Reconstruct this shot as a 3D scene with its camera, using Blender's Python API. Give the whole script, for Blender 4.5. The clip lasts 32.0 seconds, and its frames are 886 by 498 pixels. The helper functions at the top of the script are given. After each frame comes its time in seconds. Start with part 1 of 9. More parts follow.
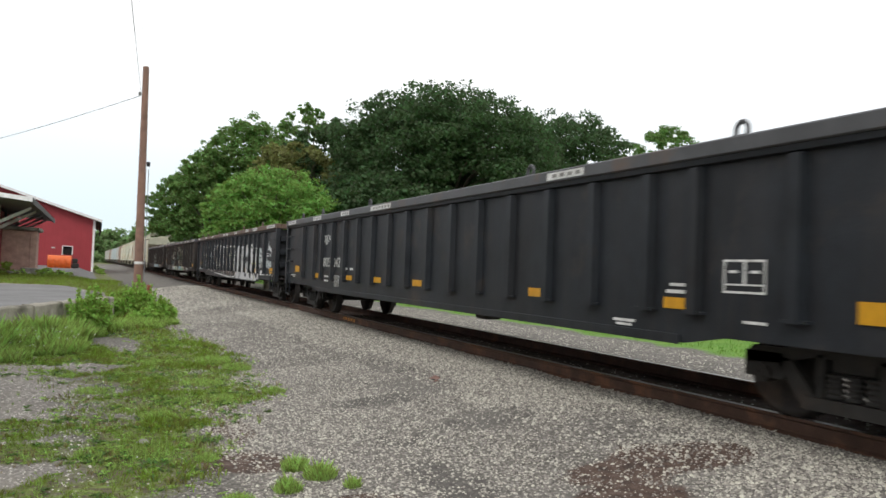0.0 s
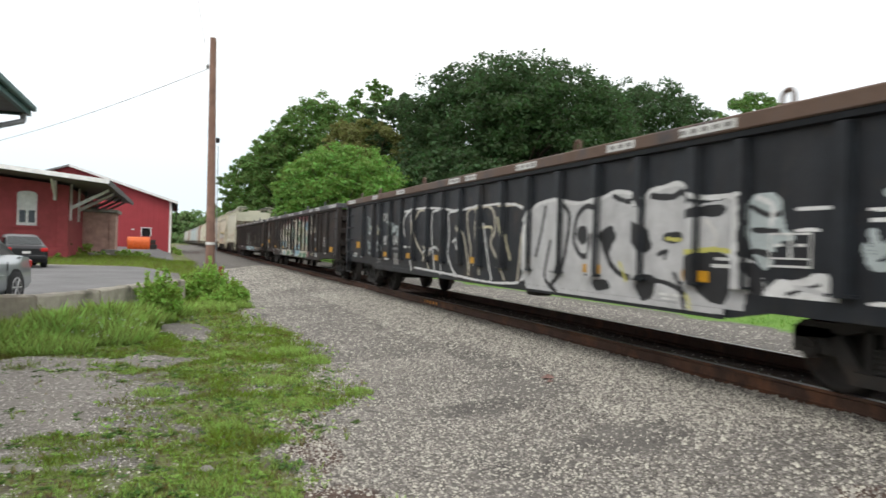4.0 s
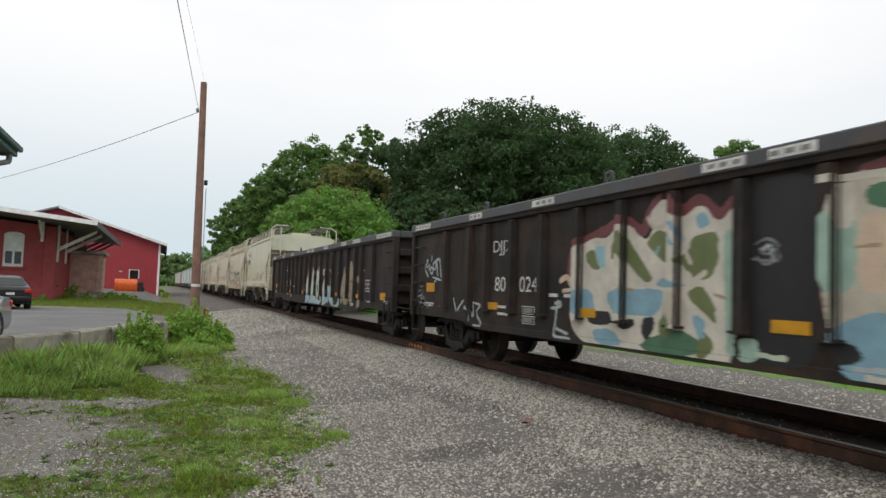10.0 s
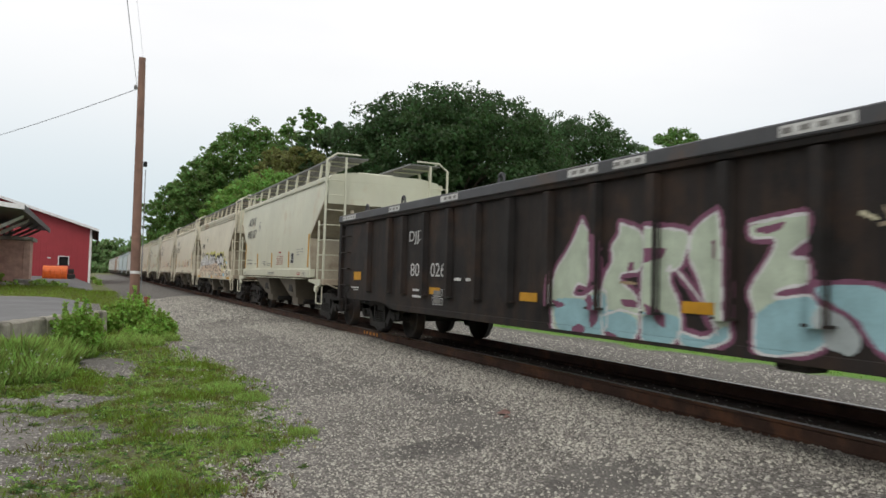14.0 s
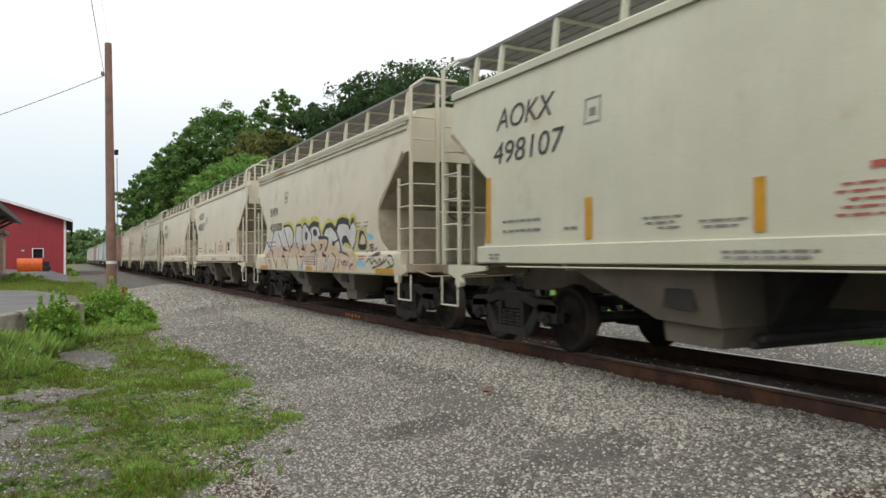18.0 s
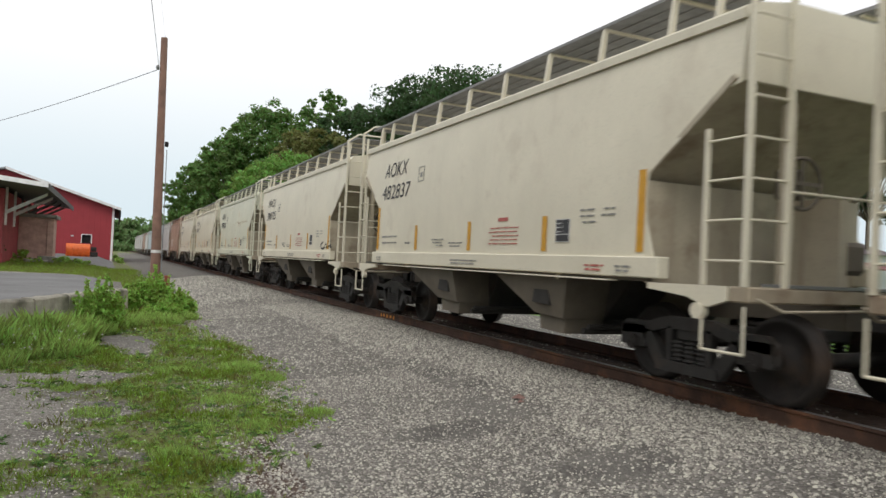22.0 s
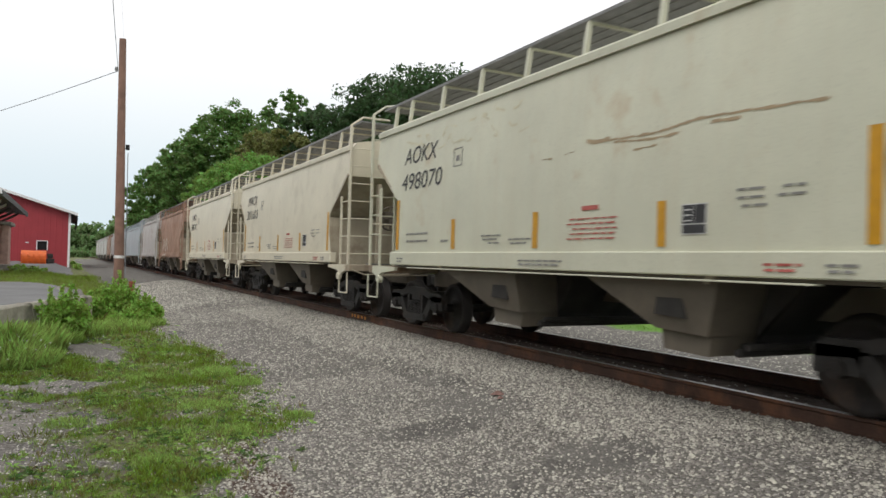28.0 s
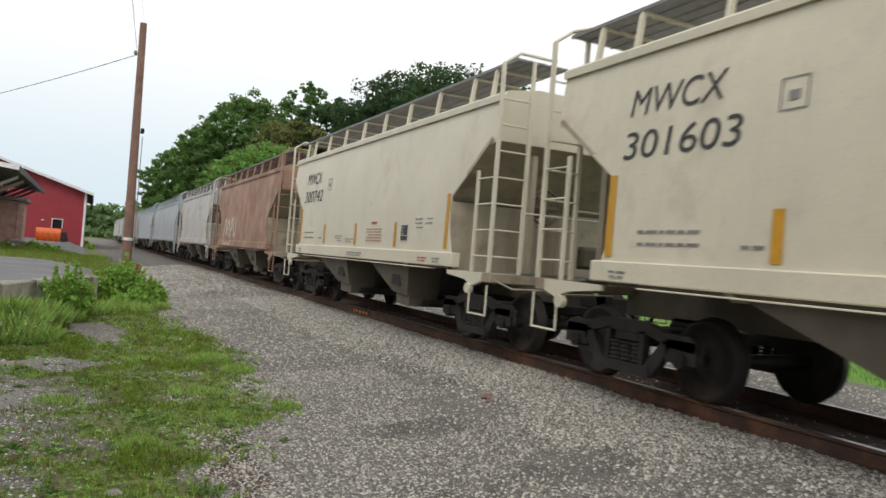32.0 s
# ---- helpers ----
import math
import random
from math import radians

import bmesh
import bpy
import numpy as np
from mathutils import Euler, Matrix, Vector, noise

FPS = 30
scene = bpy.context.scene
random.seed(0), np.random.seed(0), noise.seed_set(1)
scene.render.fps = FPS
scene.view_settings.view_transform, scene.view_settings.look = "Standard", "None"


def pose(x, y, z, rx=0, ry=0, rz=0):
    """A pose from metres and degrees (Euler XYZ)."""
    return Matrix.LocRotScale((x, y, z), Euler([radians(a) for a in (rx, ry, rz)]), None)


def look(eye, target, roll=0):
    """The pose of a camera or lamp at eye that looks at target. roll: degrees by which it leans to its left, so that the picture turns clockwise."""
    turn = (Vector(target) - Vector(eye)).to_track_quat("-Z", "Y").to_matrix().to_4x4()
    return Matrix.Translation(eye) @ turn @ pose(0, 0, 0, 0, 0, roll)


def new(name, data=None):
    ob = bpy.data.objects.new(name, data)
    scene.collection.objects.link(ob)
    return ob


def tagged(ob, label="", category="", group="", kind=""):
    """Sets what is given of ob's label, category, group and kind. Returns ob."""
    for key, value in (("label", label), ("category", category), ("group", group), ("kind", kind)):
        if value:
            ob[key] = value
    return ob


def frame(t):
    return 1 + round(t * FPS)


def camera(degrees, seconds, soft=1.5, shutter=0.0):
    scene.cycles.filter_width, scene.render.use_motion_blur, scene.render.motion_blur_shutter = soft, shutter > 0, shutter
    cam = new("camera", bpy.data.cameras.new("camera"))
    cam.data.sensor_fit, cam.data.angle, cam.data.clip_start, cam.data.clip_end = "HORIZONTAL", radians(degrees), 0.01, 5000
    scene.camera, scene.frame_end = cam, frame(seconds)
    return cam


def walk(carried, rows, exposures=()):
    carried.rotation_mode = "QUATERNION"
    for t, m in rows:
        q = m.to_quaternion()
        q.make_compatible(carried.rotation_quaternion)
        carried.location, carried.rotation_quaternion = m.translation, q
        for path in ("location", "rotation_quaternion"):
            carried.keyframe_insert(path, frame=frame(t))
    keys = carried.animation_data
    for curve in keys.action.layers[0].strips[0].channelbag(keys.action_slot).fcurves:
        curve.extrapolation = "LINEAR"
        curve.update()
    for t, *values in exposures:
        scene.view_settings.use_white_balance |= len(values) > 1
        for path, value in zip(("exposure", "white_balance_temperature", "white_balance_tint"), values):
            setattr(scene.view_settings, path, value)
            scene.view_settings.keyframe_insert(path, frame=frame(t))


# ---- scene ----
cam = camera(63.0, 32.0, shutter=0.4)
PATH = [
    (0, (-6.670, 1.416, 1.210), (-5.8035, 3.2171, 1.2731), 2.24),
    (0.5, (-6.674, 1.672, 1.199), (-5.7512, 3.4461, 1.2300), 2.19),
    (1, (-6.642, 1.912, 1.189), (-5.7126, 3.6831, 1.1892), 1.97),
    (1.5, (-6.605, 2.174, 1.186), (-5.6795, 3.9474, 1.1701), 2.02),
    (2, (-6.594, 2.473, 1.194), (-5.6085, 4.2136, 1.2047), 1.59),
    (2.5, (-6.557, 2.698, 1.200), (-5.5420, 4.4215, 1.1971), 1.70),
    (3, (-6.511, 2.891, 1.206), (-5.6293, 4.6857, 1.1980), 0.90),
    (3.5, (-6.485, 3.012, 1.209), (-5.6492, 4.8291, 1.2139), 0.89),
    (4, (-6.459, 3.036, 1.211), (-5.7604, 4.9097, 1.2058), 1.66),
    (4.5, (-6.438, 3.013, 1.211), (-5.8252, 4.9165, 1.2114), 1.76),
    (6.5, (-6.337, 2.991, 1.176), (-5.6320, 4.8601, 1.2729), 1.85),
    (7, (-6.342, 2.963, 1.185), (-5.6496, 4.8353, 1.3043), 1.80),
    (7.5, (-6.347, 2.944, 1.192), (-5.6540, 4.8156, 1.3229), 1.53),
    (8, (-6.346, 2.941, 1.196), (-5.6315, 4.8036, 1.3382), 1.53),
    (8.5, (-6.343, 2.939, 1.197), (-5.6322, 4.8027, 1.3390), 1.47),
    (9, (-6.343, 2.946, 1.194), (-5.6212, 4.8079, 1.3100), 1.39),
    (9.5, (-6.345, 2.954, 1.190), (-5.6156, 4.8127, 1.2948), 1.62),
    (10, (-6.348, 2.966, 1.189), (-5.6304, 4.8286, 1.3067), 1.99),
    (10.5, (-6.356, 2.964, 1.188), (-5.6251, 4.8227, 1.2963), 2.15),
    (11, (-6.375, 2.971, 1.187), (-5.5861, 4.8058, 1.2898), 2.31),
    (11.5, (-6.421, 3.031, 1.184), (-5.5653, 4.8359, 1.2871), 2.62),
    (12, (-6.480, 3.138, 1.179), (-5.5770, 4.9167, 1.3197), 0.91),
    (12.5, (-6.499, 3.251, 1.178), (-5.5538, 5.0095, 1.2884), 0.88),
    (13, (-6.480, 3.360, 1.183), (-5.5777, 5.1432, 1.2617), 1.17),
    (13.5, (-6.479, 3.448, 1.186), (-5.6309, 5.2565, 1.2888), 2.17),
    (14, (-6.502, 3.509, 1.186), (-5.6334, 5.3087, 1.2697), 1.73),
    (14.5, (-6.503, 3.529, 1.186), (-5.5957, 5.3103, 1.2323), 1.38),
    (16.5, (-6.479, 3.527, 1.201), (-5.5544, 5.3004, 1.2360), 1.61),
    (17, (-6.482, 3.529, 1.200), (-5.5575, 5.3020, 1.2345), 1.56),
    (17.5, (-6.483, 3.536, 1.198), (-5.5714, 5.3159, 1.2306), 2.00),
    (18, (-6.475, 3.531, 1.196), (-5.5556, 5.3076, 1.2211), -0.29),
    (18.5, (-6.473, 3.534, 1.196), (-5.5417, 5.3044, 1.2247), 0.38),
    (19, (-6.471, 3.524, 1.197), (-5.5544, 5.3017, 1.2354), 1.35),
    (19.5, (-6.475, 3.522, 1.199), (-5.5849, 5.3125, 1.2367), 1.86),
    (20, (-6.482, 3.515, 1.197), (-5.6066, 5.3123, 1.2430), 2.63),
    (20.5, (-6.485, 3.511, 1.194), (-5.6268, 5.3167, 1.2364), 2.85),
    (21, (-6.488, 3.512, 1.190), (-5.6379, 5.3214, 1.2430), 3.43),
    (21.5, (-6.490, 3.513, 1.188), (-5.6479, 5.3264, 1.2412), 3.25),
    (22, (-6.489, 3.506, 1.188), (-5.6642, 5.3273, 1.2254), 2.69),
    (22.5, (-6.493, 3.501, 1.190), (-5.6461, 5.3128, 1.2066), 2.45),
    (23, (-6.496, 3.490, 1.195), (-5.5938, 5.2751, 1.2081), 2.45),
    (23.5, (-6.497, 3.485, 1.201), (-5.5803, 5.2628, 1.2246), 2.46),
    (24, (-6.487, 3.476, 1.205), (-5.5663, 5.2510, 1.2385), 2.44),
    (24.5, (-6.474, 3.484, 1.207), (-5.5473, 5.2559, 1.2465), 2.50),
    (26.5, (-6.484, 3.481, 1.215), (-5.5609, 5.2533, 1.2968), 2.85),
    (27, (-6.507, 3.482, 1.206), (-5.5952, 5.2586, 1.3068), 2.78),
    (27.5, (-6.569, 3.510, 1.198), (-5.6622, 5.2912, 1.2808), 2.34),
    (28, (-6.620, 3.535, 1.192), (-5.7061, 5.3131, 1.2284), 1.39),
    (28.5, (-6.634, 3.548, 1.188), (-5.7301, 5.3319, 1.2070), 1.70),
    (29, (-6.615, 3.556, 1.183), (-5.7140, 5.3413, 1.1656), 2.03),
    (29.5, (-6.561, 3.550, 1.176), (-5.7019, 5.3559, 1.1653), 1.52),
    (30, (-6.497, 3.532, 1.170), (-5.6527, 5.3447, 1.1423), 2.97),
    (30.5, (-6.464, 3.535, 1.170), (-5.5706, 5.3244, 1.1902), 4.61),
    (31, (-6.455, 3.528, 1.177), (-5.5890, 5.3302, 1.2094), 5.82),
    (31.5, (-6.463, 3.498, 1.188), (-5.6090, 5.3063, 1.2390), 5.42),
    (32, (-6.480, 3.455, 1.204), (-5.5958, 5.2486, 1.2378), 4.58),
]
EXPOSURES = [(0.0, 0.32), (2.0, 0.36), (4.0, 0.45), (6.5, 0.12), (9.0, -0.02), (13.0, -0.05), (16.5, 0.1), (23.0, 0.1), (32.0, 0.1)]
walk(cam, [(t, look(eye, target, roll)) for t, eye, target, roll in PATH], EXPOSURES)

# ---------------------------------------------------------------- light
world = bpy.data.worlds.new("overcast")
scene.world = world
world.use_nodes = True
wn = world.node_tree
wn.nodes.clear()
w_out = wn.nodes.new("ShaderNodeOutputWorld")
w_bg = wn.nodes.new("ShaderNodeBackground")
w_sky = wn.nodes.new("ShaderNodeTexSky")
w_sky.sky_type, w_sky.sun_disc = "NISHITA", False
w_sky.sun_elevation, w_sky.sun_rotation = radians(52), radians(150)
w_dim = wn.nodes.new("ShaderNodeVectorMath")
w_dim.operation = "SCALE"
w_dim.inputs["Scale"].default_value = 0.11
w_co = wn.nodes.new("ShaderNodeTexCoord")
w_map = wn.nodes.new("ShaderNodeMapping")
w_map.inputs["Scale"].default_value = (1.0, 1.0, 3.0)
w_noise = wn.nodes.new("ShaderNodeTexNoise")
w_noise.inputs["Scale"].default_value, w_noise.inputs["Detail"].default_value = 1.6, 5.0
w_ramp = wn.nodes.new("ShaderNodeValToRGB")
w_ramp.color_ramp.elements[0].position, w_ramp.color_ramp.elements[0].color = 0.25, (0.86, 0.86, 0.86, 1)
w_ramp.color_ramp.elements[1].position, w_ramp.color_ramp.elements[1].color = 0.60, (1, 1, 1, 1)
w_mix = wn.nodes.new("ShaderNodeMix")
w_mix.data_type = "RGBA"
w_mix.inputs["B"].default_value = (1.03, 1.03, 1.04, 1)
wn.links.new(w_sky.outputs[0], w_dim.inputs[0])
wn.links.new(w_co.outputs["Generated"], w_map.inputs[0])
wn.links.new(w_map.outputs[0], w_noise.inputs["Vector"])
wn.links.new(w_noise.outputs["Fac"], w_ramp.inputs[0])
wn.links.new(w_ramp.outputs[0], w_mix.inputs["Factor"])
wn.links.new(w_dim.outputs[0], w_mix.inputs["A"])
w_sep = wn.nodes.new("ShaderNodeSeparateXYZ")
w_low = wn.nodes.new("ShaderNodeMapRange")
w_low.inputs["From Min"].default_value, w_low.inputs["From Max"].default_value = 0.03, 0.33
w_low.interpolation_type = "SMOOTHSTEP"
w_haze = wn.nodes.new("ShaderNodeMix")
w_haze.data_type = "RGBA"
w_haze.inputs["A"].default_value = (0.68, 0.785, 0.84, 1)
wn.links.new(w_co.outputs["Generated"], w_sep.inputs[0])
wn.links.new(w_sep.outputs["Z"], w_low.inputs[0])
wn.links.new(w_low.outputs[0], w_haze.inputs["Factor"])
wn.links.new(w_mix.outputs["Result"], w_haze.inputs["B"])
wn.links.new(w_haze.outputs["Result"], w_bg.inputs["Color"])
wn.links.new(w_bg.outputs[0], w_out.inputs[0])
w_bg.inputs["Strength"].default_value = 1.0

sun = new("sun", bpy.data.lights.new("sun", "SUN"))
sun.data.energy, sun.data.angle, sun.data.color = 0.9, radians(25), (1.0, 0.96, 0.9)
sun.matrix_world = look((-20, -20, 40), (0, 10, 0))


# ---------------------------------------------------------------- builders
class Solid:
    """A mesh in the making: corners and faces, each face with a material slot."""

    def __init__(self):
        self.v, self.f, self.m, self.smooth = [], [], [], []

    def add(self, verts, faces, slot=0, smooth=False):
        n = len(self.v)
        self.v += [tuple(p) for p in verts]
        self.f += [tuple(i + n for i in f) for f in faces]
        self.m += [slot] * len(faces)
        self.smooth += [smooth] * len(faces)
        return self

    def box(self, x0, x1, y0, y1, z0, z1, c=0.0, slot=0):
        if c <= 0:
            p = [(x, y, z) for x in (x0, x1) for y in (y0, y1) for z in (z0, z1)]
            return self.add(p, [(0, 1, 3, 2), (4, 6, 7, 5), (0, 4, 5, 1), (2, 3, 7, 6), (0, 2, 6, 4), (1, 5, 7, 3)], slot)
        lo, hi = (x0, y0, z0), (x1, y1, z1)
        c = min(c, *(0.45 * (b - a) for a, b in zip(lo, hi)))
        verts, idx = [], {}
        for s in [(a, b, d) for a in (0, 1) for b in (0, 1) for d in (0, 1)]:
            for ax in range(3):
                p = [(hi[k] if s[k] else lo[k]) if k == ax else ((hi[k] - c) if s[k] else (lo[k] + c)) for k in range(3)]
                idx[s, ax] = len(verts)
                verts.append(p)
        faces = []
        for ax in range(3):
            b, d = [k for k in range(3) if k != ax]
            for side in (0, 1):
                ring = []
                for sb, sd in ((0, 0), (1, 0), (1, 1), (0, 1)):
                    s = [0, 0, 0]
                    s[ax], s[b], s[d] = side, sb, sd
                    ring.append(idx[tuple(s), ax])
                faces.append(ring)
            for sb in (0, 1):
                for sd in (0, 1):
                    s0, s1 = [0, 0, 0], [0, 0, 0]
                    s0[ax], s1[ax] = 0, 1
                    s0[b] = s1[b] = sb
                    s0[d] = s1[d] = sd
                    faces.append([idx[tuple(s0), b], idx[tuple(s0), d], idx[tuple(s1), d], idx[tuple(s1), b]])
        for s in [(a, b, d) for a in (0, 1) for b in (0, 1) for d in (0, 1)]:
            faces.append([idx[s, 0], idx[s, 1], idx[s, 2]])
        return self.add(verts, faces, slot)

    def prism(self, poly, axis, a, b, slot=0):
        """A flat outline, pushed along an axis from a to b."""
        def place(p, h):
            q = list(p)
            q.insert(axis, h)
            return q
        n = len(poly)
        verts = [place(p, a) for p in poly] + [place(p, b) for p in poly]
        faces = [tuple(range(n)), tuple(range(2 * n - 1, n - 1, -1))] + [(i, (i + 1) % n, n + (i + 1) % n, n + i) for i in range(n)]
        return self.add(verts, faces, slot)

    def rod(self, p, q, r, n=8, r2=None, slot=0, smooth=True, caps=True):
        p, q = Vector(p), Vector(q)
        way = (q - p).normalized()
        side = way.orthogonal().normalized()
        up = way.cross(side)
        r2 = r if r2 is None else r2
        ring = [(math.cos(2 * math.pi * k / n), math.sin(2 * math.pi * k / n)) for k in range(n)]
        verts = [p + (side * c + up * s) * r for c, s in ring] + [q + (side * c + up * s) * r2 for c, s in ring]
        self.add(verts, [(k, (k + 1) % n, n + (k + 1) % n, n + k) for k in range(n)], slot, smooth)
        if caps:
            self.add(verts[:n], [tuple(range(n - 1, -1, -1))], slot)
            self.add(verts[n:], [tuple(range(n))], slot)
        return self

    def bar(self, pts, r, n=6, slot=0):
        for a, b in zip(pts, pts[1:]):
            self.rod(a, b, r, n, slot=slot)
        return self

    def lathe(self, rings, axis=0, n=24, slot=0, smooth=True):
        """Rings of (place along the axis, radius)."""
        verts = []
        for h, r in rings:
            for k in range(n):
                a = 2 * math.pi * k / n
                q = [r * math.cos(a), r * math.sin(a)]
                q.insert(axis, h)
                verts.append(q)
        faces = [(i * n + k, i * n + (k + 1) % n, (i + 1) * n + (k + 1) % n, (i + 1) * n + k) for i in range(len(rings) - 1) for k in range(n)]
        self.add(verts, faces, slot, smooth)
        self.add(verts[:n], [tuple(range(n - 1, -1, -1))], slot)
        return self.add(verts[-n:], [tuple(range(n))], slot)

    def moved(self, m):
        self.v = [tuple(m @ Vector(p)) for p in self.v]
        return self

    def mesh(self, name, *mats):
        me = bpy.data.meshes.new(name)
        me.from_pydata(self.v, [], self.f)
        me.polygons.foreach_set("material_index", self.m)
        me.polygons.foreach_set("use_smooth", self.smooth)
        for m in mats:
            me.materials.append(m)
        bm = bmesh.new()
        bm.from_mesh(me)
        if len(bm.faces) < 20000:
            bmesh.ops.recalc_face_normals(bm, faces=bm.faces)
        bm.to_mesh(me)
        bm.free()
        me.update()
        return me


def part(name, solid, material, parent=None, label="", at=None):
    mats = material if isinstance(material, (list, tuple)) else [material]
    ob = new(name, solid.mesh(name, *mats) if isinstance(solid, Solid) else solid)
    if parent is not None:
        ob.parent = parent
    if at is not None:
        ob.matrix_basis = at
    if label:
        ob["label"] = label
    return ob


def group_thing(name, label, category, at=None, group="", kind=""):
    ob = new(name)
    ob.empty_display_size = 0.2
    if at is not None:
        ob.matrix_basis = at
    return tagged(ob, label, category, group, kind)


# ---------------------------------------------------------------- materials
def mat(name, color, rough=0.7, metal=0.0, dark=0.75, scale=6.0, fine=80.0, bump=0.15, stain=None, stain_amount=0.4, stain_scale=1.5, streak=0.0, per_object=0.0, coat=0.0, bump_dist=0.01, spec=0.5):
    """Paint, steel, stone or earth: a base colour with a coarse and a fine grain, stains or rust in patches, and relief."""
    m = bpy.data.materials.new(name)
    m.use_nodes = True
    t = m.node_tree
    b = t.nodes["Principled BSDF"]
    b.inputs["Roughness"].default_value, b.inputs["Metallic"].default_value = rough, metal
    b.inputs["Coat Weight"].default_value = coat
    b.inputs["Specular IOR Level"].default_value = spec
    co = t.nodes.new("ShaderNodeTexCoord")
    src = co.outputs["Object"]

    def noise_node(sc, detail, stretch=None):
        v = src
        if stretch:
            mp = t.nodes.new("ShaderNodeMapping")
            mp.inputs["Scale"].default_value = stretch
            t.links.new(src, mp.inputs[0])
            v = mp.outputs[0]
        n = t.nodes.new("ShaderNodeTexNoise")
        n.inputs["Scale"].default_value, n.inputs["Detail"].default_value, n.inputs["Roughness"].default_value = sc, detail, 0.62
        t.links.new(v, n.inputs["Vector"])
        return n.outputs["Fac"]

    def blend(a, bcol, fac, kind="MIX"):
        x = t.nodes.new("ShaderNodeMix")
        x.data_type, x.blend_type = "RGBA", kind
        for sock, val in (("A", a), ("B", bcol)):
            if isinstance(val, tuple):
                x.inputs[sock].default_value = (*val[:3], 1)
            else:
                t.links.new(val, x.inputs[sock])
        if isinstance(fac, float):
            x.inputs["Factor"].default_value = fac
        else:
            t.links.new(fac, x.inputs["Factor"])
        return x.outputs["Result"]

    def ramp(v, lo, hi):
        r = t.nodes.new("ShaderNodeMapRange")
        r.inputs["From Min"].default_value, r.inputs["From Max"].default_value = lo, hi
        t.links.new(v, r.inputs["Value"])
        return r.outputs[0]

    coarse, grain = noise_node(scale, 4), noise_node(fine, 3)
    c = blend(tuple(v * dark for v in color), tuple(min(1, v * (2 - dark)) for v in color), ramp(coarse, 0.3, 0.7))
    c = blend(c, tuple(v * 0.6 for v in color), ramp(grain, 0.55, 0.85))
    if stain:
        c = blend(c, stain, ramp(noise_node(stain_scale, 6), 0.62 - 0.25 * stain_amount, 0.80 - 0.15 * stain_amount))
    if streak > 0:
        s = noise_node(3.0, 5, (1.0, 2.2, 0.12))
        dirt = stain or tuple(v * 0.4 for v in color)
        k = t.nodes.new("ShaderNodeMath")
        k.operation = "MULTIPLY"
        k.inputs[1].default_value = streak
        t.links.new(ramp(s, 0.45, 0.75), k.inputs[0])
        c = blend(c, dirt, k.outputs[0])
    if per_object > 0:
        info = t.nodes.new("ShaderNodeObjectInfo")
        hv = t.nodes.new("ShaderNodeHueSaturation")
        r = t.nodes.new("ShaderNodeMapRange")
        r.inputs["To Min"].default_value, r.inputs["To Max"].default_value = 1 - per_object, 1 + per_object
        t.links.new(info.outputs["Random"], r.inputs["Value"])
        t.links.new(r.outputs[0], hv.inputs["Value"])
        t.links.new(c, hv.inputs["Color"])
        c = hv.outputs[0]
    t.links.new(c, b.inputs["Base Color"])
    if bump > 0:
        bp = t.nodes.new("ShaderNodeBump")
        bp.inputs["Strength"].default_value, bp.inputs["Distance"].default_value = bump, bump_dist
        mixv = t.nodes.new("ShaderNodeMath")
        mixv.operation = "ADD"
        t.links.new(coarse, mixv.inputs[0])
        t.links.new(grain, mixv.inputs[1])
        t.links.new(mixv.outputs[0], bp.inputs["Height"])
        t.links.new(bp.outputs[0], b.inputs["Normal"])
    return m


M_RAIL = mat("rail_steel", (0.085, 0.045, 0.03), 0.75, 0.2, 0.7, 3, 60, 0.3, stain=(0.2, 0.085, 0.04), stain_amount=0.4)
M_RAILTOP = mat("polished_rail_top", (0.42, 0.40, 0.38), 0.35, 0.9, 0.85, 4, 90, 0.05)
M_TIE = mat("creosote_timber", (0.06, 0.045, 0.035), 0.9, 0, 0.6, 5, 40, 0.5, per_object=0.3)
M_BLACK = mat("gondola_black_paint", (0.0175, 0.0205, 0.025), 0.5, 0, 0.6, 1.6, 50, 0.14, bump_dist=0.02, stain=(0.05, 0.04, 0.034), stain_amount=0.25, streak=0.25, spec=0.3)
M_BROWNBLACK = mat("gondola_rusty_black", (0.0185, 0.016, 0.015), 0.68, 0, 0.5, 1.8, 50, 0.3, stain=(0.055, 0.032, 0.021), stain_amount=0.45, streak=0.5, spec=0.3)
M_CHORD = mat("gondola_top_chord", (0.06, 0.061, 0.065), 0.5, 0, 0.75, 2, 50, 0.1, stain=(0.11, 0.065, 0.04), stain_amount=0.3)
M_CHORD_RUST = mat("rusty_top_chord", (0.13, 0.08, 0.055), 0.7, 0, 0.7, 1.5, 50, 0.2, stain=(0.05, 0.05, 0.055), stain_amount=0.6)
M_UNDER = mat("grimy_underframe", (0.03, 0.027, 0.024), 0.8, 0, 0.65, 4, 50, 0.3)
M_TRUCK = mat("truck_casting", (0.021, 0.019, 0.017), 0.72, 0.1, 0.65, 5, 60, 0.35, stain=(0.06, 0.04, 0.028), stain_amount=0.3)
M_WHEEL = mat("wheel_steel", (0.024, 0.020, 0.018), 0.65, 0.3, 0.7, 5, 60, 0.2, stain=(0.09, 0.055, 0.035), stain_amount=0.35)
M_YELLOW = mat("reflective_yellow", (0.56, 0.28, 0.01), 0.45, 0, 0.85, 8, 90, 0.05)
M_WHITE = mat("stencil_white", (0.62, 0.62, 0.60), 0.6, 0, 0.75, 9, 60, 0.05)
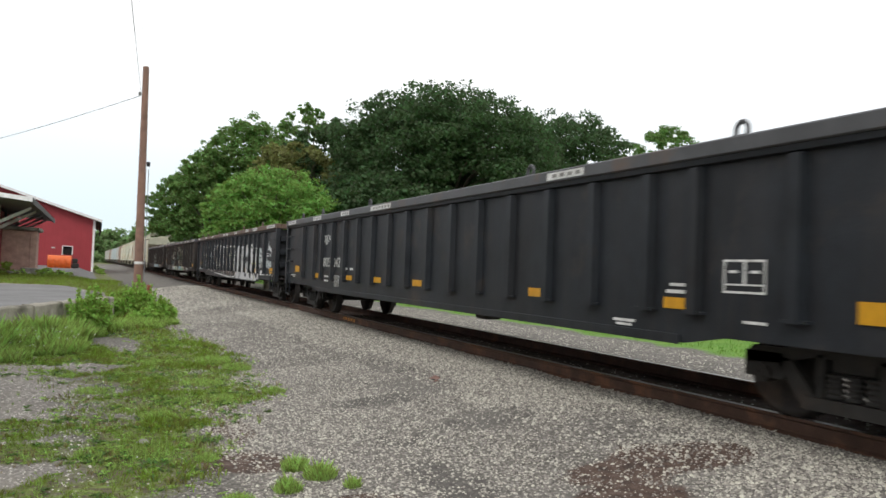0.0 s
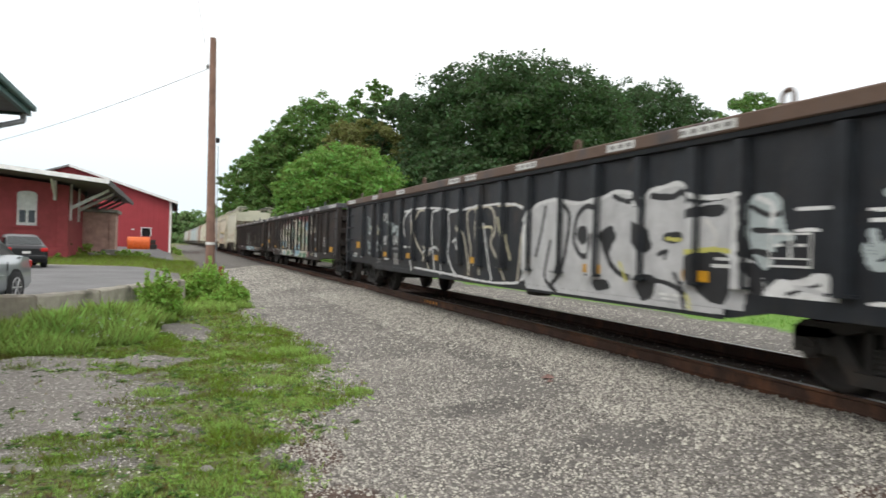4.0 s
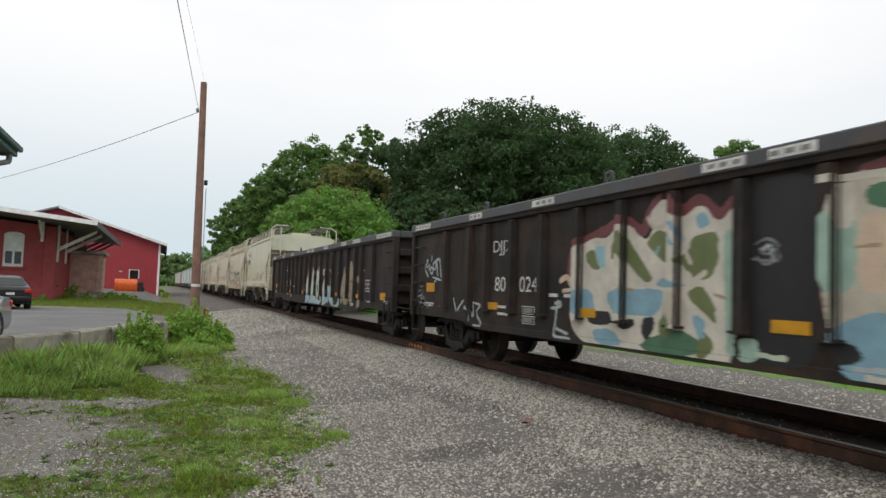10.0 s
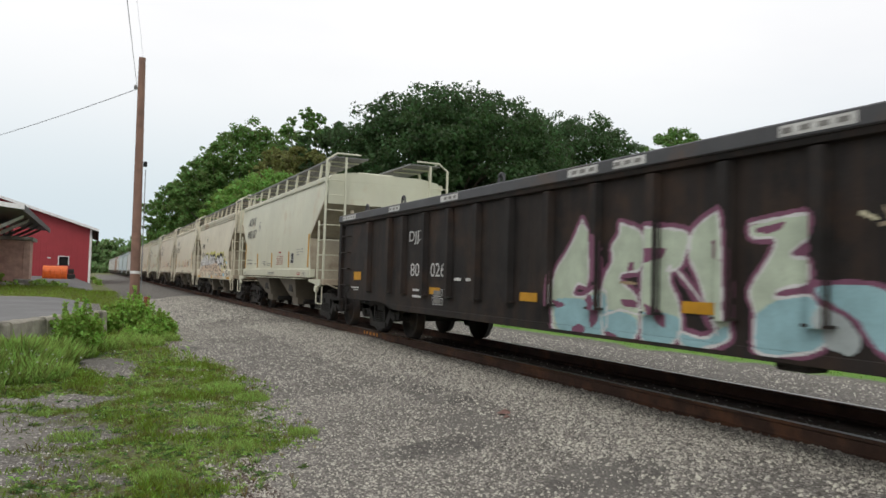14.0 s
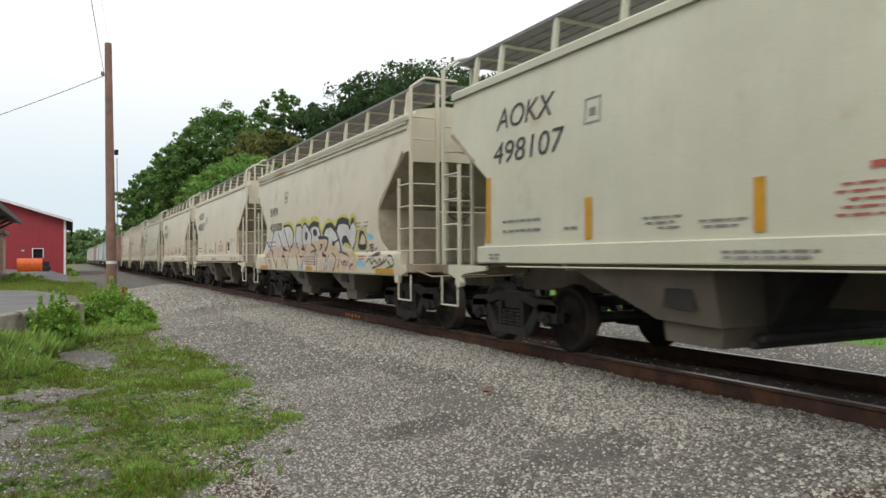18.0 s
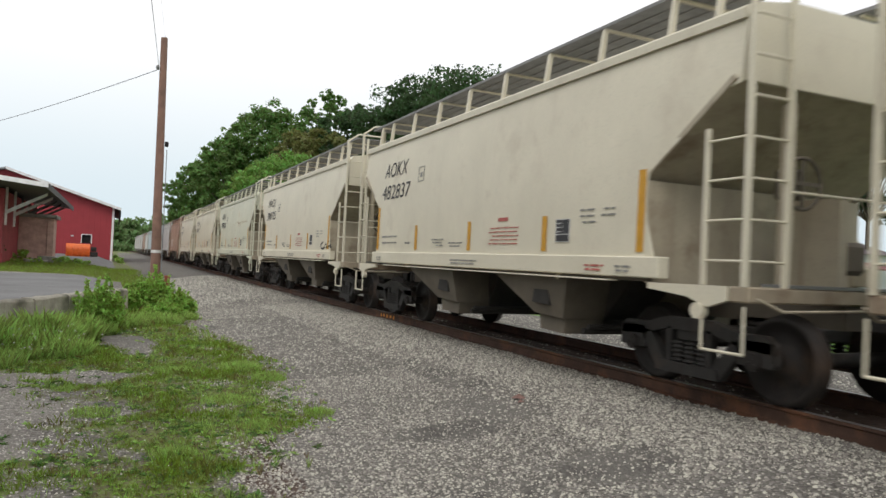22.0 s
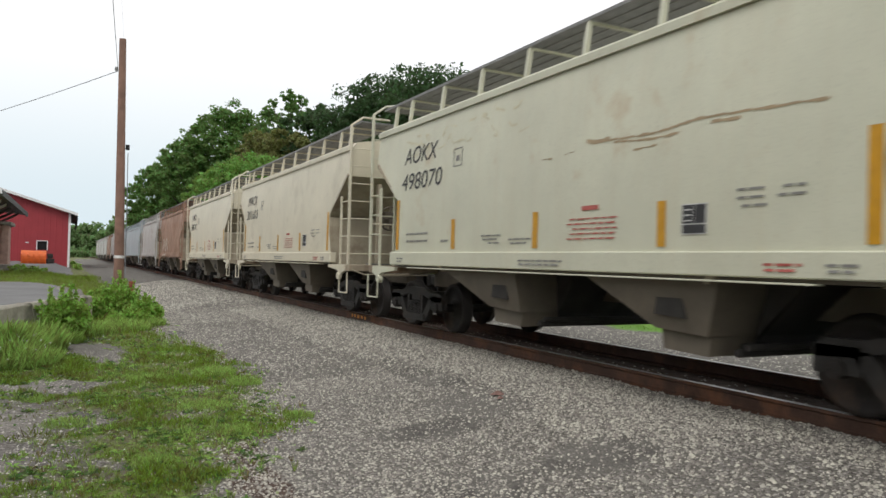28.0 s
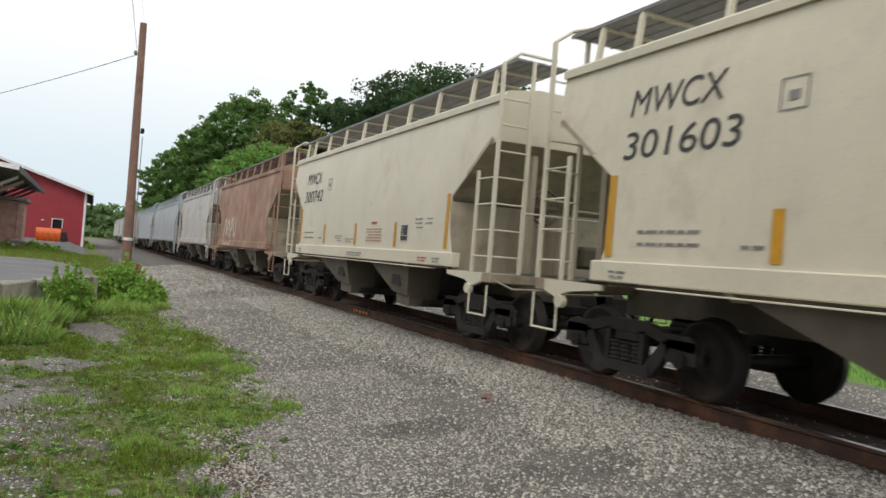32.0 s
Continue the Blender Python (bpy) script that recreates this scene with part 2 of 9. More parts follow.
M_INK = mat("stencil_black", (0.035, 0.035, 0.037), 0.6, 0, 0.8, 9, 60, 0.02)
M_REDINK = mat("stencil_red", (0.42, 0.10, 0.08), 0.6, 0, 0.8, 9, 60, 0.02)
M_GREYINK = mat("faded_stencil_grey", (0.22, 0.215, 0.20), 0.6, 0, 0.8, 9, 60, 0.02)
M_HOP = mat("hopper_pale_grey", (0.65, 0.60, 0.465), 0.5, 0, 0.93, 0.9, 60, 0.04, stain=(0.50, 0.45, 0.34), stain_amount=0.3, streak=0.18)
M_HOP2 = mat("hopper_grey_green", (0.60, 0.597, 0.468), 0.5, 0, 0.92, 0.8, 60, 0.04, stain=(0.50, 0.40, 0.26), stain_amount=0.12, streak=0.15)
M_HOPW = mat("hopper_cream_white", (0.68, 0.632, 0.50), 0.5, 0, 0.94, 0.9, 60, 0.04, stain=(0.55, 0.49, 0.38), stain_amount=0.2, streak=0.15)
M_HOPBROWN = mat("hopper_rusted_tan", (0.37, 0.235, 0.17), 0.65, 0, 0.7, 1.2, 60, 0.1, stain=(0.24, 0.11, 0.06), stain_amount=0.55, streak=0.75)
M_HOPBLUE = mat("hopper_light_blue_grey", (0.46, 0.52, 0.545), 0.5, 0, 0.9, 0.8, 60, 0.04, streak=0.25)
M_HOPGREY = mat("hopper_weathered_white", (0.55, 0.54, 0.52), 0.55, 0, 0.88, 0.8, 60, 0.05, stain=(0.25, 0.17, 0.12), stain_amount=0.3, streak=0.35)
# Grime colour, set darker to hold the shade under the car.
M_HOPDIRT_SHADE = mat("hopper_grime_and_shade", (0.125, 0.105, 0.078), 0.7, 0, 0.7, 1.4, 60, 0.1, stain=(0.10, 0.085, 0.065), stain_amount=0.45, streak=0.4)
M_HOPEND = mat("hopper_end_grime", (0.43, 0.38, 0.285), 0.65, 0, 0.85, 1.4, 60, 0.08, stain=(0.22, 0.16, 0.11), stain_amount=0.3, streak=0.5)
M_ENDSILL = mat("stained_end_sill", (0.33, 0.275, 0.20), 0.7, 0, 0.75, 2.0, 60, 0.1, stain=(0.16, 0.095, 0.055), stain_amount=0.5)
M_RUSTY = mat("rust_stained_paint", (0.55, 0.53, 0.43), 0.6, 0, 0.85, 1.2, 60, 0.06, stain=(0.36, 0.19, 0.07), stain_amount=0.5, stain_scale=0.9)
M_GRATE = mat("galvanised_grating", (0.20, 0.198, 0.19), 0.5, 0.4, 0.8, 8, 60, 0.05)
M_CONC = mat("old_concrete", (0.30, 0.285, 0.25), 0.9, 0, 0.75, 2.5, 70, 0.4, stain=(0.12, 0.115, 0.095), stain_amount=0.45, streak=0.3)
M_WALL = mat("stained_wall_concrete", (0.44, 0.405, 0.335), 0.9, 0, 0.65, 1.8, 70, 0.5, stain=(0.14, 0.13, 0.10), stain_amount=0.6, stain_scale=1.3, streak=0.6)
M_POLE = mat("weathered_pole_wood", (0.26, 0.15, 0.11), 0.85, 0, 0.7, 3, 60, 0.4, stain=(0.14, 0.085, 0.07), stain_amount=0.4, streak=0.5)
M_REDPAINT = mat("red_painted_brick", (0.36, 0.062, 0.068), 0.75, 0, 0.85, 2.5, 40, 0.3, stain=(0.27, 0.045, 0.05), stain_amount=0.4)
M_BARN = mat("red_steel_siding", (0.34, 0.036, 0.046), 0.6, 0, 0.92, 1.0, 40, 0.1)
M_TRIM = mat("white_trim", (0.80, 0.80, 0.79), 0.6, 0, 0.85, 4, 60, 0.1)
M_ROOF = mat("grey_roof", (0.24, 0.245, 0.25), 0.8, 0, 0.8, 2, 60, 0.3)
M_SOFFIT = mat("soffit_boards", (0.13, 0.13, 0.13), 0.85, 0, 0.8, 3, 60, 0.2)
M_GREEN = mat("dark_green_trim", (0.06, 0.13, 0.12), 0.55, 0, 0.85, 4, 60, 0.1)
M_TAN = mat("pale_red_brick", (0.50, 0.33, 0.27), 0.85, 0, 0.75, 3, 40, 0.4)
M_DARK = mat("dark_interior", (0.012, 0.012, 0.013), 0.9, 0, 0.8, 3, 60, 0.0)
M_ASPHALT = mat("worn_asphalt", (0.16, 0.158, 0.157), 0.9, 0, 0.8, 0.5, 120, 0.4, stain=(0.13, 0.13, 0.13), stain_amount=0.3)
M_ORANGE = mat("orange_plough_paint", (0.72, 0.14, 0.02), 0.45, 0, 0.85, 4, 60, 0.05)
M_SILVER = mat("silver_car_paint", (0.42, 0.46, 0.48), 0.3, 0.6, 0.95, 3, 200, 0.0, coat=0.6)
M_CARBLACK = mat("black_car_paint", (0.010, 0.010, 0.012), 0.3, 0, 0.9, 3, 200, 0.0, coat=0.2)
M_RUBBER = mat("tyre_rubber", (0.022, 0.022, 0.023), 0.85, 0, 0.8, 8, 90, 0.2)
M_ALLOY = mat("alloy_rim", (0.5, 0.5, 0.5), 0.35, 0.8, 0.85, 8, 90, 0.05)
M_TAIL = mat("tail_lamp_red", (0.5, 0.02, 0.02), 0.2, 0, 0.85, 8, 90, 0.0)
M_BARK = mat("tree_bark", (0.10, 0.08, 0.06), 0.9, 0, 0.6, 5, 50, 0.6)
M_WIRE = mat("cable_sheath", (0.25, 0.26, 0.28), 0.6, 0, 0.8, 8, 60, 0.0)

M_TINT = mat("tinted_car_glass", (0.022, 0.028, 0.028), 0.12, 0, 0.8, 1.5, 40, 0.0, spec=0.3)
M_GLASS = bpy.data.materials.new("window_glass")
M_GLASS.use_nodes = True
gb = M_GLASS.node_tree.nodes["Principled BSDF"]
gb.inputs["Base Color"].default_value = (0.03, 0.035, 0.04, 1)
gb.inputs["Roughness"].default_value = 0.06


def leaf_material(name, color, spread=0.35, patches=None):
    m = bpy.data.materials.new(name)
    m.use_nodes = True
    t = m.node_tree
    b = t.nodes["Principled BSDF"]
    b.inputs["Roughness"].default_value = 0.65
    geo = t.nodes.new("ShaderNodeNewGeometry")
    hv = t.nodes.new("ShaderNodeHueSaturation")
    r = t.nodes.new("ShaderNodeMapRange")
    r.inputs["To Min"].default_value, r.inputs["To Max"].default_value = 1 - spread, 1 + spread
    t.links.new(geo.outputs["Random Per Island"], r.inputs["Value"])
    t.links.new(r.outputs[0], hv.inputs["Value"])
    hv.inputs["Color"].default_value = (*color, 1)
    if patches:
        co = t.nodes.new("ShaderNodeTexCoord")
        tn = t.nodes.new("ShaderNodeTexNoise")
        tn.inputs["Scale"].default_value, tn.inputs["Detail"].default_value = 2.2, 6
        t.links.new(co.outputs["Object"], tn.inputs["Vector"])
        mr = t.nodes.new("ShaderNodeMapRange")
        mr.inputs["From Min"].default_value, mr.inputs["From Max"].default_value = 0.5, 0.68
        t.links.new(tn.outputs["Fac"], mr.inputs["Value"])
        px = t.nodes.new("ShaderNodeMix")
        px.data_type = "RGBA"
        px.inputs["A"].default_value, px.inputs["B"].default_value = (*color, 1), (*patches, 1)
        t.links.new(mr.outputs[0], px.inputs["Factor"])
        t.links.new(px.outputs["Result"], hv.inputs["Color"])
    h2 = t.nodes.new("ShaderNodeMapRange")
    h2.inputs["To Min"].default_value, h2.inputs["To Max"].default_value = 0.47, 0.53
    t.links.new(geo.outputs["Random Per Island"], h2.inputs["Value"])
    t.links.new(h2.outputs[0], hv.inputs["Hue"])
    t.links.new(hv.outputs[0], b.inputs["Base Color"])
    tr = t.nodes.new("ShaderNodeBsdfTranslucent")
    t.links.new(hv.outputs[0], tr.inputs["Color"])
    mx = t.nodes.new("ShaderNodeMixShader")
    mx.inputs[0].default_value = 0.5
    t.links.new(b.outputs[0], mx.inputs[1])
    t.links.new(tr.outputs[0], mx.inputs[2])
    t.links.new(mx.outputs[0], t.nodes["Material Output"].inputs[0])
    return m


M_LEAF_DARK = leaf_material("dark_maple_leaves", (0.06, 0.11, 0.038), 0.45)
M_LEAF_MID = leaf_material("mid_green_leaves", (0.135, 0.235, 0.058), 0.45)
M_LEAF_BRIGHT = leaf_material("bright_green_leaves", (0.19, 0.335, 0.07), 0.4)
M_LEAF_OLIVE = leaf_material("olive_brown_leaves", (0.19, 0.20, 0.06), 0.4)
M_GRASS = leaf_material("grass_blades", (0.21, 0.305, 0.036), 0.5, (0.185, 0.15, 0.05))
M_LAWN = leaf_material("lawn_blades", (0.135, 0.28, 0.035), 0.35)
M_VERGE = leaf_material("verge_blades", (0.36, 0.50, 0.13), 0.5)
M_WEED = leaf_material("weed_leaves", (0.30, 0.46, 0.09), 0.45)
M_ROSETTE = leaf_material("rosette_leaves", (0.10, 0.19, 0.035), 0.5)
M_STRAW = leaf_material("dry_blades", (0.30, 0.235, 0.10), 0.45)
M_STONE = leaf_material("loose_stones", (0.325, 0.303, 0.262), 0.72)
M_PALESTONE = leaf_material("pale_loose_stones", (0.46, 0.43, 0.385), 0.5)
for node in [*M_STONE.node_tree.nodes, *M_PALESTONE.node_tree.nodes]:
    if node.type == "MIX_SHADER":
        node.inputs[0].default_value = 0.0
    if node.type == "HUE_SAT":
        node.inputs["Saturation"].default_value = 1.0

# ---------------------------------------------------------------- the lie of the land
GROUND, LOT, BALLAST = -0.42, -0.14, -0.17
# the edge of the raised lot: retaining wall from the depot to the pole, then falling away
LOT_EDGE = [(-14.0, 4.0), (-14.0, 13.9), (-9.2, 14.4), (-9.1, 15.9), (-8.45, 16.0), (-7.65, 17.3), (-6.15, 21.5), (-5.9, 26.0), (-6.1, 40.0), (-6.4, 70.0), (-7.0, 140.0)]


def lot_x(y):
    ys = [p[1] for p in LOT_EDGE]
    xs = [p[0] for p in LOT_EDGE]
    return float(np.interp(y, ys, xs))


# the yard's buildings are drawn in units of 1.25 m, measured from the place of the eye
YARD = Matrix.Translation((-6.4, 3.0, 1.2)) @ Matrix.Scale(1.25, 4) @ Matrix.Translation((6.4, -3.0, -1.2))
DOCK = 0.10  # height of the yard in those units


def smooth(a, b, v):
    k = min(1.0, max(0.0, (v - a) / (b - a)))
    return k * k * (3 - 2 * k)


def lot_z(y):
    """Height of the lot, which climbs to the barn."""
    return LOT + 0.36 * smooth(68, 90, y)


def land(x, y):
    """Height of the ground."""
    z = GROUND + (BALLAST - GROUND) * smooth(-4.2, -1.5, x)
    if x > 0:
        z = BALLAST - 0.18 * smooth(1.3, 3.0, x) + 0.62 * smooth(5.2, 8.5, x) + 0.008 * max(0, x - 9)
        z = min(z, 1.0)
    e = lot_x(y)
    if x < e + 0.1 and -60 < y < 200:
        ramp = smooth(26.0, 40.0, y)
        wide = 0.08 + 2.2 * ramp
        edge = e - 0.16 + 0.26 * ramp
        z = z + (lot_z(y) - z) * (1 - smooth(edge - wide, edge, x))
    z += 0.03 * (noise.noise((x * 0.35, y * 0.35, 1)) + 0.5 * noise.noise((x * 1.1, y * 1.1, 3))) * (0.4 if x < e else 1.0)
    return z


GRASS_EDGE = [(3.0, -6.2), (7.0, -5.7), (8.7, -5.3), (11.0, -4.5), (13.9, -4.1), (17.0, -4.3), (20.0, -4.75), (25.0, -4.5), (30.0, -4.6), (60.0, -4.9), (150.0, -5.5)]


def grass_cover(x, y):
    """How far grass covers the ground, 0 to 1."""
    if x > 0:
        return smooth(5.2, 5.8, x + 0.35 * noise.noise((x, y, 7)))
    e = float(np.interp(y, [p[0] for p in GRASS_EDGE], [p[1] for p in GRASS_EDGE]))
    g = 1 - smooth(e - 0.7, e + 0.25, x + 0.45 * noise.noise((x * 0.8, y * 0.8, 5)))
    bare = 0.0
    for cx, cy, rx, ry in ((-8.5, 11.2, 2.0, 2.9), (-6.75, 13.3, 0.4, 0.7), (-6.15, 16.9, 0.5, 1.5), (-5.45, 7.4, 0.3, 0.4), (-7.2, 7.6, 0.35, 0.4)):
        d = math.hypot((x - cx) / rx, (y - cy) / ry) + 0.55 * noise.noise((x * 1.3, y * 1.3, 9)) + 0.4 * noise.noise((x * 3.7, y * 3.7, 10))
        bare = max(bare, 0.95 * (1 - smooth(0.6, 1.3, d)))
    thin = 0.4 * smooth(-0.1, 0.5, noise.noise((x * 1.7, y * 1.7, 11)) + 0.4 * noise.noise((x * 4.5, y * 4.5, 12)))
    g = g * (1 - bare) * (1 - thin)
    if x < lot_x(y) - 0.1:
        edge = 0.5 * noise.noise((x * 0.7, y * 0.7, 15))
        g = (1 - 0.5 * thin) * (1.0 if 40.0 - 0.5 * (x + 7.4) * 0.6 + edge < y < 57.5 + edge else 0.0)
        if y > 92:
            g = 1.0
        if y < 16.2:
            g = 0.7 * (1 - smooth(14.2, 14.6, y + edge * 0.5))
    return g


def axis_lines(spans):
    out = []
    for a, b, step in spans:
        out += list(np.arange(a, b, step))
    return out + [spans[-1][1]]


def build_ground():
    xs = axis_lines([(-2000, -200, 300), (-200, -40, 40), (-40, -14, 2.5), (-14, -9.6, 0.4), (-9.6, -0.9, 0.14), (-0.9, 3.0, 0.3), (3.0, 10, 0.4), (10, 40, 3), (40, 200, 40), (200, 2000, 300)])
    ys = axis_lines([(-2000, -200, 300), (-200, -20, 30), (-20, 3, 1.5), (3, 27, 0.14), (27, 48, 0.5), (48, 150, 3), (150, 300, 30), (300, 2000, 250)])
    nx, ny = len(xs), len(ys)
    verts, cover, soil, lawn, earth, dust = [], [], [], [], [], []
    for y in ys:
        for x in xs:
            near = -60 < x < 60 and -30 < y < 220
            verts.append((x, y, land(x, y) if near else (GROUND if x < -6 else BALLAST - 0.2 if x < 5 else 0.3)))
            cover.append(grass_cover(x, y) if near else 1.0)
            patch = brown = 0.0
            if near and x < 0:
                for cx, cy, rx, ry in ((-2.5, 11.9, 0.3, 2.0), (-2.8, 10.2, 0.55, 0.7), (-3.5, 9.6, 0.65, 0.3), (-2.9, 8.05, 0.65, 0.4), (-4.15, 6.3, 0.3, 0.8), (-3.25, 13.1, 0.4, 0.35), (-4.55, 19.6, 0.4, 0.45), (-4.4, 29.0, 0.6, 6.0), (-4.2, 48.0, 1.3, 14.0), (-4.0, 8.0, 0.5, 0.5)):
                    d = math.hypot((x - cx) / rx, (y - cy) / ry) + 0.45 * noise.noise((x * 0.9, y * 0.9, 13))
                    patch = max(patch, 0.85 * (1 - smooth(0.5, 1.4, d)))
                for cx, cy, rx, ry in ((-2.65, 6.0, 0.65, 0.42), (-2.1, 5.85, 0.6, 0.42), (-3.3, 5.4, 0.65, 0.32), (-5.45, 7.45, 0.35, 0.4), (-5.1, 6.15, 0.5, 0.28), (-5.4, 8.8, 0.18, 0.7), (-5.3, 9.7, 0.2, 0.5), (-6.0, 7.6, 0.4, 0.4), (-4.9, 22.0, 0.25, 1.6)):
                    d = math.hypot((x - cx) / rx, (y - cy) / ry) + 0.55 * noise.noise((x * 1.6, y * 1.6, 17))
                    brown = max(brown, 1 - smooth(0.55, 1.15, d))
            # Between the rails the train's shadow and oily ballast go into the brown.
            if abs(x) < 0.78:
                brown = 1.0
            soil.append(patch)
            earth.append(brown)
            lawn.append(1.0 if x > 2.0 else 0.0)
            dust.append((1 - smooth(-7.4, -6.5, x + 0.4 * noise.noise((x, y, 19)))) if near else 0.0)
    faces = [(j * nx + i, j * nx + i + 1, (j + 1) * nx + i + 1, (j + 1) * nx + i) for j in range(ny - 1) for i in range(nx - 1)]
    me = bpy.data.meshes.new("ground")
    me.from_pydata(verts, [], faces)
    for nm, vals in (("cover", cover), ("soil", soil), ("lawn", lawn), ("earth", earth), ("dust", dust)):
        me.attributes.new(nm, "FLOAT", "POINT").data.foreach_set("value", vals)
    me.polygons.foreach_set("use_smooth", [True] * len(faces))
    me.materials.append(ground_material())
    return tagged(new("ground", me), "gravel and thin grass beside a railway line", "ground", kind="structure")


def ground_material():
    m = bpy.data.materials.new("gravel_and_turf")
    m.use_nodes = True
    t = m.node_tree
    b = t.nodes["Principled BSDF"]
    b.inputs["Roughness"].default_value = 0.9
    co = t.nodes.new("ShaderNodeTexCoord")

    def vor(scale):
        v = t.nodes.new("ShaderNodeTexVoronoi")
        v.inputs["Scale"].default_value = scale
        t.links.new(co.outputs["Object"], v.inputs["Vector"])
        return v

    def noi(scale, detail=5):
        v = t.nodes.new("ShaderNodeTexNoise")
        v.inputs["Scale"].default_value, v.inputs["Detail"].default_value = scale, detail
        t.links.new(co.outputs["Object"], v.inputs["Vector"])
        return v.outputs["Fac"]

    def ramp(src, stops):
        r = t.nodes.new("ShaderNodeValToRGB")
        for k, (p, c) in enumerate(stops):
            e = r.color_ramp.elements[k] if k < 2 else r.color_ramp.elements.new(p)
            e.position, e.color = p, (*c, 1)
        t.links.new(src, r.inputs[0])
        return r.outputs[0]

    def mixc(fac, a, bb, kind="MIX"):
        x = t.nodes.new("ShaderNodeMix")
        x.data_type, x.blend_type = "RGBA", kind
        t.links.new(fac, x.inputs["Factor"]) if not isinstance(fac, float) else None
        if isinstance(fac, float):
            x.inputs["Factor"].default_value = fac
        for s, v in (("A", a), ("B", bb)):
            if isinstance(v, tuple):
                x.inputs[s].default_value = (*v, 1)
            else:
                t.links.new(v, x.inputs[s])
        return x.outputs["Result"]

    stones = vor(38.0)
    gray = t.nodes.new("ShaderNodeSeparateColor")
    t.links.new(stones.outputs["Color"], gray.inputs[0])
    pebble = ramp(gray.outputs[0], [(0.0, (0.10, 0.092, 0.08)), (0.45, (0.205, 0.192, 0.168)), (0.85, (0.29, 0.275, 0.25)), (1.0, (0.48, 0.46, 0.425))])
    crack = ramp(stones.outputs["Distance"], [(0.0, (1, 1, 1)), (0.75, (0.35, 0.33, 0.31))])
    gravel = mixc(0.8, pebble, crack, "MULTIPLY")
    a5 = t.nodes.new("ShaderNodeAttribute")
    a5.attribute_name = "dust"
    pale = ramp(gray.outputs[0], [(0.0, (0.21, 0.195, 0.17)), (0.45, (0.34, 0.32, 0.285)), (0.85, (0.43, 0.405, 0.365)), (1.0, (0.6, 0.575, 0.53))])
    pale = mixc(0.55, pale, crack, "MULTIPLY")
    gravel = mixc(ramp(noi(0.9), [(0.4, (0, 0, 0)), (0.75, (0.6, 0.6, 0.6))]), gravel, (0.15, 0.138, 0.125))
    gravel = mixc(a5.outputs["Fac"], gravel, mixc(ramp(noi(1.6, 7), [(0.42, (0, 0, 0)), (0.62, (0.75, 0.75, 0.75))]), pale, (0.27, 0.25, 0.215)))
    soil = ramp(noi(14.0), [(0.3, (0.062, 0.057, 0.05)), (0.7, (0.125, 0.116, 0.103))])
    soil = mixc(ramp(noi(1.3, 8), [(0.45, (0, 0, 0)), (0.6, (0.6, 0.6, 0.6))]), soil, (0.18, 0.168, 0.15))
    brown = ramp(noi(9.0), [(0.3, (0.035, 0.02, 0.014)), (0.55, (0.085, 0.052, 0.038)), (0.8, (0.15, 0.115, 0.09))])
    turf = ramp(noi(16.0, 7), [(0.36, (0.085, 0.066, 0.042)), (0.46, (0.125, 0.125, 0.045)), (0.56, (0.135, 0.19, 0.036)), (0.7, (0.19, 0.26, 0.05))])
    turf = mixc(ramp(noi(1.4, 7), [(0.5, (0, 0, 0)), (0.66, (0.7, 0.7, 0.7))]), turf, ramp(noi(30.0), [(0.35, (0.07, 0.052, 0.038)), (0.65, (0.17, 0.145, 0.10))]))
    a1 = t.nodes.new("ShaderNodeAttribute")
    a1.attribute_name = "cover"
    a2 = t.nodes.new("ShaderNodeAttribute")
    a2.attribute_name = "soil"
    k = t.nodes.new("ShaderNodeMath")
    k.operation = "MULTIPLY_ADD"
    k.inputs[1].default_value, k.inputs[2].default_value = 0.7, -0.35
    t.links.new(noi(11.0), k.inputs[0])
    ad = t.nodes.new("ShaderNodeMath")
    ad.use_clamp = True
    t.links.new(a1.outputs["Fac"], ad.inputs[0])
    t.links.new(k.outputs[0], ad.inputs[1])
    sm = t.nodes.new("ShaderNodeMapRange")
    sm.inputs["From Min"].default_value, sm.inputs["From Max"].default_value = 0.35, 0.75
    t.links.new(ad.outputs[0], sm.inputs[0])
    a3 = t.nodes.new("ShaderNodeAttribute")
    a3.attribute_name = "lawn"
    turf = mixc(a3.outputs["Fac"], turf, ramp(noi(3.0), [(0.3, (0.10, 0.22, 0.025)), (0.7, (0.15, 0.29, 0.04))]))
    # Bare brown earth, plus the shadow painted in between the rails.
    a4 = t.nodes.new("ShaderNodeAttribute")
    a4.attribute_name = "earth"

    def ragged(src, scale, lo, hi):
        n1 = t.nodes.new("ShaderNodeMath")
        n1.operation = "MULTIPLY_ADD"
        n1.inputs[1].default_value, n1.inputs[2].default_value = 0.9, -0.45
        t.links.new(noi(scale, 8), n1.inputs[0])
        n2 = t.nodes.new("ShaderNodeMath")
        t.links.new(src, n2.inputs[0])
        t.links.new(n1.outputs[0], n2.inputs[1])
        n3 = t.nodes.new("ShaderNodeMapRange")
        n3.inputs["From Min"].default_value, n3.inputs["From Max"].default_value = lo, hi
        t.links.new(n2.outputs[0], n3.inputs[0])
        return n3.outputs[0]
    c = mixc(ragged(a2.outputs["Fac"], 6.0, 0.25, 0.75), gravel, soil)
    c = mixc(ragged(a4.outputs["Fac"], 5.0, 0.35, 0.6), c, brown)
    c = mixc(sm.outputs[0], c, turf)
    t.links.new(c, b.inputs["Base Color"])
    bp = t.nodes.new("ShaderNodeBump")
    bp.inputs["Strength"].default_value, bp.inputs["Distance"].default_value = 0.7, 0.02
    t.links.new(stones.outputs["Distance"], bp.inputs["Height"])
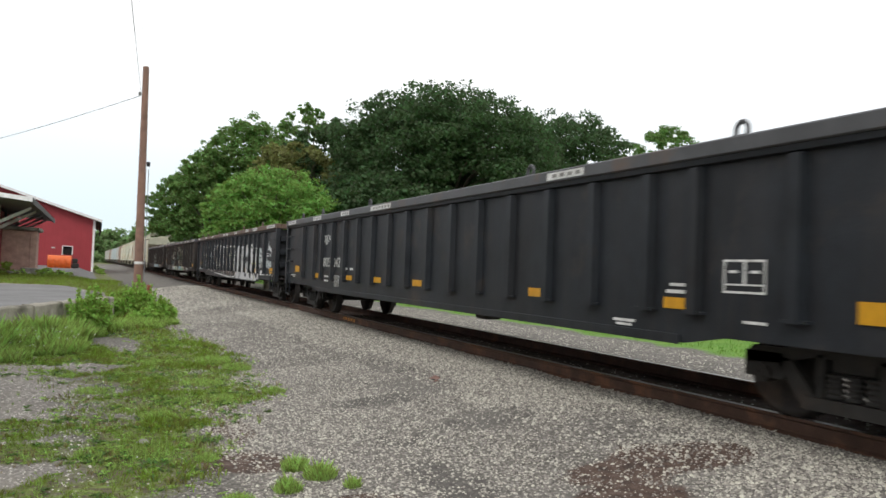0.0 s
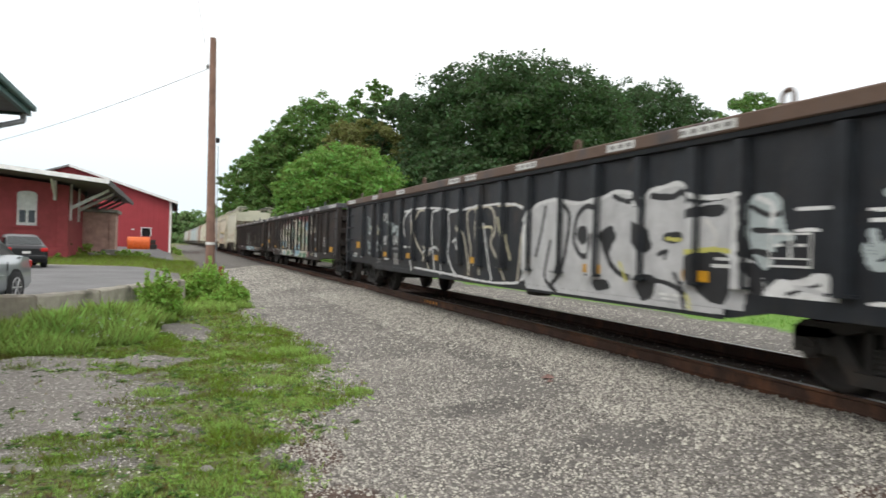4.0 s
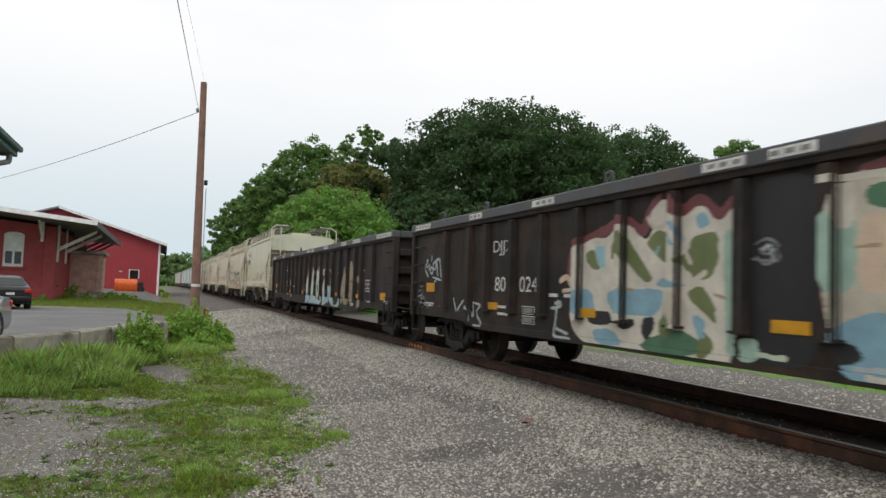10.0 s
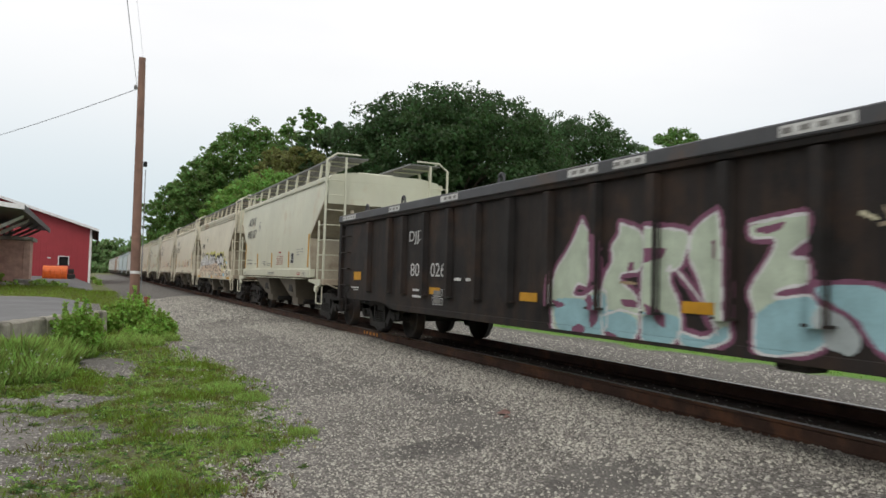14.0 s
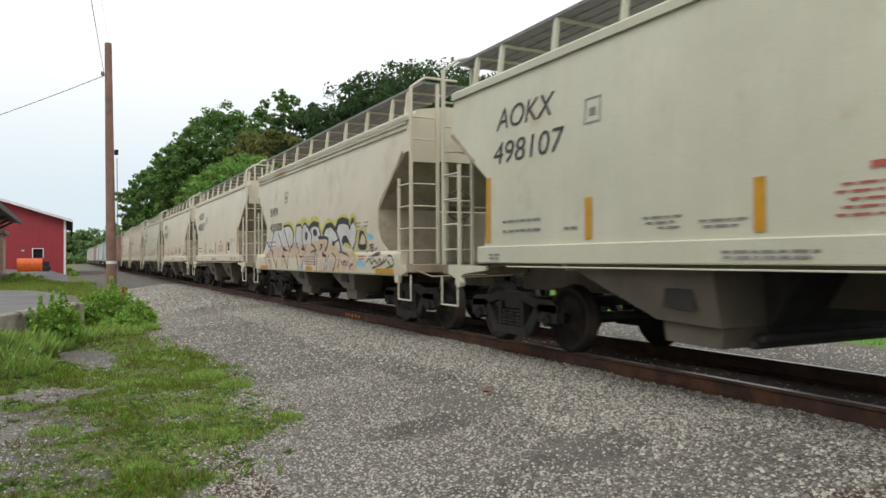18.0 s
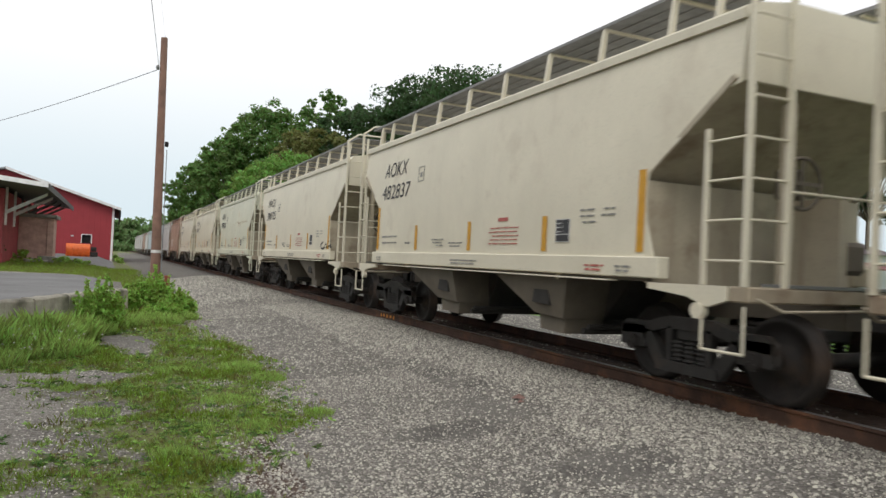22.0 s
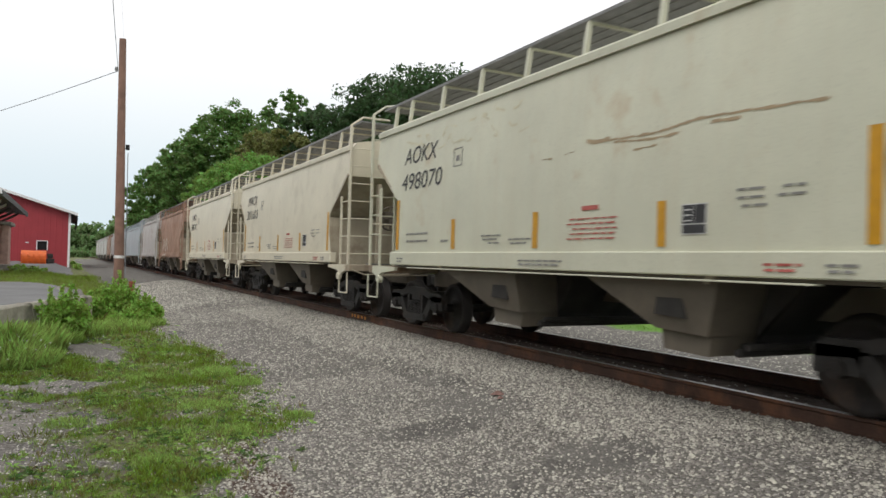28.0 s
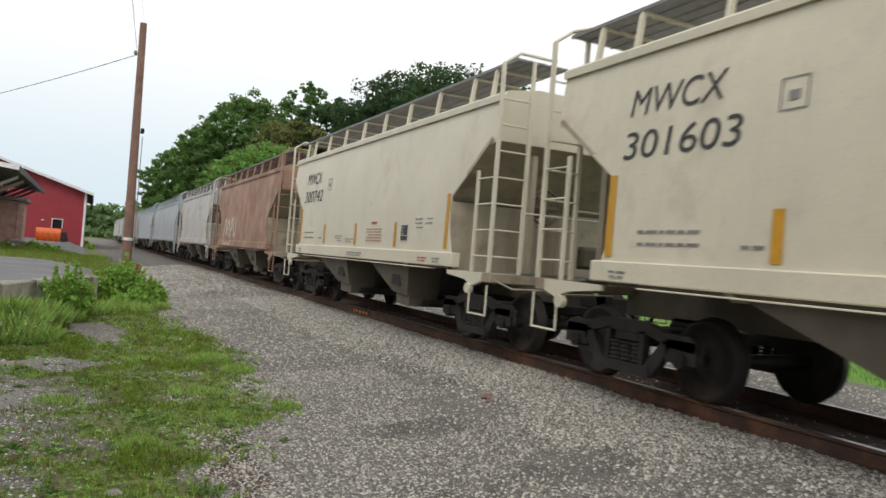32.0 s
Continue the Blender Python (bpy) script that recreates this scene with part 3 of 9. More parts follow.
    bp.invert = True
    t.links.new(bp.outputs[0], b.inputs["Normal"])
    return m


build_ground()


def scatter(name, kind_mesh, places, material, label, category):
    """Many copies of one small shape in one mesh. places: rows of x, y, z, turn, tilt, size, height factor."""
    base, faces = kind_mesh
    base = np.array(base, float)
    p = np.array(places, float)
    n, k = len(p), len(base)
    c, s = np.cos(p[:, 3]), np.sin(p[:, 3])
    ct, st = np.cos(p[:, 4]), np.sin(p[:, 4])
    b = base[None] * p[:, 5, None, None]
    b[:, :, 2] *= p[:, 6, None]
    x = b[..., 0] * ct[:, None] + b[..., 2] * st[:, None]
    z = -b[..., 0] * st[:, None] + b[..., 2] * ct[:, None]
    y = b[..., 1]
    v = np.stack([x * c[:, None] - y * s[:, None] + p[:, 0, None], x * s[:, None] + y * c[:, None] + p[:, 1, None], z + p[:, 2, None]], -1).reshape(-1, 3)
    f = (np.array(faces)[None] + (np.arange(n) * k)[:, None, None]).reshape(-1, len(faces[0]))
    me = bpy.data.meshes.new(name)
    me.vertices.add(len(v))
    me.vertices.foreach_set("co", v.ravel())
    w = f.shape[1]
    me.loops.add(f.size)
    me.loops.foreach_set("vertex_index", f.ravel().astype(np.int32))
    me.polygons.add(len(f))
    me.polygons.foreach_set("loop_start", np.arange(0, f.size, w, dtype=np.int32))
    me.polygons.foreach_set("loop_total", np.full(len(f), w, dtype=np.int32))
    me.update(calc_edges=True)
    me.materials.append(material)
    return tagged(new(name, me), label, category, kind="stuff")


rng = np.random.default_rng(7)
STONE = ([(0.5, 0, 0), (0.1, 0.45, 0.05), (-0.45, 0.2, 0), (-0.3, -0.4, 0.05), (0.25, -0.45, 0), (0.05, 0.05, 0.42), (-0.15, -0.1, 0.38)],
         [(0, 1, 5), (1, 2, 6), (1, 6, 5), (2, 3, 6), (3, 4, 6), (4, 5, 6), (4, 0, 5)])
BLADE = ([(-0.06, 0, 0), (0.06, 0, 0), (0.045, 0.16, 0.55), (0.0, 0.5, 0.9)], [(0, 1, 2), (0, 2, 3)])


PACKED = ((-2.5, 11.9, 0.3, 2.0), (-2.8, 10.2, 0.55, 0.7), (-3.5, 9.6, 0.65, 0.3), (-2.9, 8.05, 0.65, 0.4), (-4.15, 6.3, 0.3, 0.8), (-2.65, 6.0, 0.65, 0.42), (-2.1, 5.85, 0.6, 0.42), (-3.3, 5.4, 0.65, 0.32), (-5.45, 7.45, 0.35, 0.4), (-5.1, 6.15, 0.5, 0.28), (-4.55, 19.6, 0.4, 0.45))


def bare_earth(x, y):
    """How far the stones are trodden away, 0 to 1."""
    d = min(math.hypot((x - cx) / rx, (y - cy) / ry) for cx, cy, rx, ry in PACKED)
    return 1 - smooth(0.5, 1.4, d + 0.45 * noise.noise((x * 1.2, y * 1.2, 13)))


SLIM = ([(-0.007, 0, 0), (0.007, 0, 0), (0.006, 0.12, 0.55), (0.0, 0.42, 0.95)], [(0, 1, 2), (0, 2, 3)])


def lay_stones():
    rows = []
    for count, x0, x1, y0, y1, lo, hi in ((68000, -5.6, -0.85, 4.5, 13, 0.013, 0.042), (24000, -5.0, -0.85, 13, 26, 0.02, 0.055), (23000, -2.7, -0.82, 4.5, 24, 0.025, 0.062), (9000, 0.82, 5.3, 8, 30, 0.03, 0.07), (700, -0.6, 0.6, 5, 22, 0.03, 0.06), (9000, -5.8, -0.85, -1.0, 4.5, 0.02, 0.055), (24000, -9.5, -5.0, 6, 17, 0.016, 0.036), (16000, -4.8, -0.85, 26, 46, 0.05, 0.09)):
        for _ in range(count):
            x, y = rng.uniform(x0, x1), rng.uniform(y0, y1)
            if grass_cover(x, y) > 0.45 + 0.5 * rng.random() or x < lot_x(y):
                continue
            if x < -1.6 and noise.noise((x * 0.5, y * 0.5, 21)) + 0.9 * rng.random() < -0.05:
                continue
            if bare_earth(x, y) > 0.25 + 1.2 * rng.random():
                continue
            s = lo + (hi - lo) * rng.random() ** 1.6
            rows.append((x, y, land(x, y) - 0.15 * s, rng.uniform(0, 6.3), rng.uniform(-0.5, 0.5), s, rng.uniform(0.7, 1.3)))
    scatter("pale_stones", STONE, [r for r in rows if r[0] < -6.6], M_PALESTONE, "dusty pale stones scattered on the bare ground", "gravel")
    rows = [r for r in rows if r[0] >= -6.6]
    scatter("gravel_stones", STONE, rows, M_STONE, "loose grey crushed stones along the track", "gravel")


def lay_grass():
    rows = []
    for count, x0, x1, y0, y1, h in ((150000, -9.3, -4.0, 5.0, 17, 0.028), (36000, -9.2, -4.2, 13, 27, 0.045)):
        for _ in range(count):
            x, y = rng.uniform(x0, x1), rng.uniform(y0, y1)
            if x < lot_x(y) + 0.05:
                continue
            clump = noise.noise((x * 1.6, y * 1.6, 31)) + 0.9 * noise.noise((x * 6, y * 6, 33))
            if grass_cover(x, y) * (0.68 + 0.75 * clump) < 0.1 + 0.75 * rng.random():
                continue
            near_wall = max(0.0, 1.3 - (x - lot_x(y))) * 0.8 if 14.6 < y < 22 else 0.0
            s = h * (0.6 + 0.9 * rng.random() + 1.5 * max(0, clump)) * (1 + 3.0 * near_wall)
            rows.append((x, y, land(x, y) - 0.01, rng.uniform(0, 6.3), rng.uniform(-0.5, 0.5), s, rng.uniform(0.8, 1.5)))
    scatter("short_grass", BLADE, rows, M_GRASS, "patchy short green grass with weeds", "grass")


ROSETTE = ([p for k in range(7) for a in (0.9 * k + 0.25 * (k % 2),) for r in (1.0 - 0.25 * (k % 3),) for p in ((0.0, 0.0, 0.05), (0.5 * r * math.cos(a + 0.38), 0.5 * r * math.sin(a + 0.38), 0.34), (r * math.cos(a), r * math.sin(a), 0.26 + 0.1 * (k % 2)), (0.5 * r * math.cos(a - 0.38), 0.5 * r * math.sin(a - 0.38), 0.36))],
           [(4 * k, 4 * k + 3, 4 * k + 2, 4 * k + 1) for k in range(7)])
CLUMP = ([p for k in range(11) for a in (0.571 * k * 2.1,) for r, h in ((0.25 + 0.09 * (k % 4), 0.75 + 0.16 * (k % 3)),) for p in ((0.08 * math.cos(a) - 0.035 * math.sin(a), 0.08 * math.sin(a) + 0.035 * math.cos(a), 0.0), (0.08 * math.cos(a) + 0.035 * math.sin(a), 0.08 * math.sin(a) - 0.035 * math.cos(a), 0.0), (0.6 * r * math.cos(a), 0.6 * r * math.sin(a), 0.7 * h), (r * math.cos(a), r * math.sin(a), h))],
         [f for k in range(11) for f in ((4 * k, 4 * k + 1, 4 * k + 2), (4 * k, 4 * k + 2, 4 * k + 3))])


def lay_weeds():
    """Broad-leaved rosettes and coarse grass clumps, thick in some patches and thin in others."""
    dark, light, tufts, mats = [], [], [], []
    for count, x0, x1, y0, y1, big in ((26000, -9.3, -4.0, 5.0, 14.5, 0.056), (11000, -9.2, -4.1, 14.5, 27, 0.07)):
        for _ in range(count):
            x, y = rng.uniform(x0, x1), rng.uniform(y0, y1)
            if x < lot_x(y) + 0.05:
                continue
            patch = noise.noise((x * 0.9, y * 0.9, 41)) + 0.7 * noise.noise((x * 3.1, y * 3.1, 43))
            g = grass_cover(x, y)
            if g * (0.75 + 0.7 * patch) < 0.12 + 0.9 * rng.random():
                if not (g > 0.02 and rng.random() < 0.035):
                    continue
            row = (x, y, land(x, y) - 0.004, rng.uniform(0, 6.3), rng.uniform(-0.25, 0.25), big * (0.35 + 0.9 * rng.random() ** 1.5 + 0.4 * max(0, patch)), rng.uniform(0.6, 1.3))
            pick = rng.random() + 0.35 * noise.noise((x * 2.0, y * 2.0, 47))
            (dark if pick < 0.34 else light if pick < 0.62 else tufts if pick < 0.9 else mats).append(row)
    scatter("broadleaf_weeds", ROSETTE, dark, M_ROSETTE, "dark green broad-leaved weeds in the thin grass", "weeds")
    scatter("plantain_weeds", ROSETTE, light, M_WEED, "bright green broad-leaved weeds in the thin grass", "weeds")
    scatter("grass_clumps", CLUMP, [(*r[:5], r[5] * 1.15, r[6]) for r in tufts], M_VERGE, "coarse green grass clumps on gravel", "grass")
    scatter("dry_clumps", CLUMP, mats, M_STRAW, "dry straw-brown grass clumps on gravel", "grass")


def lay_yard_grass():
    rows = []
    for _ in range(75000):
        x, y = rng.uniform(-20, -4.6), 32.0 + 26 * rng.random() ** 1.5
        if grass_cover(x, y) > 0.2 + 0.7 * rng.random():
            rows.append((x, y, land(x, y) - 0.01, rng.uniform(0, 6.3), rng.uniform(-0.5, 0.5), rng.uniform(0.05, 0.13) * (1.0 + 0.9 * smooth(50, 57, y)), rng.uniform(0.7, 1.4)))
    scatter("yard_grass", BLADE, rows, M_GRASS, "uneven green grass strip before the freight house", "grass")


def lay_lawn():
    rows = []
    for _ in range(30000):
        x, y = rng.uniform(5.1, 11.0), rng.uniform(8, 45)
        if grass_cover(x, y) > 0.5 + 0.3 * rng.random():
            rows.append((x, y, land(x, y) - 0.01, rng.uniform(0, 6.3), rng.uniform(-0.4, 0.4), rng.uniform(0.05, 0.11), rng.uniform(0.7, 1.3)))
    scatter("lawn_grass", BLADE, rows, M_LAWN, "bright green mown grass beyond the track", "grass")


def lay_clover():
    rows = []
    for _ in range(220):
        x, y = rng.uniform(-9.0, -4.2), rng.uniform(5.5, 21)
        if x > lot_x(y) + 0.2 and grass_cover(x, y) > 0.3:
            rows.append((x, y, land(x, y) + rng.uniform(0.02, 0.05), rng.uniform(0, 6.3), 0, rng.uniform(0.008, 0.02), 1.0))
    scatter("clover_flowers", STONE, rows, M_WHITE, "tiny white clover flowers in the grass", "flowers")


lay_stones()
lay_clover()
lay_grass()
lay_weeds()
lay_yard_grass()
lay_lawn()

# ---------------------------------------------------------------- the track
BEND_AT, BEND_R = 115.0, -12000.0


def along(s, x=0.0, z=0.0):
    """The pose at s metres along the line, x to its right: straight, then a slow bend."""
    if s <= BEND_AT:
        return pose(x, s, z)
    a = (s - BEND_AT) / BEND_R
    return Matrix.Translation((BEND_R * (1 - math.cos(a)), BEND_AT + BEND_R * math.sin(a), 0)) @ pose(x, 0, z, 0, 0, -math.degrees(a))


RAIL_PROFILE = [(-0.037, 0.0), (0.037, 0.0), (0.037, -0.03), (0.010, -0.045), (0.010, -0.145), (0.070, -0.165), (0.070, -0.18), (-0.070, -0.18), (-0.070, -0.165), (-0.010, -0.145), (-0.010, -0.045), (-0.037, -0.03)]


def rail(name, x):
    s = Solid()
    stations = [-30, 0, 10, 20, 30, 60, 90, 115] + list(range(125, 330, 15))
    n = len(RAIL_PROFILE)
    verts = []
    for d in stations:
        m = along(d, x)
        verts += [m @ Vector((px, 0, pz)) for px, pz in RAIL_PROFILE]
    for k in range(len(stations) - 1):
        for i in range(n):
            f = (k * n + i, k * n + (i + 1) % n, (k + 1) * n + (i + 1) % n, (k + 1) * n + i)
            s.f.append(f)
            s.m.append(1 if i == 0 else 0)
            s.smooth.append(False)
    s.v = [tuple(v) for v in verts]
    return tagged(part(name, s, [M_RAIL, M_RAILTOP]), "rusty brown steel rail with a worn bright top", "rail", "rails of the line", "structure")


near_rail = rail("rail_near", -0.765)
far_rail = rail("rail_far", 0.765)

# ---------------------------------------------------------------- buildings
def wall_grid(x0, x1, z0, z1, holes):
    """Rectangles that cover a wall's face, less the holes (x0, x1, z0, z1)."""
    xs = sorted({x0, x1, *(h[0] for h in holes), *(h[1] for h in holes)})
    zs = sorted({z0, z1, *(h[2] for h in holes), *(h[3] for h in holes)})
    out = []
    for a, b in zip(xs, xs[1:]):
        for c, d in zip(zs, zs[1:]):
            mx, mz = (a + b) / 2, (c + d) / 2
            if not any(h[0] < mx < h[1] and h[2] < mz < h[3] for h in holes):
                out.append((a, b, c, d))
    return out


def freight_house():
    """Red-painted brick freight house: gable-end wall with a low roof that falls towards the track over a bracketed canopy."""
    t = group_thing("freight_house", "red-painted brick freight house with white-edged low roof", "building", at=YARD, kind="structure")
    y0, y1, base = 43.0, 58.6, DOCK
    xr = -11.35

    def roof_z(x):
        return 3.85 - 0.10 * (x + 9.64)
    s = Solid()
    holes = [(-13.6, -12.72, 1.68, 3.2)]
    for a, b, c, d in wall_grid(-26, xr, base - 0.3, 3.45, holes):
        s.box(a, b, y0, y0 + 0.35, c, d)
    s.prism([(-26, 3.45), (xr, 3.45), (xr, roof_z(xr) - 0.32), (-26, roof_z(-26) - 0.32)], 1, y0, y0 + 0.35)
    s.box(xr - 0.35, xr, y0 + 0.35, y1, base - 0.3, roof_z(xr) - 0.4)
    s.box(-26, xr - 0.35, y1 - 0.35, y1, base - 0.3, roof_z(xr) - 0.5)
    s.box(-26, -25.65, y0 + 0.35, y1 - 0.35, base - 0.3, roof_z(-26) - 0.5)
    part("wall", s, M_REDPAINT, t)
    for x in (-11.6, -16.2, -20.8):
        part("pilaster", Solid().box(x - 0.25, x + 0.25, y0 - 0.1, y0 + 0.002, base - 0.3, roof_z(x) - 0.45, 0.01), M_REDPAINT, t)
    part("plinth", Solid().box(-26, xr + 0.06, y0 - 0.12, y0 - 0.004, base - 0.3, base + 0.55, 0.02), M_REDPAINT, t)
    r = Solid().prism([(-26, roof_z(-26)), (-9.3, roof_z(-9.3)), (-9.3, roof_z(-9.3) - 0.1), (-26, roof_z(-26) - 0.1)], 1, 39.2, y1 + 0.8)
    part("roof", r, M_ROOF, t, "pale grey roof sheet")
    part("soffit", Solid().prism([(-26, roof_z(-26) - 0.104), (-9.35, roof_z(-9.3) - 0.104), (-9.35, roof_z(-9.3) - 0.16), (-26, roof_z(-26) - 0.16)], 1, 39.3, y1 + 0.7), M_SOFFIT, t)
    part("rake_board", Solid().prism([(-26, roof_z(-26) + 0.03), (-9.25, roof_z(-9.25) + 0.03), (-9.25, roof_z(-9.25) - 0.17), (-26, roof_z(-26) - 0.17)], 1, 39.1, 39.198), M_TRIM, t, "white fascia board")
    part("eave_board", Solid().box(-9.298, -9.22, 39.2, y1 + 0.8, roof_z(-9.3) - 0.26, roof_z(-9.3) + 0.01), M_SOFFIT, t)
    for x in (-11.95, -16.0, -19.6):
        part("bracket", Solid().box(x - 0.07, x + 0.07, y0 - 0.16, y0 - 0.004, 2.95, roof_z(x) - 0.16, 0.01).prism([(y0 - 0.16, 3.12), (y0 - 0.16, 3.24), (y0 - 1.3, roof_z(x) - 0.17), (y0 - 1.42, roof_z(x) - 0.17)], 0, x - 0.05, x + 0.05), M_TRIM, t, "white timber bracket")
    for y in (43.4, 46.6, 49.8, 53.0, 56.2):
        b = Solid().box(xr + 0.002, xr + 0.1, y, y + 0.14, 2.0, roof_z(xr) - 0.2)
        b.prism([(xr + 0.1, 2.55), (-9.6, roof_z(-9.6) - 0.32), (-9.6, roof_z(-9.6) - 0.18), (xr + 0.1, 2.75)], 1, y, y + 0.12)
        part("canopy_strut", b, M_TRIM if y < 47 else M_SOFFIT, t, "white diagonal canopy strut" if y < 47 else "dull brown canopy strut")
    fr = Solid()
    for a, b, c, d in ((-13.6, -12.72, 3.12, 3.2), (-13.6, -12.72, 1.68, 1.83), (-13.6, -13.5, 1.83, 3.12), (-12.82, -12.72, 1.83, 3.12), (-13.5, -12.82, 2.42, 2.53), (-13.21, -13.11, 1.83, 2.42)):
        fr.box(a, b, y0 + 0.05, y0 + 0.15, c, d)
    w = part("window", fr, M_TRIM, t, "white sash window under a blanked white arch")
    part("pane", Solid().box(-13.52, -13.19, y0 + 0.09, y0 + 0.105, 1.76, 2.45), M_GLASS, w)
    part("pane", Solid().box(-13.13, -12.8, y0 + 0.09, y0 + 0.105, 1.76, 2.45), M_GLASS, w)
    part("blank_panel", Solid().box(-13.52, -12.8, y0 + 0.06, y0 + 0.12, 2.53, 3.12), M_TRIM, w)
    part("sill", Solid().box(-13.75, -12.57, y0 - 0.1, y0 + 0.16, 1.56, 1.68, 0.01), M_REDPAINT, w)
    arch = [(-13.6, 3.2), (-12.72, 3.2)] + [(-13.16 + 0.44 * math.cos(a), 3.2 + 0.16 * math.sin(a)) for a in np.linspace(0.1, 3.04, 8)]
    part("arch_head", Solid().prism(arch, 1, y0 - 0.03, y0 + 0.04), M_TRIM, w)
    return t


def brick_store():
    """Low pale-brick dock building under the canopy."""
    t = group_thing("brick_store", "pale brick dock block under the canopy", "building", at=YARD, kind="structure")
    part("wall", Solid().box(-11.345, -9.7, 49.0, 52, DOCK - 0.3, 2.62, 0.02), M_TAN, t)
    part("coping", Solid().box(-11.345, -9.5, 48.8, 52.1, 2.625, 2.82, 0.02), M_CONC, t)
    part("corner_pier", Solid().box(-9.95, -9.62, 48.93, 49.3, DOCK - 0.3, 2.615, 0.01), M_TAN, t)
    part("footing", Solid().box(-10.3, -9.45, 48.2, 48.92, DOCK - 0.3, 0.52, 0.03), M_CONC, t)
    return t


def barn():
    """Red steel-sided barn with a white roof edge."""
    t = group_thing("barn", "red metal-sided barn with white corner and roof trim", "building", at=YARD, kind="structure")
    y0, y1 = 73.0, 96.0
    def rz(x):
        return 4.62 - 0.318 * (x + 6.26)
    holes = [(-9.2, -8.35, 1.4, 2.2)]
    s = Solid()
    for a, b, c, d in wall_grid(-19, -6.72, DOCK - 0.4, 4.2, holes):
        s.box(a, b, y0, y0 + 0.2, c, d)
    s.prism([(-19, 4.2), (-6.72, 4.2), (-6.72, rz(-6.72) - 0.16), (-15, rz(-15) - 0.16), (-19, rz(-15) - 1.3)], 1, y0, y0 + 0.2)
    s.box(-6.92, -6.72, y0 + 0.2, y1, DOCK - 0.4, rz(-6.72) - 0.2)
    part("wall", s, M_BARN, t)
    k = 0
    for x in np.arange(-18.6, -6.9, 0.45):
        top = min(rz(x), rz(-15) - 0.3 * (-15 - x) if x < -15 else 99) - 0.2
        if holes[0][0] - 0.05 < x < holes[0][1] + 0.05:
            part("rib", Solid().prism([(x - 0.02, y0 - 0.013), (x + 0.02, y0 - 0.013), (x + 0.05, y0 - 0.001), (x - 0.05, y0 - 0.001)], 2, 2.25, top), M_BARN, t)
        else:
            part("rib", Solid().prism([(x - 0.02, y0 - 0.013), (x + 0.02, y0 - 0.013), (x + 0.05, y0 - 0.001), (x - 0.05, y0 - 0.001)], 2, DOCK - 0.3, top), M_BARN, t)
    part("roof", Solid().prism([(-15, rz(-15)), (-6.2, rz(-6.2)), (-6.2, rz(-6.2) - 0.14), (-15, rz(-15) - 0.14)], 1, y0 - 0.6, y1 + 0.4), M_ROOF, t)
    part("roof", Solid().prism([(-23.5, rz(-6.2)), (-15.002, rz(-15)), (-15.002, rz(-15) - 0.14), (-23.5, rz(-6.2) - 0.14)], 1, y0 - 0.6, y1 + 0.4), M_ROOF, t)
    part("rake_trim", Solid().prism([(-15, rz(-15) + 0.02), (-6.15, rz(-6.15) + 0.02), (-6.15, rz(-6.15) - 0.2), (-15, rz(-15) - 0.2)], 1, y0 - 0.66, y0 - 0.602), M_TRIM, t, "white rake trim")
    part("corner_trim", Solid().box(-6.86, -6.68, y0 - 0.04, y0 + 0.1, DOCK - 0.3, rz(-6.72) - 0.2), M_TRIM, t, "white corner trim")
    part("eave_trim", Solid().box(-6.28, -6.16, y0 - 0.6, y1 + 0.4, rz(-6.2) - 0.75, rz(-6.2) - 0.15), M_DARK, t)
    w = Solid()
    for a, b, c, d in ((-9.2, -8.35, 2.14, 2.2), (-9.2, -9.13, 1.4, 2.14), (-8.42, -8.35, 1.4, 2.14)):
        w.box(a, b, y0 - 0.04, y0 + 0.1, c, d)
    part("window_frame", w, M_TRIM, t)
    part("opening", Solid().box(-9.13, -8.42, y0 + 0.15, y0 + 0.19, 1.4, 2.14), M_DARK, t, "dark open window")
    part("sign", Solid().box(-10.0, -9.75, y0 - 0.05, y0 - 0.032, 1.95, 2.05), M_WHITE, t)
    return t


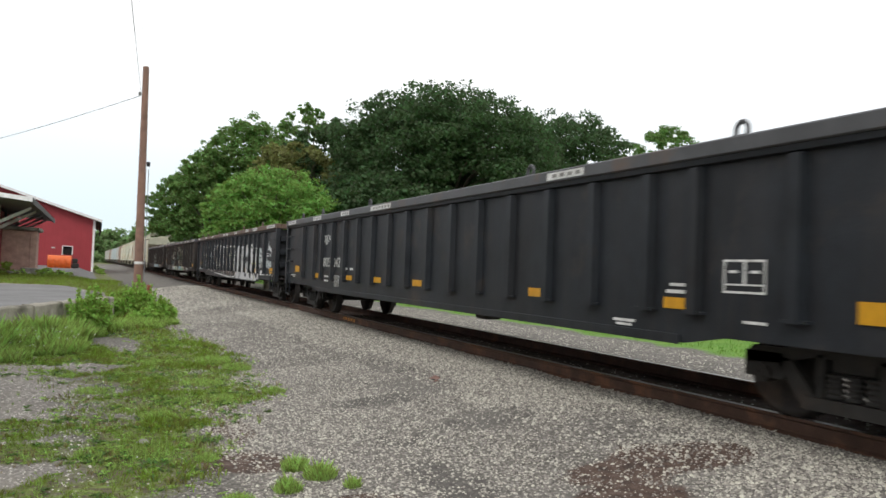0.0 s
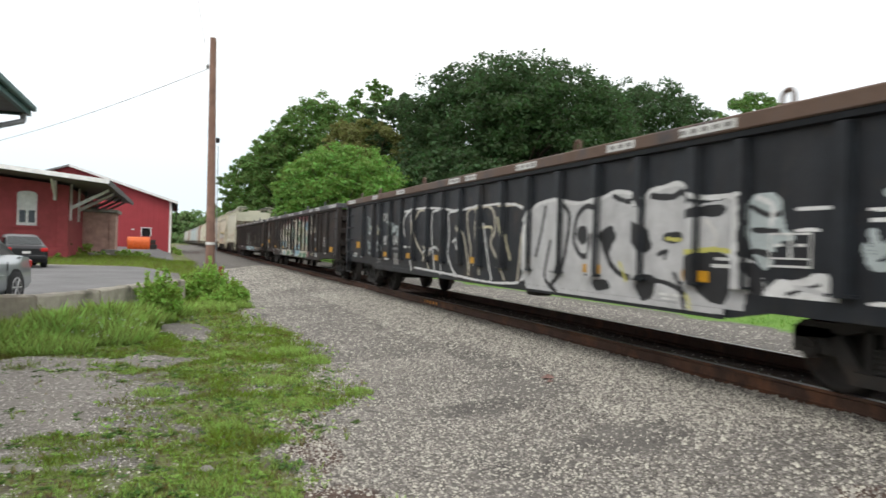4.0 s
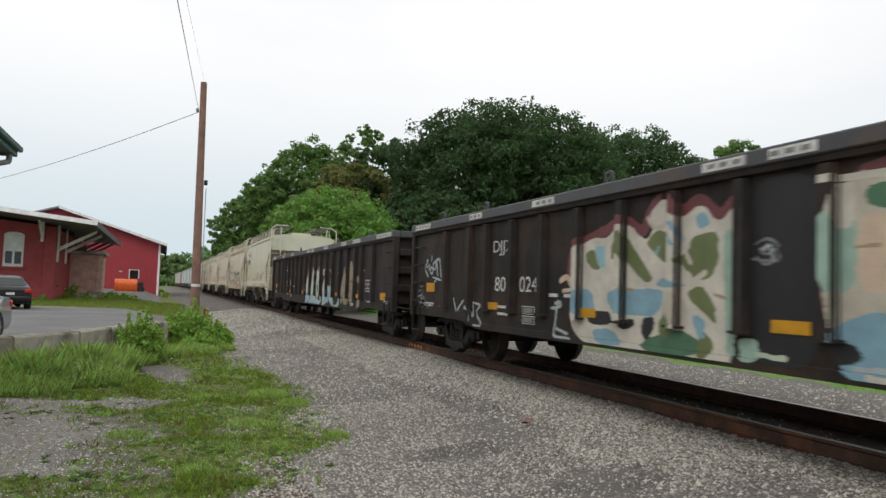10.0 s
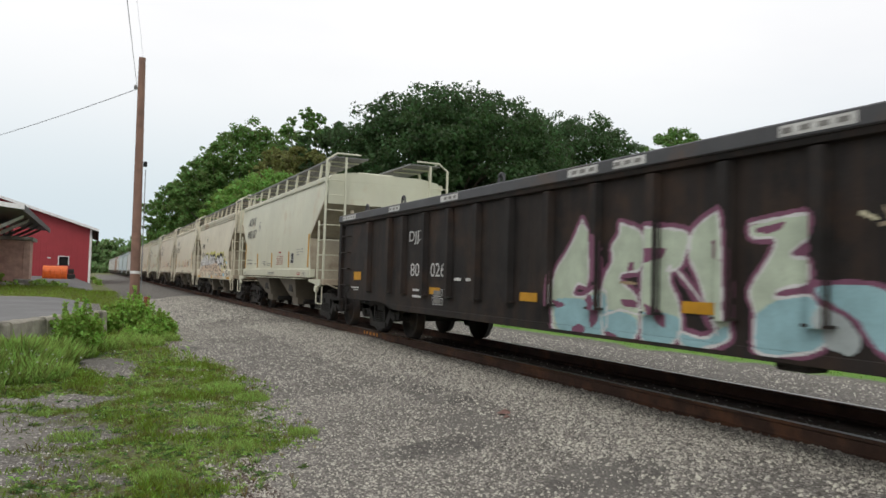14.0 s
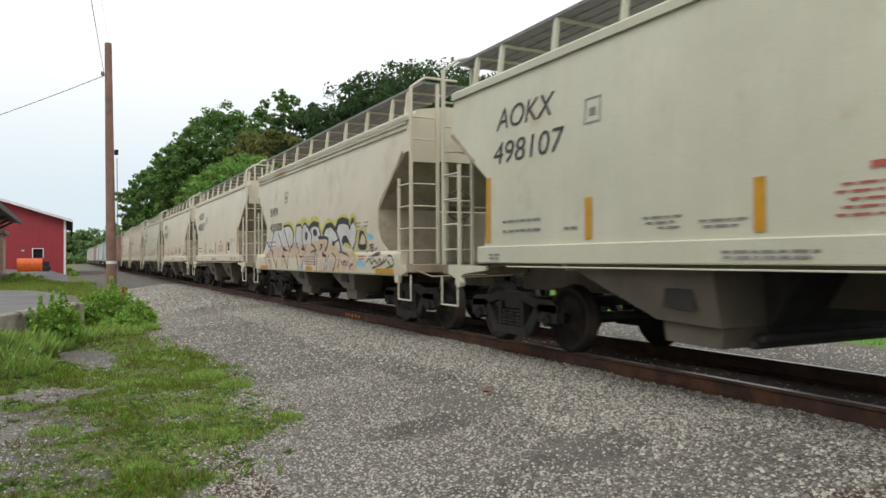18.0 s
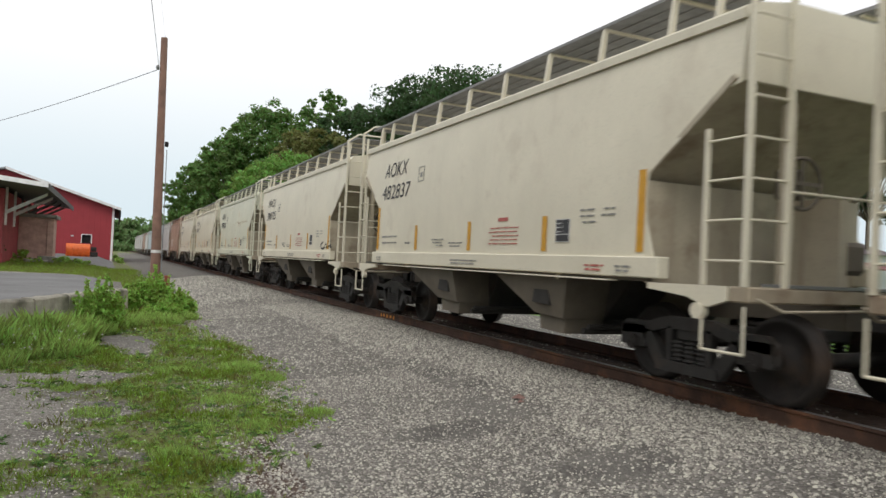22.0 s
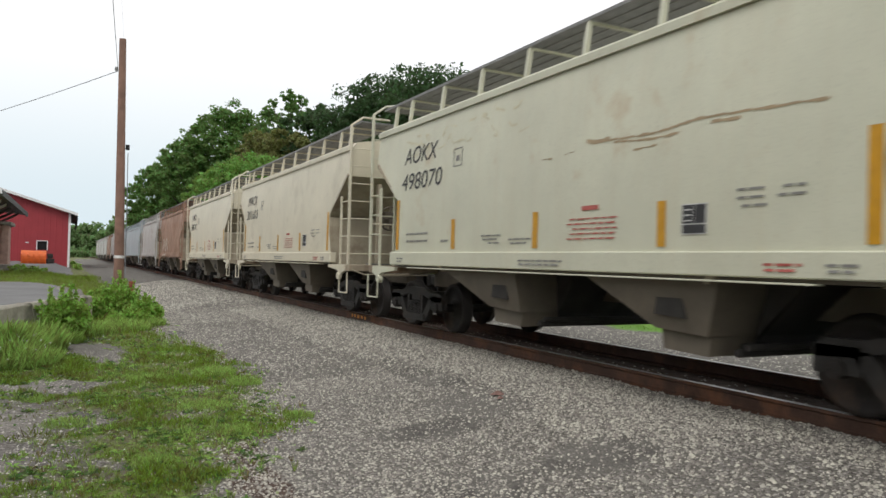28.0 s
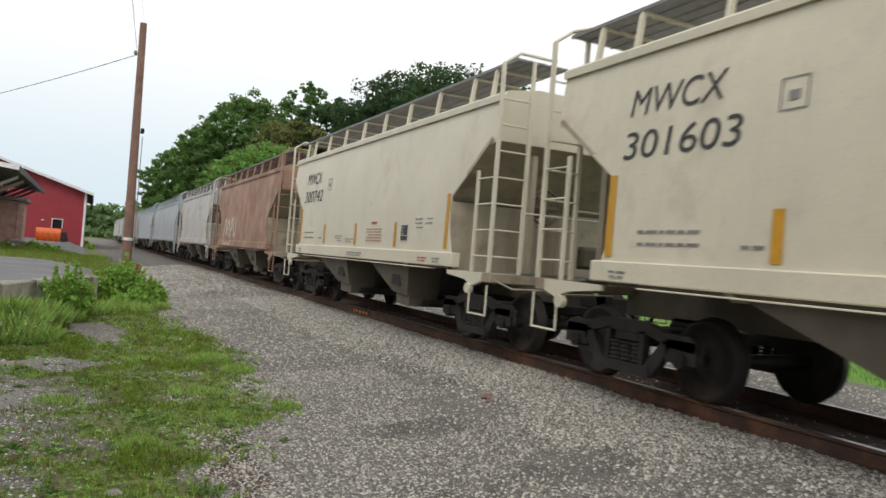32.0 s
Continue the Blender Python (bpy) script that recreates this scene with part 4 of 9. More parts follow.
def depot():
    """Corner of the depot's wide eaves: grey-green fascia, pale soffit, a bracket and a gutter pipe."""
    t = group_thing("depot", "depot with wide dark green eaves over the platform", "building", kind="structure")
    ez, ex, ey = 3.52, -8.95, 17.9
    part("wall", Solid().box(-15.4, -11.6, 6.2, 15.6, -0.6, ez - 0.12), M_REDPAINT, t)
    part("soffit", Solid().box(-16.5, ex - 0.06, 4.0, ey - 0.06, ez - 0.11, ez - 0.05), M_SOFFIT, t)
    s = Solid()
    rx0, rx1, ry0, ry1 = -16.5, ex, 4.0, ey
    ridge = ez + 2.2
    v = [(rx0, ry0, ez), (rx1, ry0, ez), (rx1, ry1, ez), (rx0, ry1, ez), (-12.7, 8, ridge), (-12.7, 14, ridge)]
    s.add(v, [(0, 1, 4), (1, 2, 5, 4), (2, 3, 5), (3, 0, 4, 5), (3, 2, 1, 0)])
    part("roof", s, M_ROOF, t)
    part("eave_fascia", Solid().box(ex - 0.058, ex + 0.02, 4.0, ey + 0.02, ez - 0.16, ez - 0.004), M_GREEN, t, "dark green fascia")
    part("gutter", Solid().box(ex + 0.022, ex + 0.1, 4.0, ey + 0.06, ez - 0.07, ez + 0.03, 0.015), M_GREEN, t, "teal gutter")
    part("end_fascia", Solid().box(-16.5, ex - 0.062, ey - 0.058, ey + 0.02, ez - 0.16, ez - 0.004), M_GREEN, t)
    br = Solid().prism([(-11.6, 2.0), (-11.45, 2.0), (-9.6, ez - 0.3), (-9.4, ez - 0.12), (-11.6, ez - 0.12), (-11.6, ez - 0.3), (-10.1, ez - 0.32), (-11.6, 2.35)], 1, 15.2, 15.36)
    part("bracket", br, M_ROOF, t, "grey eaves bracket")
    part("downpipe", Solid().bar([(-9.0, ey - 0.3, ez - 0.16), (-9.0, ey - 0.3, ez - 0.3), (-9.3, ey - 0.6, ez - 0.45), (-11.5, 15.66, ez - 0.6), (-11.55, 15.66, LOT)], 0.05, 8), M_ROOF, t)
    return t


freight_house()
brick_store()
barn()
depot()

# the raised lot: paving and its retaining wall
lot = Solid()
edge = [(x - 1.05 * smooth(15, 18, y) * (1 - smooth(19, 24, y)) - 0.14, y) for x, y in LOT_EDGE[2:]]
for y0, y1 in ((14.7, 39.6), (57.4, 91.5)):
    ys = list(np.linspace(y0, y1, int((y1 - y0) / 0.8)))
    v = []
    for y in ys:
        xe = float(np.interp(y, [p[1] for p in edge], [p[0] for p in edge])) + 0.12 * noise.noise((3.0, y * 0.8, 2)) - 0.9 * smooth(26, 34, y) * (1 - smooth(50, 56, y))
        v += [(x, y, (land(x, y) if x > -14 else lot_z(y)) + 0.03) for x in (-40, -16, *np.linspace(-12, xe, 9))]
    lot.add(v, [(11 * j + i, 11 * j + i + 1, 11 * j + i + 12, 11 * j + i + 11) for j in range(len(ys) - 1) for i in range(10)])
tagged(part("pavement", lot, M_ASPHALT), "worn grey asphalt lot behind the retaining wall", "asphalt", kind="structure")


def retaining_wall():
    t = group_thing("retaining_wall", "low crumbling stained concrete wall with weeds along it", "wall", kind="structure")
    g = random.Random(12)
    for (xa, ya), (xb, yb), cuts in (((-9.1, 16.0), (-8.45, 15.9), (0, 0.56, 1)), ((-8.43, 15.9), (-7.65, 17.3), (0, 1)), ((-7.64, 17.32), (-6.15, 21.5), (0, 0.3, 0.62, 1))):
        a, b = Vector((xa, ya, 0)), Vector((xb, yb, 0))
        for c0, c1 in zip(cuts, cuts[1:]):
            p, q = a.lerp(b, c0 + 0.006), a.lerp(b, c1 - 0.006)
            d = q - p
            n = max(2, int(d.length / 0.16))
            top = 0.25 + 0.025 * g.random()
            s = Solid()
            v = []
            for k in range(n + 1):
                u = d.length * k / n
                e = [0.012 * g.uniform(-1, 1) for _ in range(4)]
                v += [(u, e[0], -0.6), (u, 0.03 + e[0], top - 0.035 + e[1]), (u, 0.06 + e[1], top + e[2] * 0.8), (u, 0.26, top + e[3] * 0.8), (u, 0.30, top - 0.03), (u, 0.31, -0.6)]
            s.add(v, [(6 * k + i, 6 * k + (i + 1) % 6, 6 * k + 6 + (i + 1) % 6, 6 * k + 6 + i) for k in range(n) for i in range(6)])
            s.add(v[:6], [(5, 4, 3, 2, 1, 0)])
            s.add(v[-6:], [(0, 1, 2, 3, 4, 5)])
            part("wall_block", s, M_WALL, t, at=pose(p.x, p.y, 0, 0, 0, math.degrees(math.atan2(d.y, d.x))))
    return t


retaining_wall()


def utility_pole():
    t = group_thing("utility_pole", "tall weathered reddish wooden utility pole with cables", "utility pole")
    b, top = Vector((-5.42, 25.43, -0.5)), Vector((-5.52, 25.43, 7.17))
    part("shaft", Solid().rod(b, top, 0.14, 16, 0.09), M_POLE, t)
    m = b.lerp(top, (4.18 + 0.5) / 7.67)
    part("junction_box", Solid().box(m.x + 0.12, m.x + 0.22, m.y - 0.06, m.y + 0.06, 4.1, 4.24, 0.01), M_DARK, t, "small black junction box")
    part("paper_notice", Solid().lathe([(1.08, 0.136), (1.09, 0.139), (1.15, 0.138), (1.16, 0.135)], 2, 16).moved(Matrix.Translation((-5.44, 25.43, 0))), M_WHITE, t, "white marker band")
    part("conduit", Solid().bar([(-5.27, 25.36, -0.4), (-5.3, 25.36, 4.0)], 0.012, 6), M_WIRE, t)
    wires = ((Vector((-5.5, 25.43, 6.33)), Vector((-15.6, 41.5, 5.0)), 0.22, 0.011), (Vector((-5.62, 25.4, 6.3)), Vector((-6.87, 3.00, 3.42)), 0.02, 0.006), (Vector((-5.5, 25.4, 7.16)), Vector((-6.78, 3.00, 2.87)), 0.02, 0.002))
    for p, q, sag, r in wires:
        pts = [p.lerp(q, k / 14) - Vector((0, 0, sag * 4 * (k / 14) * (1 - k / 14))) for k in range(15)]
        part("cable", Solid().bar(pts, r, 5), M_WIRE, t)
    part("insulator", Solid().lathe([(6.24, 0.03), (6.3, 0.05), (6.36, 0.03)], 2, 10).moved(Matrix.Translation((-5.66, 25.36, 0))), M_GRATE, t)
    return t


utility_pole()
post = group_thing("rusty_stake", "short rust-red steel stake beside the utility pole", "stake")
part("shaft", Solid().box(-5.27, -5.13, 23.88, 24.0, -0.45, 0.5, 0.012), mat("rust_red_steel", (0.25, 0.07, 0.04), 0.8, 0, 0.7, 5, 60, 0.3), post)


# ---------------------------------------------------------------- trees
def leaf_cloud(centres, radii, count, size, seed, twigs=12):
    """Leaf quads on small sprays, which crowd round the given centres, as rows of corners."""
    g = np.random.default_rng(seed)
    centres, radii = np.array(centres), np.array(radii)
    m = len(centres) * twigs
    home = np.repeat(np.arange(len(centres)), twigs)
    o = g.normal(size=(m, 3))
    o /= np.linalg.norm(o, axis=1)[:, None]
    spray = centres[home] + o * (radii[home] * (0.5 + 0.42 * g.random(m)))[:, None] * np.array([1, 1, 0.85])
    reach = radii[home] * g.uniform(0.2, 0.42, m)
    w = reach ** 2
    which = g.choice(m, count, p=w / w.sum())
    d = g.normal(size=(count, 3))
    d /= np.linalg.norm(d, axis=1)[:, None]
    r = reach[which] * (0.35 + 0.85 * g.random(count) ** 0.8)
    c = spray[which] + d * r[:, None] * np.array([1.1, 1.1, 0.6])
    n = 0.6 * d + np.array([0, 0, 0.7]) + 0.9 * g.normal(size=(count, 3))
    n /= np.linalg.norm(n, axis=1)[:, None]
    a = np.cross(n, g.normal(size=(count, 3)))
    a /= np.linalg.norm(a, axis=1)[:, None]
    b = np.cross(n, a)
    s = size * (0.6 + 0.8 * g.random(count))[:, None]
    return np.stack([c - a * s, c - b * s * 0.7, c + a * s, c + b * s * 0.7], 1).reshape(-1, 3)


def quads_mesh(name, v, material):
    f = np.arange(len(v)).reshape(-1, 4)
    me = bpy.data.meshes.new(name)
    me.vertices.add(len(v))
    me.vertices.foreach_set("co", v.ravel())
    me.loops.add(f.size)
    me.loops.foreach_set("vertex_index", f.ravel().astype(np.int32))
    me.polygons.add(len(f))
    me.polygons.foreach_set("loop_start", np.arange(0, f.size, 4, dtype=np.int32))
    me.polygons.foreach_set("loop_total", np.full(len(f), 4, dtype=np.int32))
    me.update(calc_edges=True)
    me.materials.append(material)
    return me


def tree(x, y, base, height, spread, low, leaf, label, leaves=9000, size=0.28, clumps=60, seed=1, trunk=0.35, gap=0.0, flat=0.62):
    """A trunk that forks into limbs, and a crown of leaf clumps at the limbs' ends, wider below than above."""
    g = np.random.default_rng(seed)
    t = group_thing("tree", label, "tree", pose(x, y, base - 0.1))
    crown_mid = low + (height - low) * 0.48
    centres, radii = [], []
    for n in range(clumps):  # lobes spread evenly over a dome, each pushed in or out a little
        e = -0.85 + 1.85 * (n + 0.5) / clumps + g.normal() * 0.03
        e = min(0.99, max(-0.9, e))
        a = 2.39996 * n + g.normal() * 0.12
        k = math.sqrt(max(0.02, 1 - abs(e) ** 2.2)) if e > 0 else math.sqrt(1 - 0.45 * e * e)
        rr = spread * (0.74 + 0.2 * g.random()) * k
        h = crown_mid + e * (height - low) * (0.46 if e > 0 else 0.42) * (0.92 + 0.08 * g.random())
        centres.append((rr * math.cos(a), rr * math.sin(a), h))
        radii.append(spread * g.uniform(0.15, 0.27))
    for _ in range(clumps // 5):
        a = g.uniform(0, 2 * math.pi)
        rr = spread * 0.45 * g.random()
        centres.append((rr * math.cos(a), rr * math.sin(a), crown_mid + (height - low) * g.uniform(-0.2, 0.3)))
        radii.append(spread * g.uniform(0.22, 0.34))
    top = max(c[2] + 0.6 * r for c, r in zip(centres, radii))
    centres = [(a, b, low + (h - low) * (height - low) / max(0.1, top - low)) for a, b, h in centres]
    s = Solid()
    fork = Vector((0, 0, low + 0.12 * (height - low)))
    s.rod((0, 0, -0.3), fork, trunk, 10, trunk * 0.75)
    part("trunk", s, M_BARK, t)
    for c in centres[:: max(1, len(centres) // 26)]:
        end = Vector(c)
        mid = fork.lerp(end, 0.5) + Vector((0, 0, 0.1 * (height - low)))
        limb = Solid().rod(fork, mid, trunk * 0.4, 6, trunk * 0.22)
        part("limb", limb.rod(mid, end, trunk * 0.22, 5, trunk * 0.06), M_BARK, t)
    v = leaf_cloud(centres, radii, leaves, size, seed + 100)
    ob = part("crown", quads_mesh("crown", v, leaf), None, t)
    return t


def at_ray(rx, dist):
    """Ground place dist metres up the line from the stand, rx metres to the right for each metre."""
    return -6.57 + rx * dist, 1.35 + dist


GROWTH = [  # rx, distance, height, spread, crown's foot, leaf, leaves, leaf size, clumps, seed, trunk, label
    (0.475, 58, 17.4, 10.4, 2.6, M_LEAF_DARK, 80000, 0.19, 170, 3, 0.5, "large dark green maple with a broad dome crown"),
    (0.212, 47, 7.9, 4.3, 1.0, M_LEAF_BRIGHT, 26000, 0.13, 80, 5, 0.2, "bright green young tree beside the line"),
    (0.185, 78, 16.6, 6.6, 1.5, M_LEAF_MID, 30000, 0.2, 80, 8, 0.35, "mid-green tree behind the line"),
    (0.245, 62, 11.6, 4.6, 2.0, M_LEAF_OLIVE, 18000, 0.17, 50, 9, 0.3, "olive-brown tinged tree among greener ones"),
    (0.262, 84, 20.2, 4.4, 8.0, M_LEAF_MID, 9000, 0.22, 34, 10, 0.3, "tall tree with a thin open crown"),
    (0.112, 92, 12.8, 5.4, 0.6, M_LEAF_MID, 24000, 0.2, 60, 11, 0.3, "dark green tree by the far bend"),
    (0.088, 150, 11.4, 5.0, 0.4, M_LEAF_BRIGHT, 12000, 0.2, 40, 17, 0.25, "bushy green tree by the far bend"),
    (0.145, 74, 13.0, 4.6, 0.6, M_LEAF_MID, 22000, 0.19, 60, 12, 0.3, "mid-green tree close by the line"),
    (0.305, 66, 15.0, 6.0, 0.6, M_LEAF_DARK, 28000, 0.2, 70, 13, 0.3, "dark green tree behind the line"),
    (0.36, 50, 8.0, 5.0, 0.4, M_LEAF_DARK, 18000, 0.19, 50, 18, 0.25, "low dark green tree behind the train"),
    (0.585, 52, 9.0, 5.0, 0.4, M_LEAF_DARK, 18000, 0.19, 50, 19, 0.25, "low dark green tree behind the train"),
    (0.70, 62, 17.6, 8.2, 2.0, M_LEAF_DARK, 40000, 0.19, 110, 14, 0.3, "dark green round-headed tree behind the train"),
    (0.80, 74, 18.8, 3.0, 4.0, M_LEAF_MID, 6000, 0.2, 26, 16, 0.2, "slim green tree behind the train"),
    (0.915, 66, 19.0, 5.6, 3.0, M_LEAF_MID, 18000, 0.2, 50, 15, 0.3, "mid-green tree behind the train"),
    (1.12, 43, 9.4, 2.6, 1.6, M_LEAF_MID, 9000, 0.13, 30, 20, 0.16, "small garden tree near the white house"),
    (1.35, 46, 14.5, 4.0, 5.0, M_LEAF_DARK, 8000, 0.18, 30, 21, 0.22, "open-crowned garden tree near the white house")]
for rx, dist, high, spread, foot, leaf, leaves, size, clumps, seed, trunk, label in GROWTH:
    bx, by = at_ray(rx, dist)
    tree(bx, by, land(bx, by) if bx < 60 else 0.6, high, spread, foot, leaf, label, int(leaves * 1.4), size * 0.76, clumps, seed, trunk)


def hedge(name, rows, leaf, label, seed, size=0.3, density=55):
    g = np.random.default_rng(seed)
    centres, radii = [], []
    for x, y, z, r in rows:
        for _ in range(5):
            centres.append((x + g.normal() * r * 0.6, y + g.normal() * r * 0.6, z + abs(g.normal()) * r * 0.35))
            radii.append(r * g.uniform(0.5, 0.8))
    n = int(sum(r * r for r in radii) * density)
    ob = part(name, quads_mesh(name, leaf_cloud(centres, radii, min(n, 60000), size, seed), leaf), None)
    return tagged(ob, label, "shrubs", kind="stuff")


hedge("line_side_shrubs", [(7 + 0.05 * (y - 40) + (k % 3) * 1.5, y, 1.0 + (k % 4) * 0.5, 1.8) for k, y in enumerate(range(50, 130, 4))], M_LEAF_MID, "dark green shrubs beyond the track", 41, 0.18, 140)
# The far wood's distance haze is mixed into its paler leaf colour.
hedge("far_woods", [(-52 + k * 5.5, 318 + (k % 3) * 9, 3.0 + (k * 7 % 5) * 0.9, 5.6 + (k % 4)) for k in range(18)] + [(11 + 1.1 * k + (k % 2) * 2, 150 + k * 14, 2.6 + (k % 3) * 1.3, 4.6) for k in range(12)] + [(-60 + k * 3.4, 308 + (k % 2) * 4, 0.6, 2.6) for k in range(26)] + [(-13 + k * 3.0, 332, 5.5 + (k % 2), 5.5) for k in range(6)], leaf_material("hazy_wood_leaves", (0.19, 0.29, 0.11), 0.4), "distant green wood where the line bends away", 42, 0.72, 40)


def bush(spot, label, seed):
    """A wild bush of arching leafy shoots: x, y, spread and height."""
    g = np.random.default_rng(seed)
    x, y, spread, high = spot
    t = group_thing("wild_bush", label, "bush", pose(x, y, land(x, y) - 0.03))
    rows = []
    for k in range(int(95 * spread / 0.5)):
        a, r = g.uniform(0, 6.28), spread * math.sqrt(g.random())
        foot = np.array([0.35 * r * math.cos(a), 0.35 * r * math.sin(a), 0])
        tip = np.array([r * math.cos(a), r * math.sin(a), high * (1.05 - 0.55 * (r / spread) ** 1.5) * g.uniform(0.55, 1.08)])
        if k % 6 == 0:
            part("stem", Solid().rod(tuple(foot), tuple(tip), 0.008, 5, 0.003), M_WEED, t)
        n = int(30 + 60 * tip[2])
        f = g.random(n) ** 0.75
        bend = np.array([g.normal() * 0.06, g.normal() * 0.06, 0])
        c = foot + (tip - foot) * f[:, None] + bend * np.sin(math.pi * f)[:, None] + g.normal(size=(n, 3)) * (0.055 * (1.25 - f))[:, None]
        c[:, 2] = np.maximum(c[:, 2], 0.02)
        rows.append(c)
    c = np.concatenate(rows)
    n = len(c)
    nrm = np.array([0, 0, 0.8]) + 0.8 * g.normal(size=(n, 3))
    nrm /= np.linalg.norm(nrm, axis=1)[:, None]
    a = np.cross(nrm, g.normal(size=(n, 3)))
    a /= np.linalg.norm(a, axis=1)[:, None]
    b = np.cross(nrm, a)
    s = (0.016 + 0.022 * g.random(n))[:, None]
    v = np.stack([c - a * s * 1.4, c - b * s * 0.8, c + a * s * 1.4, c + b * s * 0.8], 1).reshape(-1, 3)
    part("foliage", quads_mesh("foliage", v, M_WEED), None, t)


for k, spot in enumerate(((-6.72, 18.5, 0.5, 1.12), (-6.0, 22.2, 0.5, 0.95), (-5.5, 22.7, 0.62, 1.2), (-5.05, 22.2, 0.45, 0.7), (-5.45, 21.2, 0.5, 0.5), (-4.85, 22.9, 0.4, 0.45))):
    bush(spot, "bright green leafy weed bush at the wall's foot" if k < 1 else "bright green leafy weed bush beside the utility pole", 60 + k)


def tall_grass(name, spots, label, seed):
    """Blades in tufts: each spot is x, y, spread, blade length and count."""
    g = np.random.default_rng(seed)
    rows = []
    for x, y, spread, high, count in spots:
        for _ in range(count * 3):
            a, r = g.uniform(0, 6.28), spread * math.sqrt(g.random())
            px, py = x + r * math.cos(a), y + r * math.sin(a)
            if px < lot_x(py) + 0.06:
                continue
            rows.append((px, py, land(px, py) - 0.01, g.uniform(0, 6.3), g.uniform(-0.5, 0.5), high * g.uniform(0.3, 1.15) * (1.1 - 0.5 * r / spread), g.uniform(0.8, 1.3)))
    return scatter(name, SLIM, rows, M_VERGE, label, "grass")


tall_grass("verge_grass", [(-8.1, 15.6, 0.6, 0.5, 2600), (-7.5, 16.3, 0.55, 0.52, 2600), (-7.1, 17.2, 0.45, 0.46, 1500), (-7.4, 15.6, 0.7, 0.34, 1800), (-8.7, 15.1, 0.55, 0.4, 1500), (-8.2, 14.7, 0.7, 0.26, 1400), (-6.75, 18.2, 0.35, 0.34, 800), (-6.3, 19.6, 0.5, 0.3, 1100), (-5.6, 20.6, 0.6, 0.26, 1300), (-5.1, 21.6, 0.5, 0.22, 1000), (-4.9, 23.6, 0.4, 0.24, 800), (-9.0, 14.3, 0.5, 0.24, 700)], "soft tall green grass along the concrete wall", 43)
g = np.random.default_rng(52)
tagged(scatter("daisy_heads", STONE, [(x, y, land(x, y) + h, 0, 0, 0.03, 0.7) for x, y, h in ((-8.1 + 0.75 * g.normal(), 15.5 + 0.45 * g.normal(), g.uniform(0.12, 0.42)) for _ in range(170)) if x > lot_x(y) + 0.1], M_WHITE, "tiny white flower heads among the tall grass", "flowers"), kind="stuff")
tall_grass("weed_tufts", [(-5.15, 7.15, 0.10, 0.13, 200), (-5.02, 6.87, 0.12, 0.14, 260), (-4.86, 6.56, 0.06, 0.10, 110), (-5.33, 6.62, 0.10, 0.12, 200), (-5.7, 6.5, 0.12, 0.07, 240), (-5.49, 6.35, 0.08, 0.06, 140), (-5.75, 7.7, 0.12, 0.06, 200), (-4.81, 13.9, 0.3, 0.12, 700), (-4.6, 12.95, 0.22, 0.12, 450), (-4.5, 10.8, 0.16, 0.09, 220), (-5.7, 13.6, 0.25, 0.10, 400), (-6.0, 9.6, 0.2, 0.08, 260), (-6.9, 12.5, 0.15, 0.07, 160), (-5.3, 11.6, 0.3, 0.09, 400), (-6.6, 11.2, 0.25, 0.08, 300), (-6.2, 8.0, 0.2, 0.07, 250), (-5.2, 10.4, 0.2, 0.08, 250)], "scattered bright green weed tufts on gravel", 45)
hedge("lot_weeds", [(-12.4, 57.4, -0.1, 0.4), (-11.7, 57.8, 0.0, 0.42), (-11.1, 57.6, -0.1, 0.36), (-12.0, 58.0, 0.35, 0.4), (-9.5, 58.6, -0.1, 0.3), (-9.0, 59.6, -0.05, 0.34), (-9.9, 59.4, 0.1, 0.36), (-8.4, 60.6, -0.1, 0.25), (-13.0, 52.0, -0.1, 0.2), (-6.0, 78, -0.25, 0.3), (-6.1, 84, -0.2, 0.35), (-6.3, 92, 0.0, 0.4)], M_WEED, "green weeds along the brick store", 44, 0.1, 420)
hedge("dark_shrub", [(-13.0, 54.4, 0.15, 0.3), (-13.05, 54.4, 0.6, 0.27), (-12.95, 54.4, 1.0, 0.24)], M_LEAF_DARK, "narrow dark shrub at the freight house corner", 46, 0.09, 900)

# ---------------------------------------------------------------- the train
SPEED, SLOWING = 4.6358, 0.00266  # the train brakes very slightly


def gone(t):
    """Metres that the train has rolled at t seconds."""
    return SPEED * t - SLOWING * t * t


def wheel_solid():
    s = Solid()
    for sx in (-1, 1):
        w = Solid().lathe([(sx * 0.69, 0.02), (sx * 0.69, 0.44), (sx * 0.715, 0.445), (sx * 0.725, 0.42), (sx * 0.83, 0.412), (sx * 0.835, 0.36), (sx * 0.80, 0.33), (sx * 0.785, 0.16), (sx * 0.84, 0.13), (sx * 0.845, 0.02)], 0, 28)
        s.add(w.v, w.f, 0, True)
    s.rod((-1.05, 0, 0), (1.05, 0, 0), 0.075, 12)
    for sx in (-1, 1):
        s.rod((sx * 0.80, 0.24, 0), (sx * 0.812, 0.24, 0), 0.03, 8)
        s.rod((sx * 1.05, 0, 0), (sx * 1.19, 0, 0), 0.085, 12)
        for k in range(3):
            a = 2 * math.pi * k / 3
            s.rod((sx * 1.19, 0.045 * math.cos(a), 0.045 * math.sin(a)), (sx * 1.205, 0.045 * math.cos(a), 0.045 * math.sin(a)), 0.016, 6)
    return s


WHEEL_MESH = wheel_solid().mesh("wheelset", M_WHEEL)


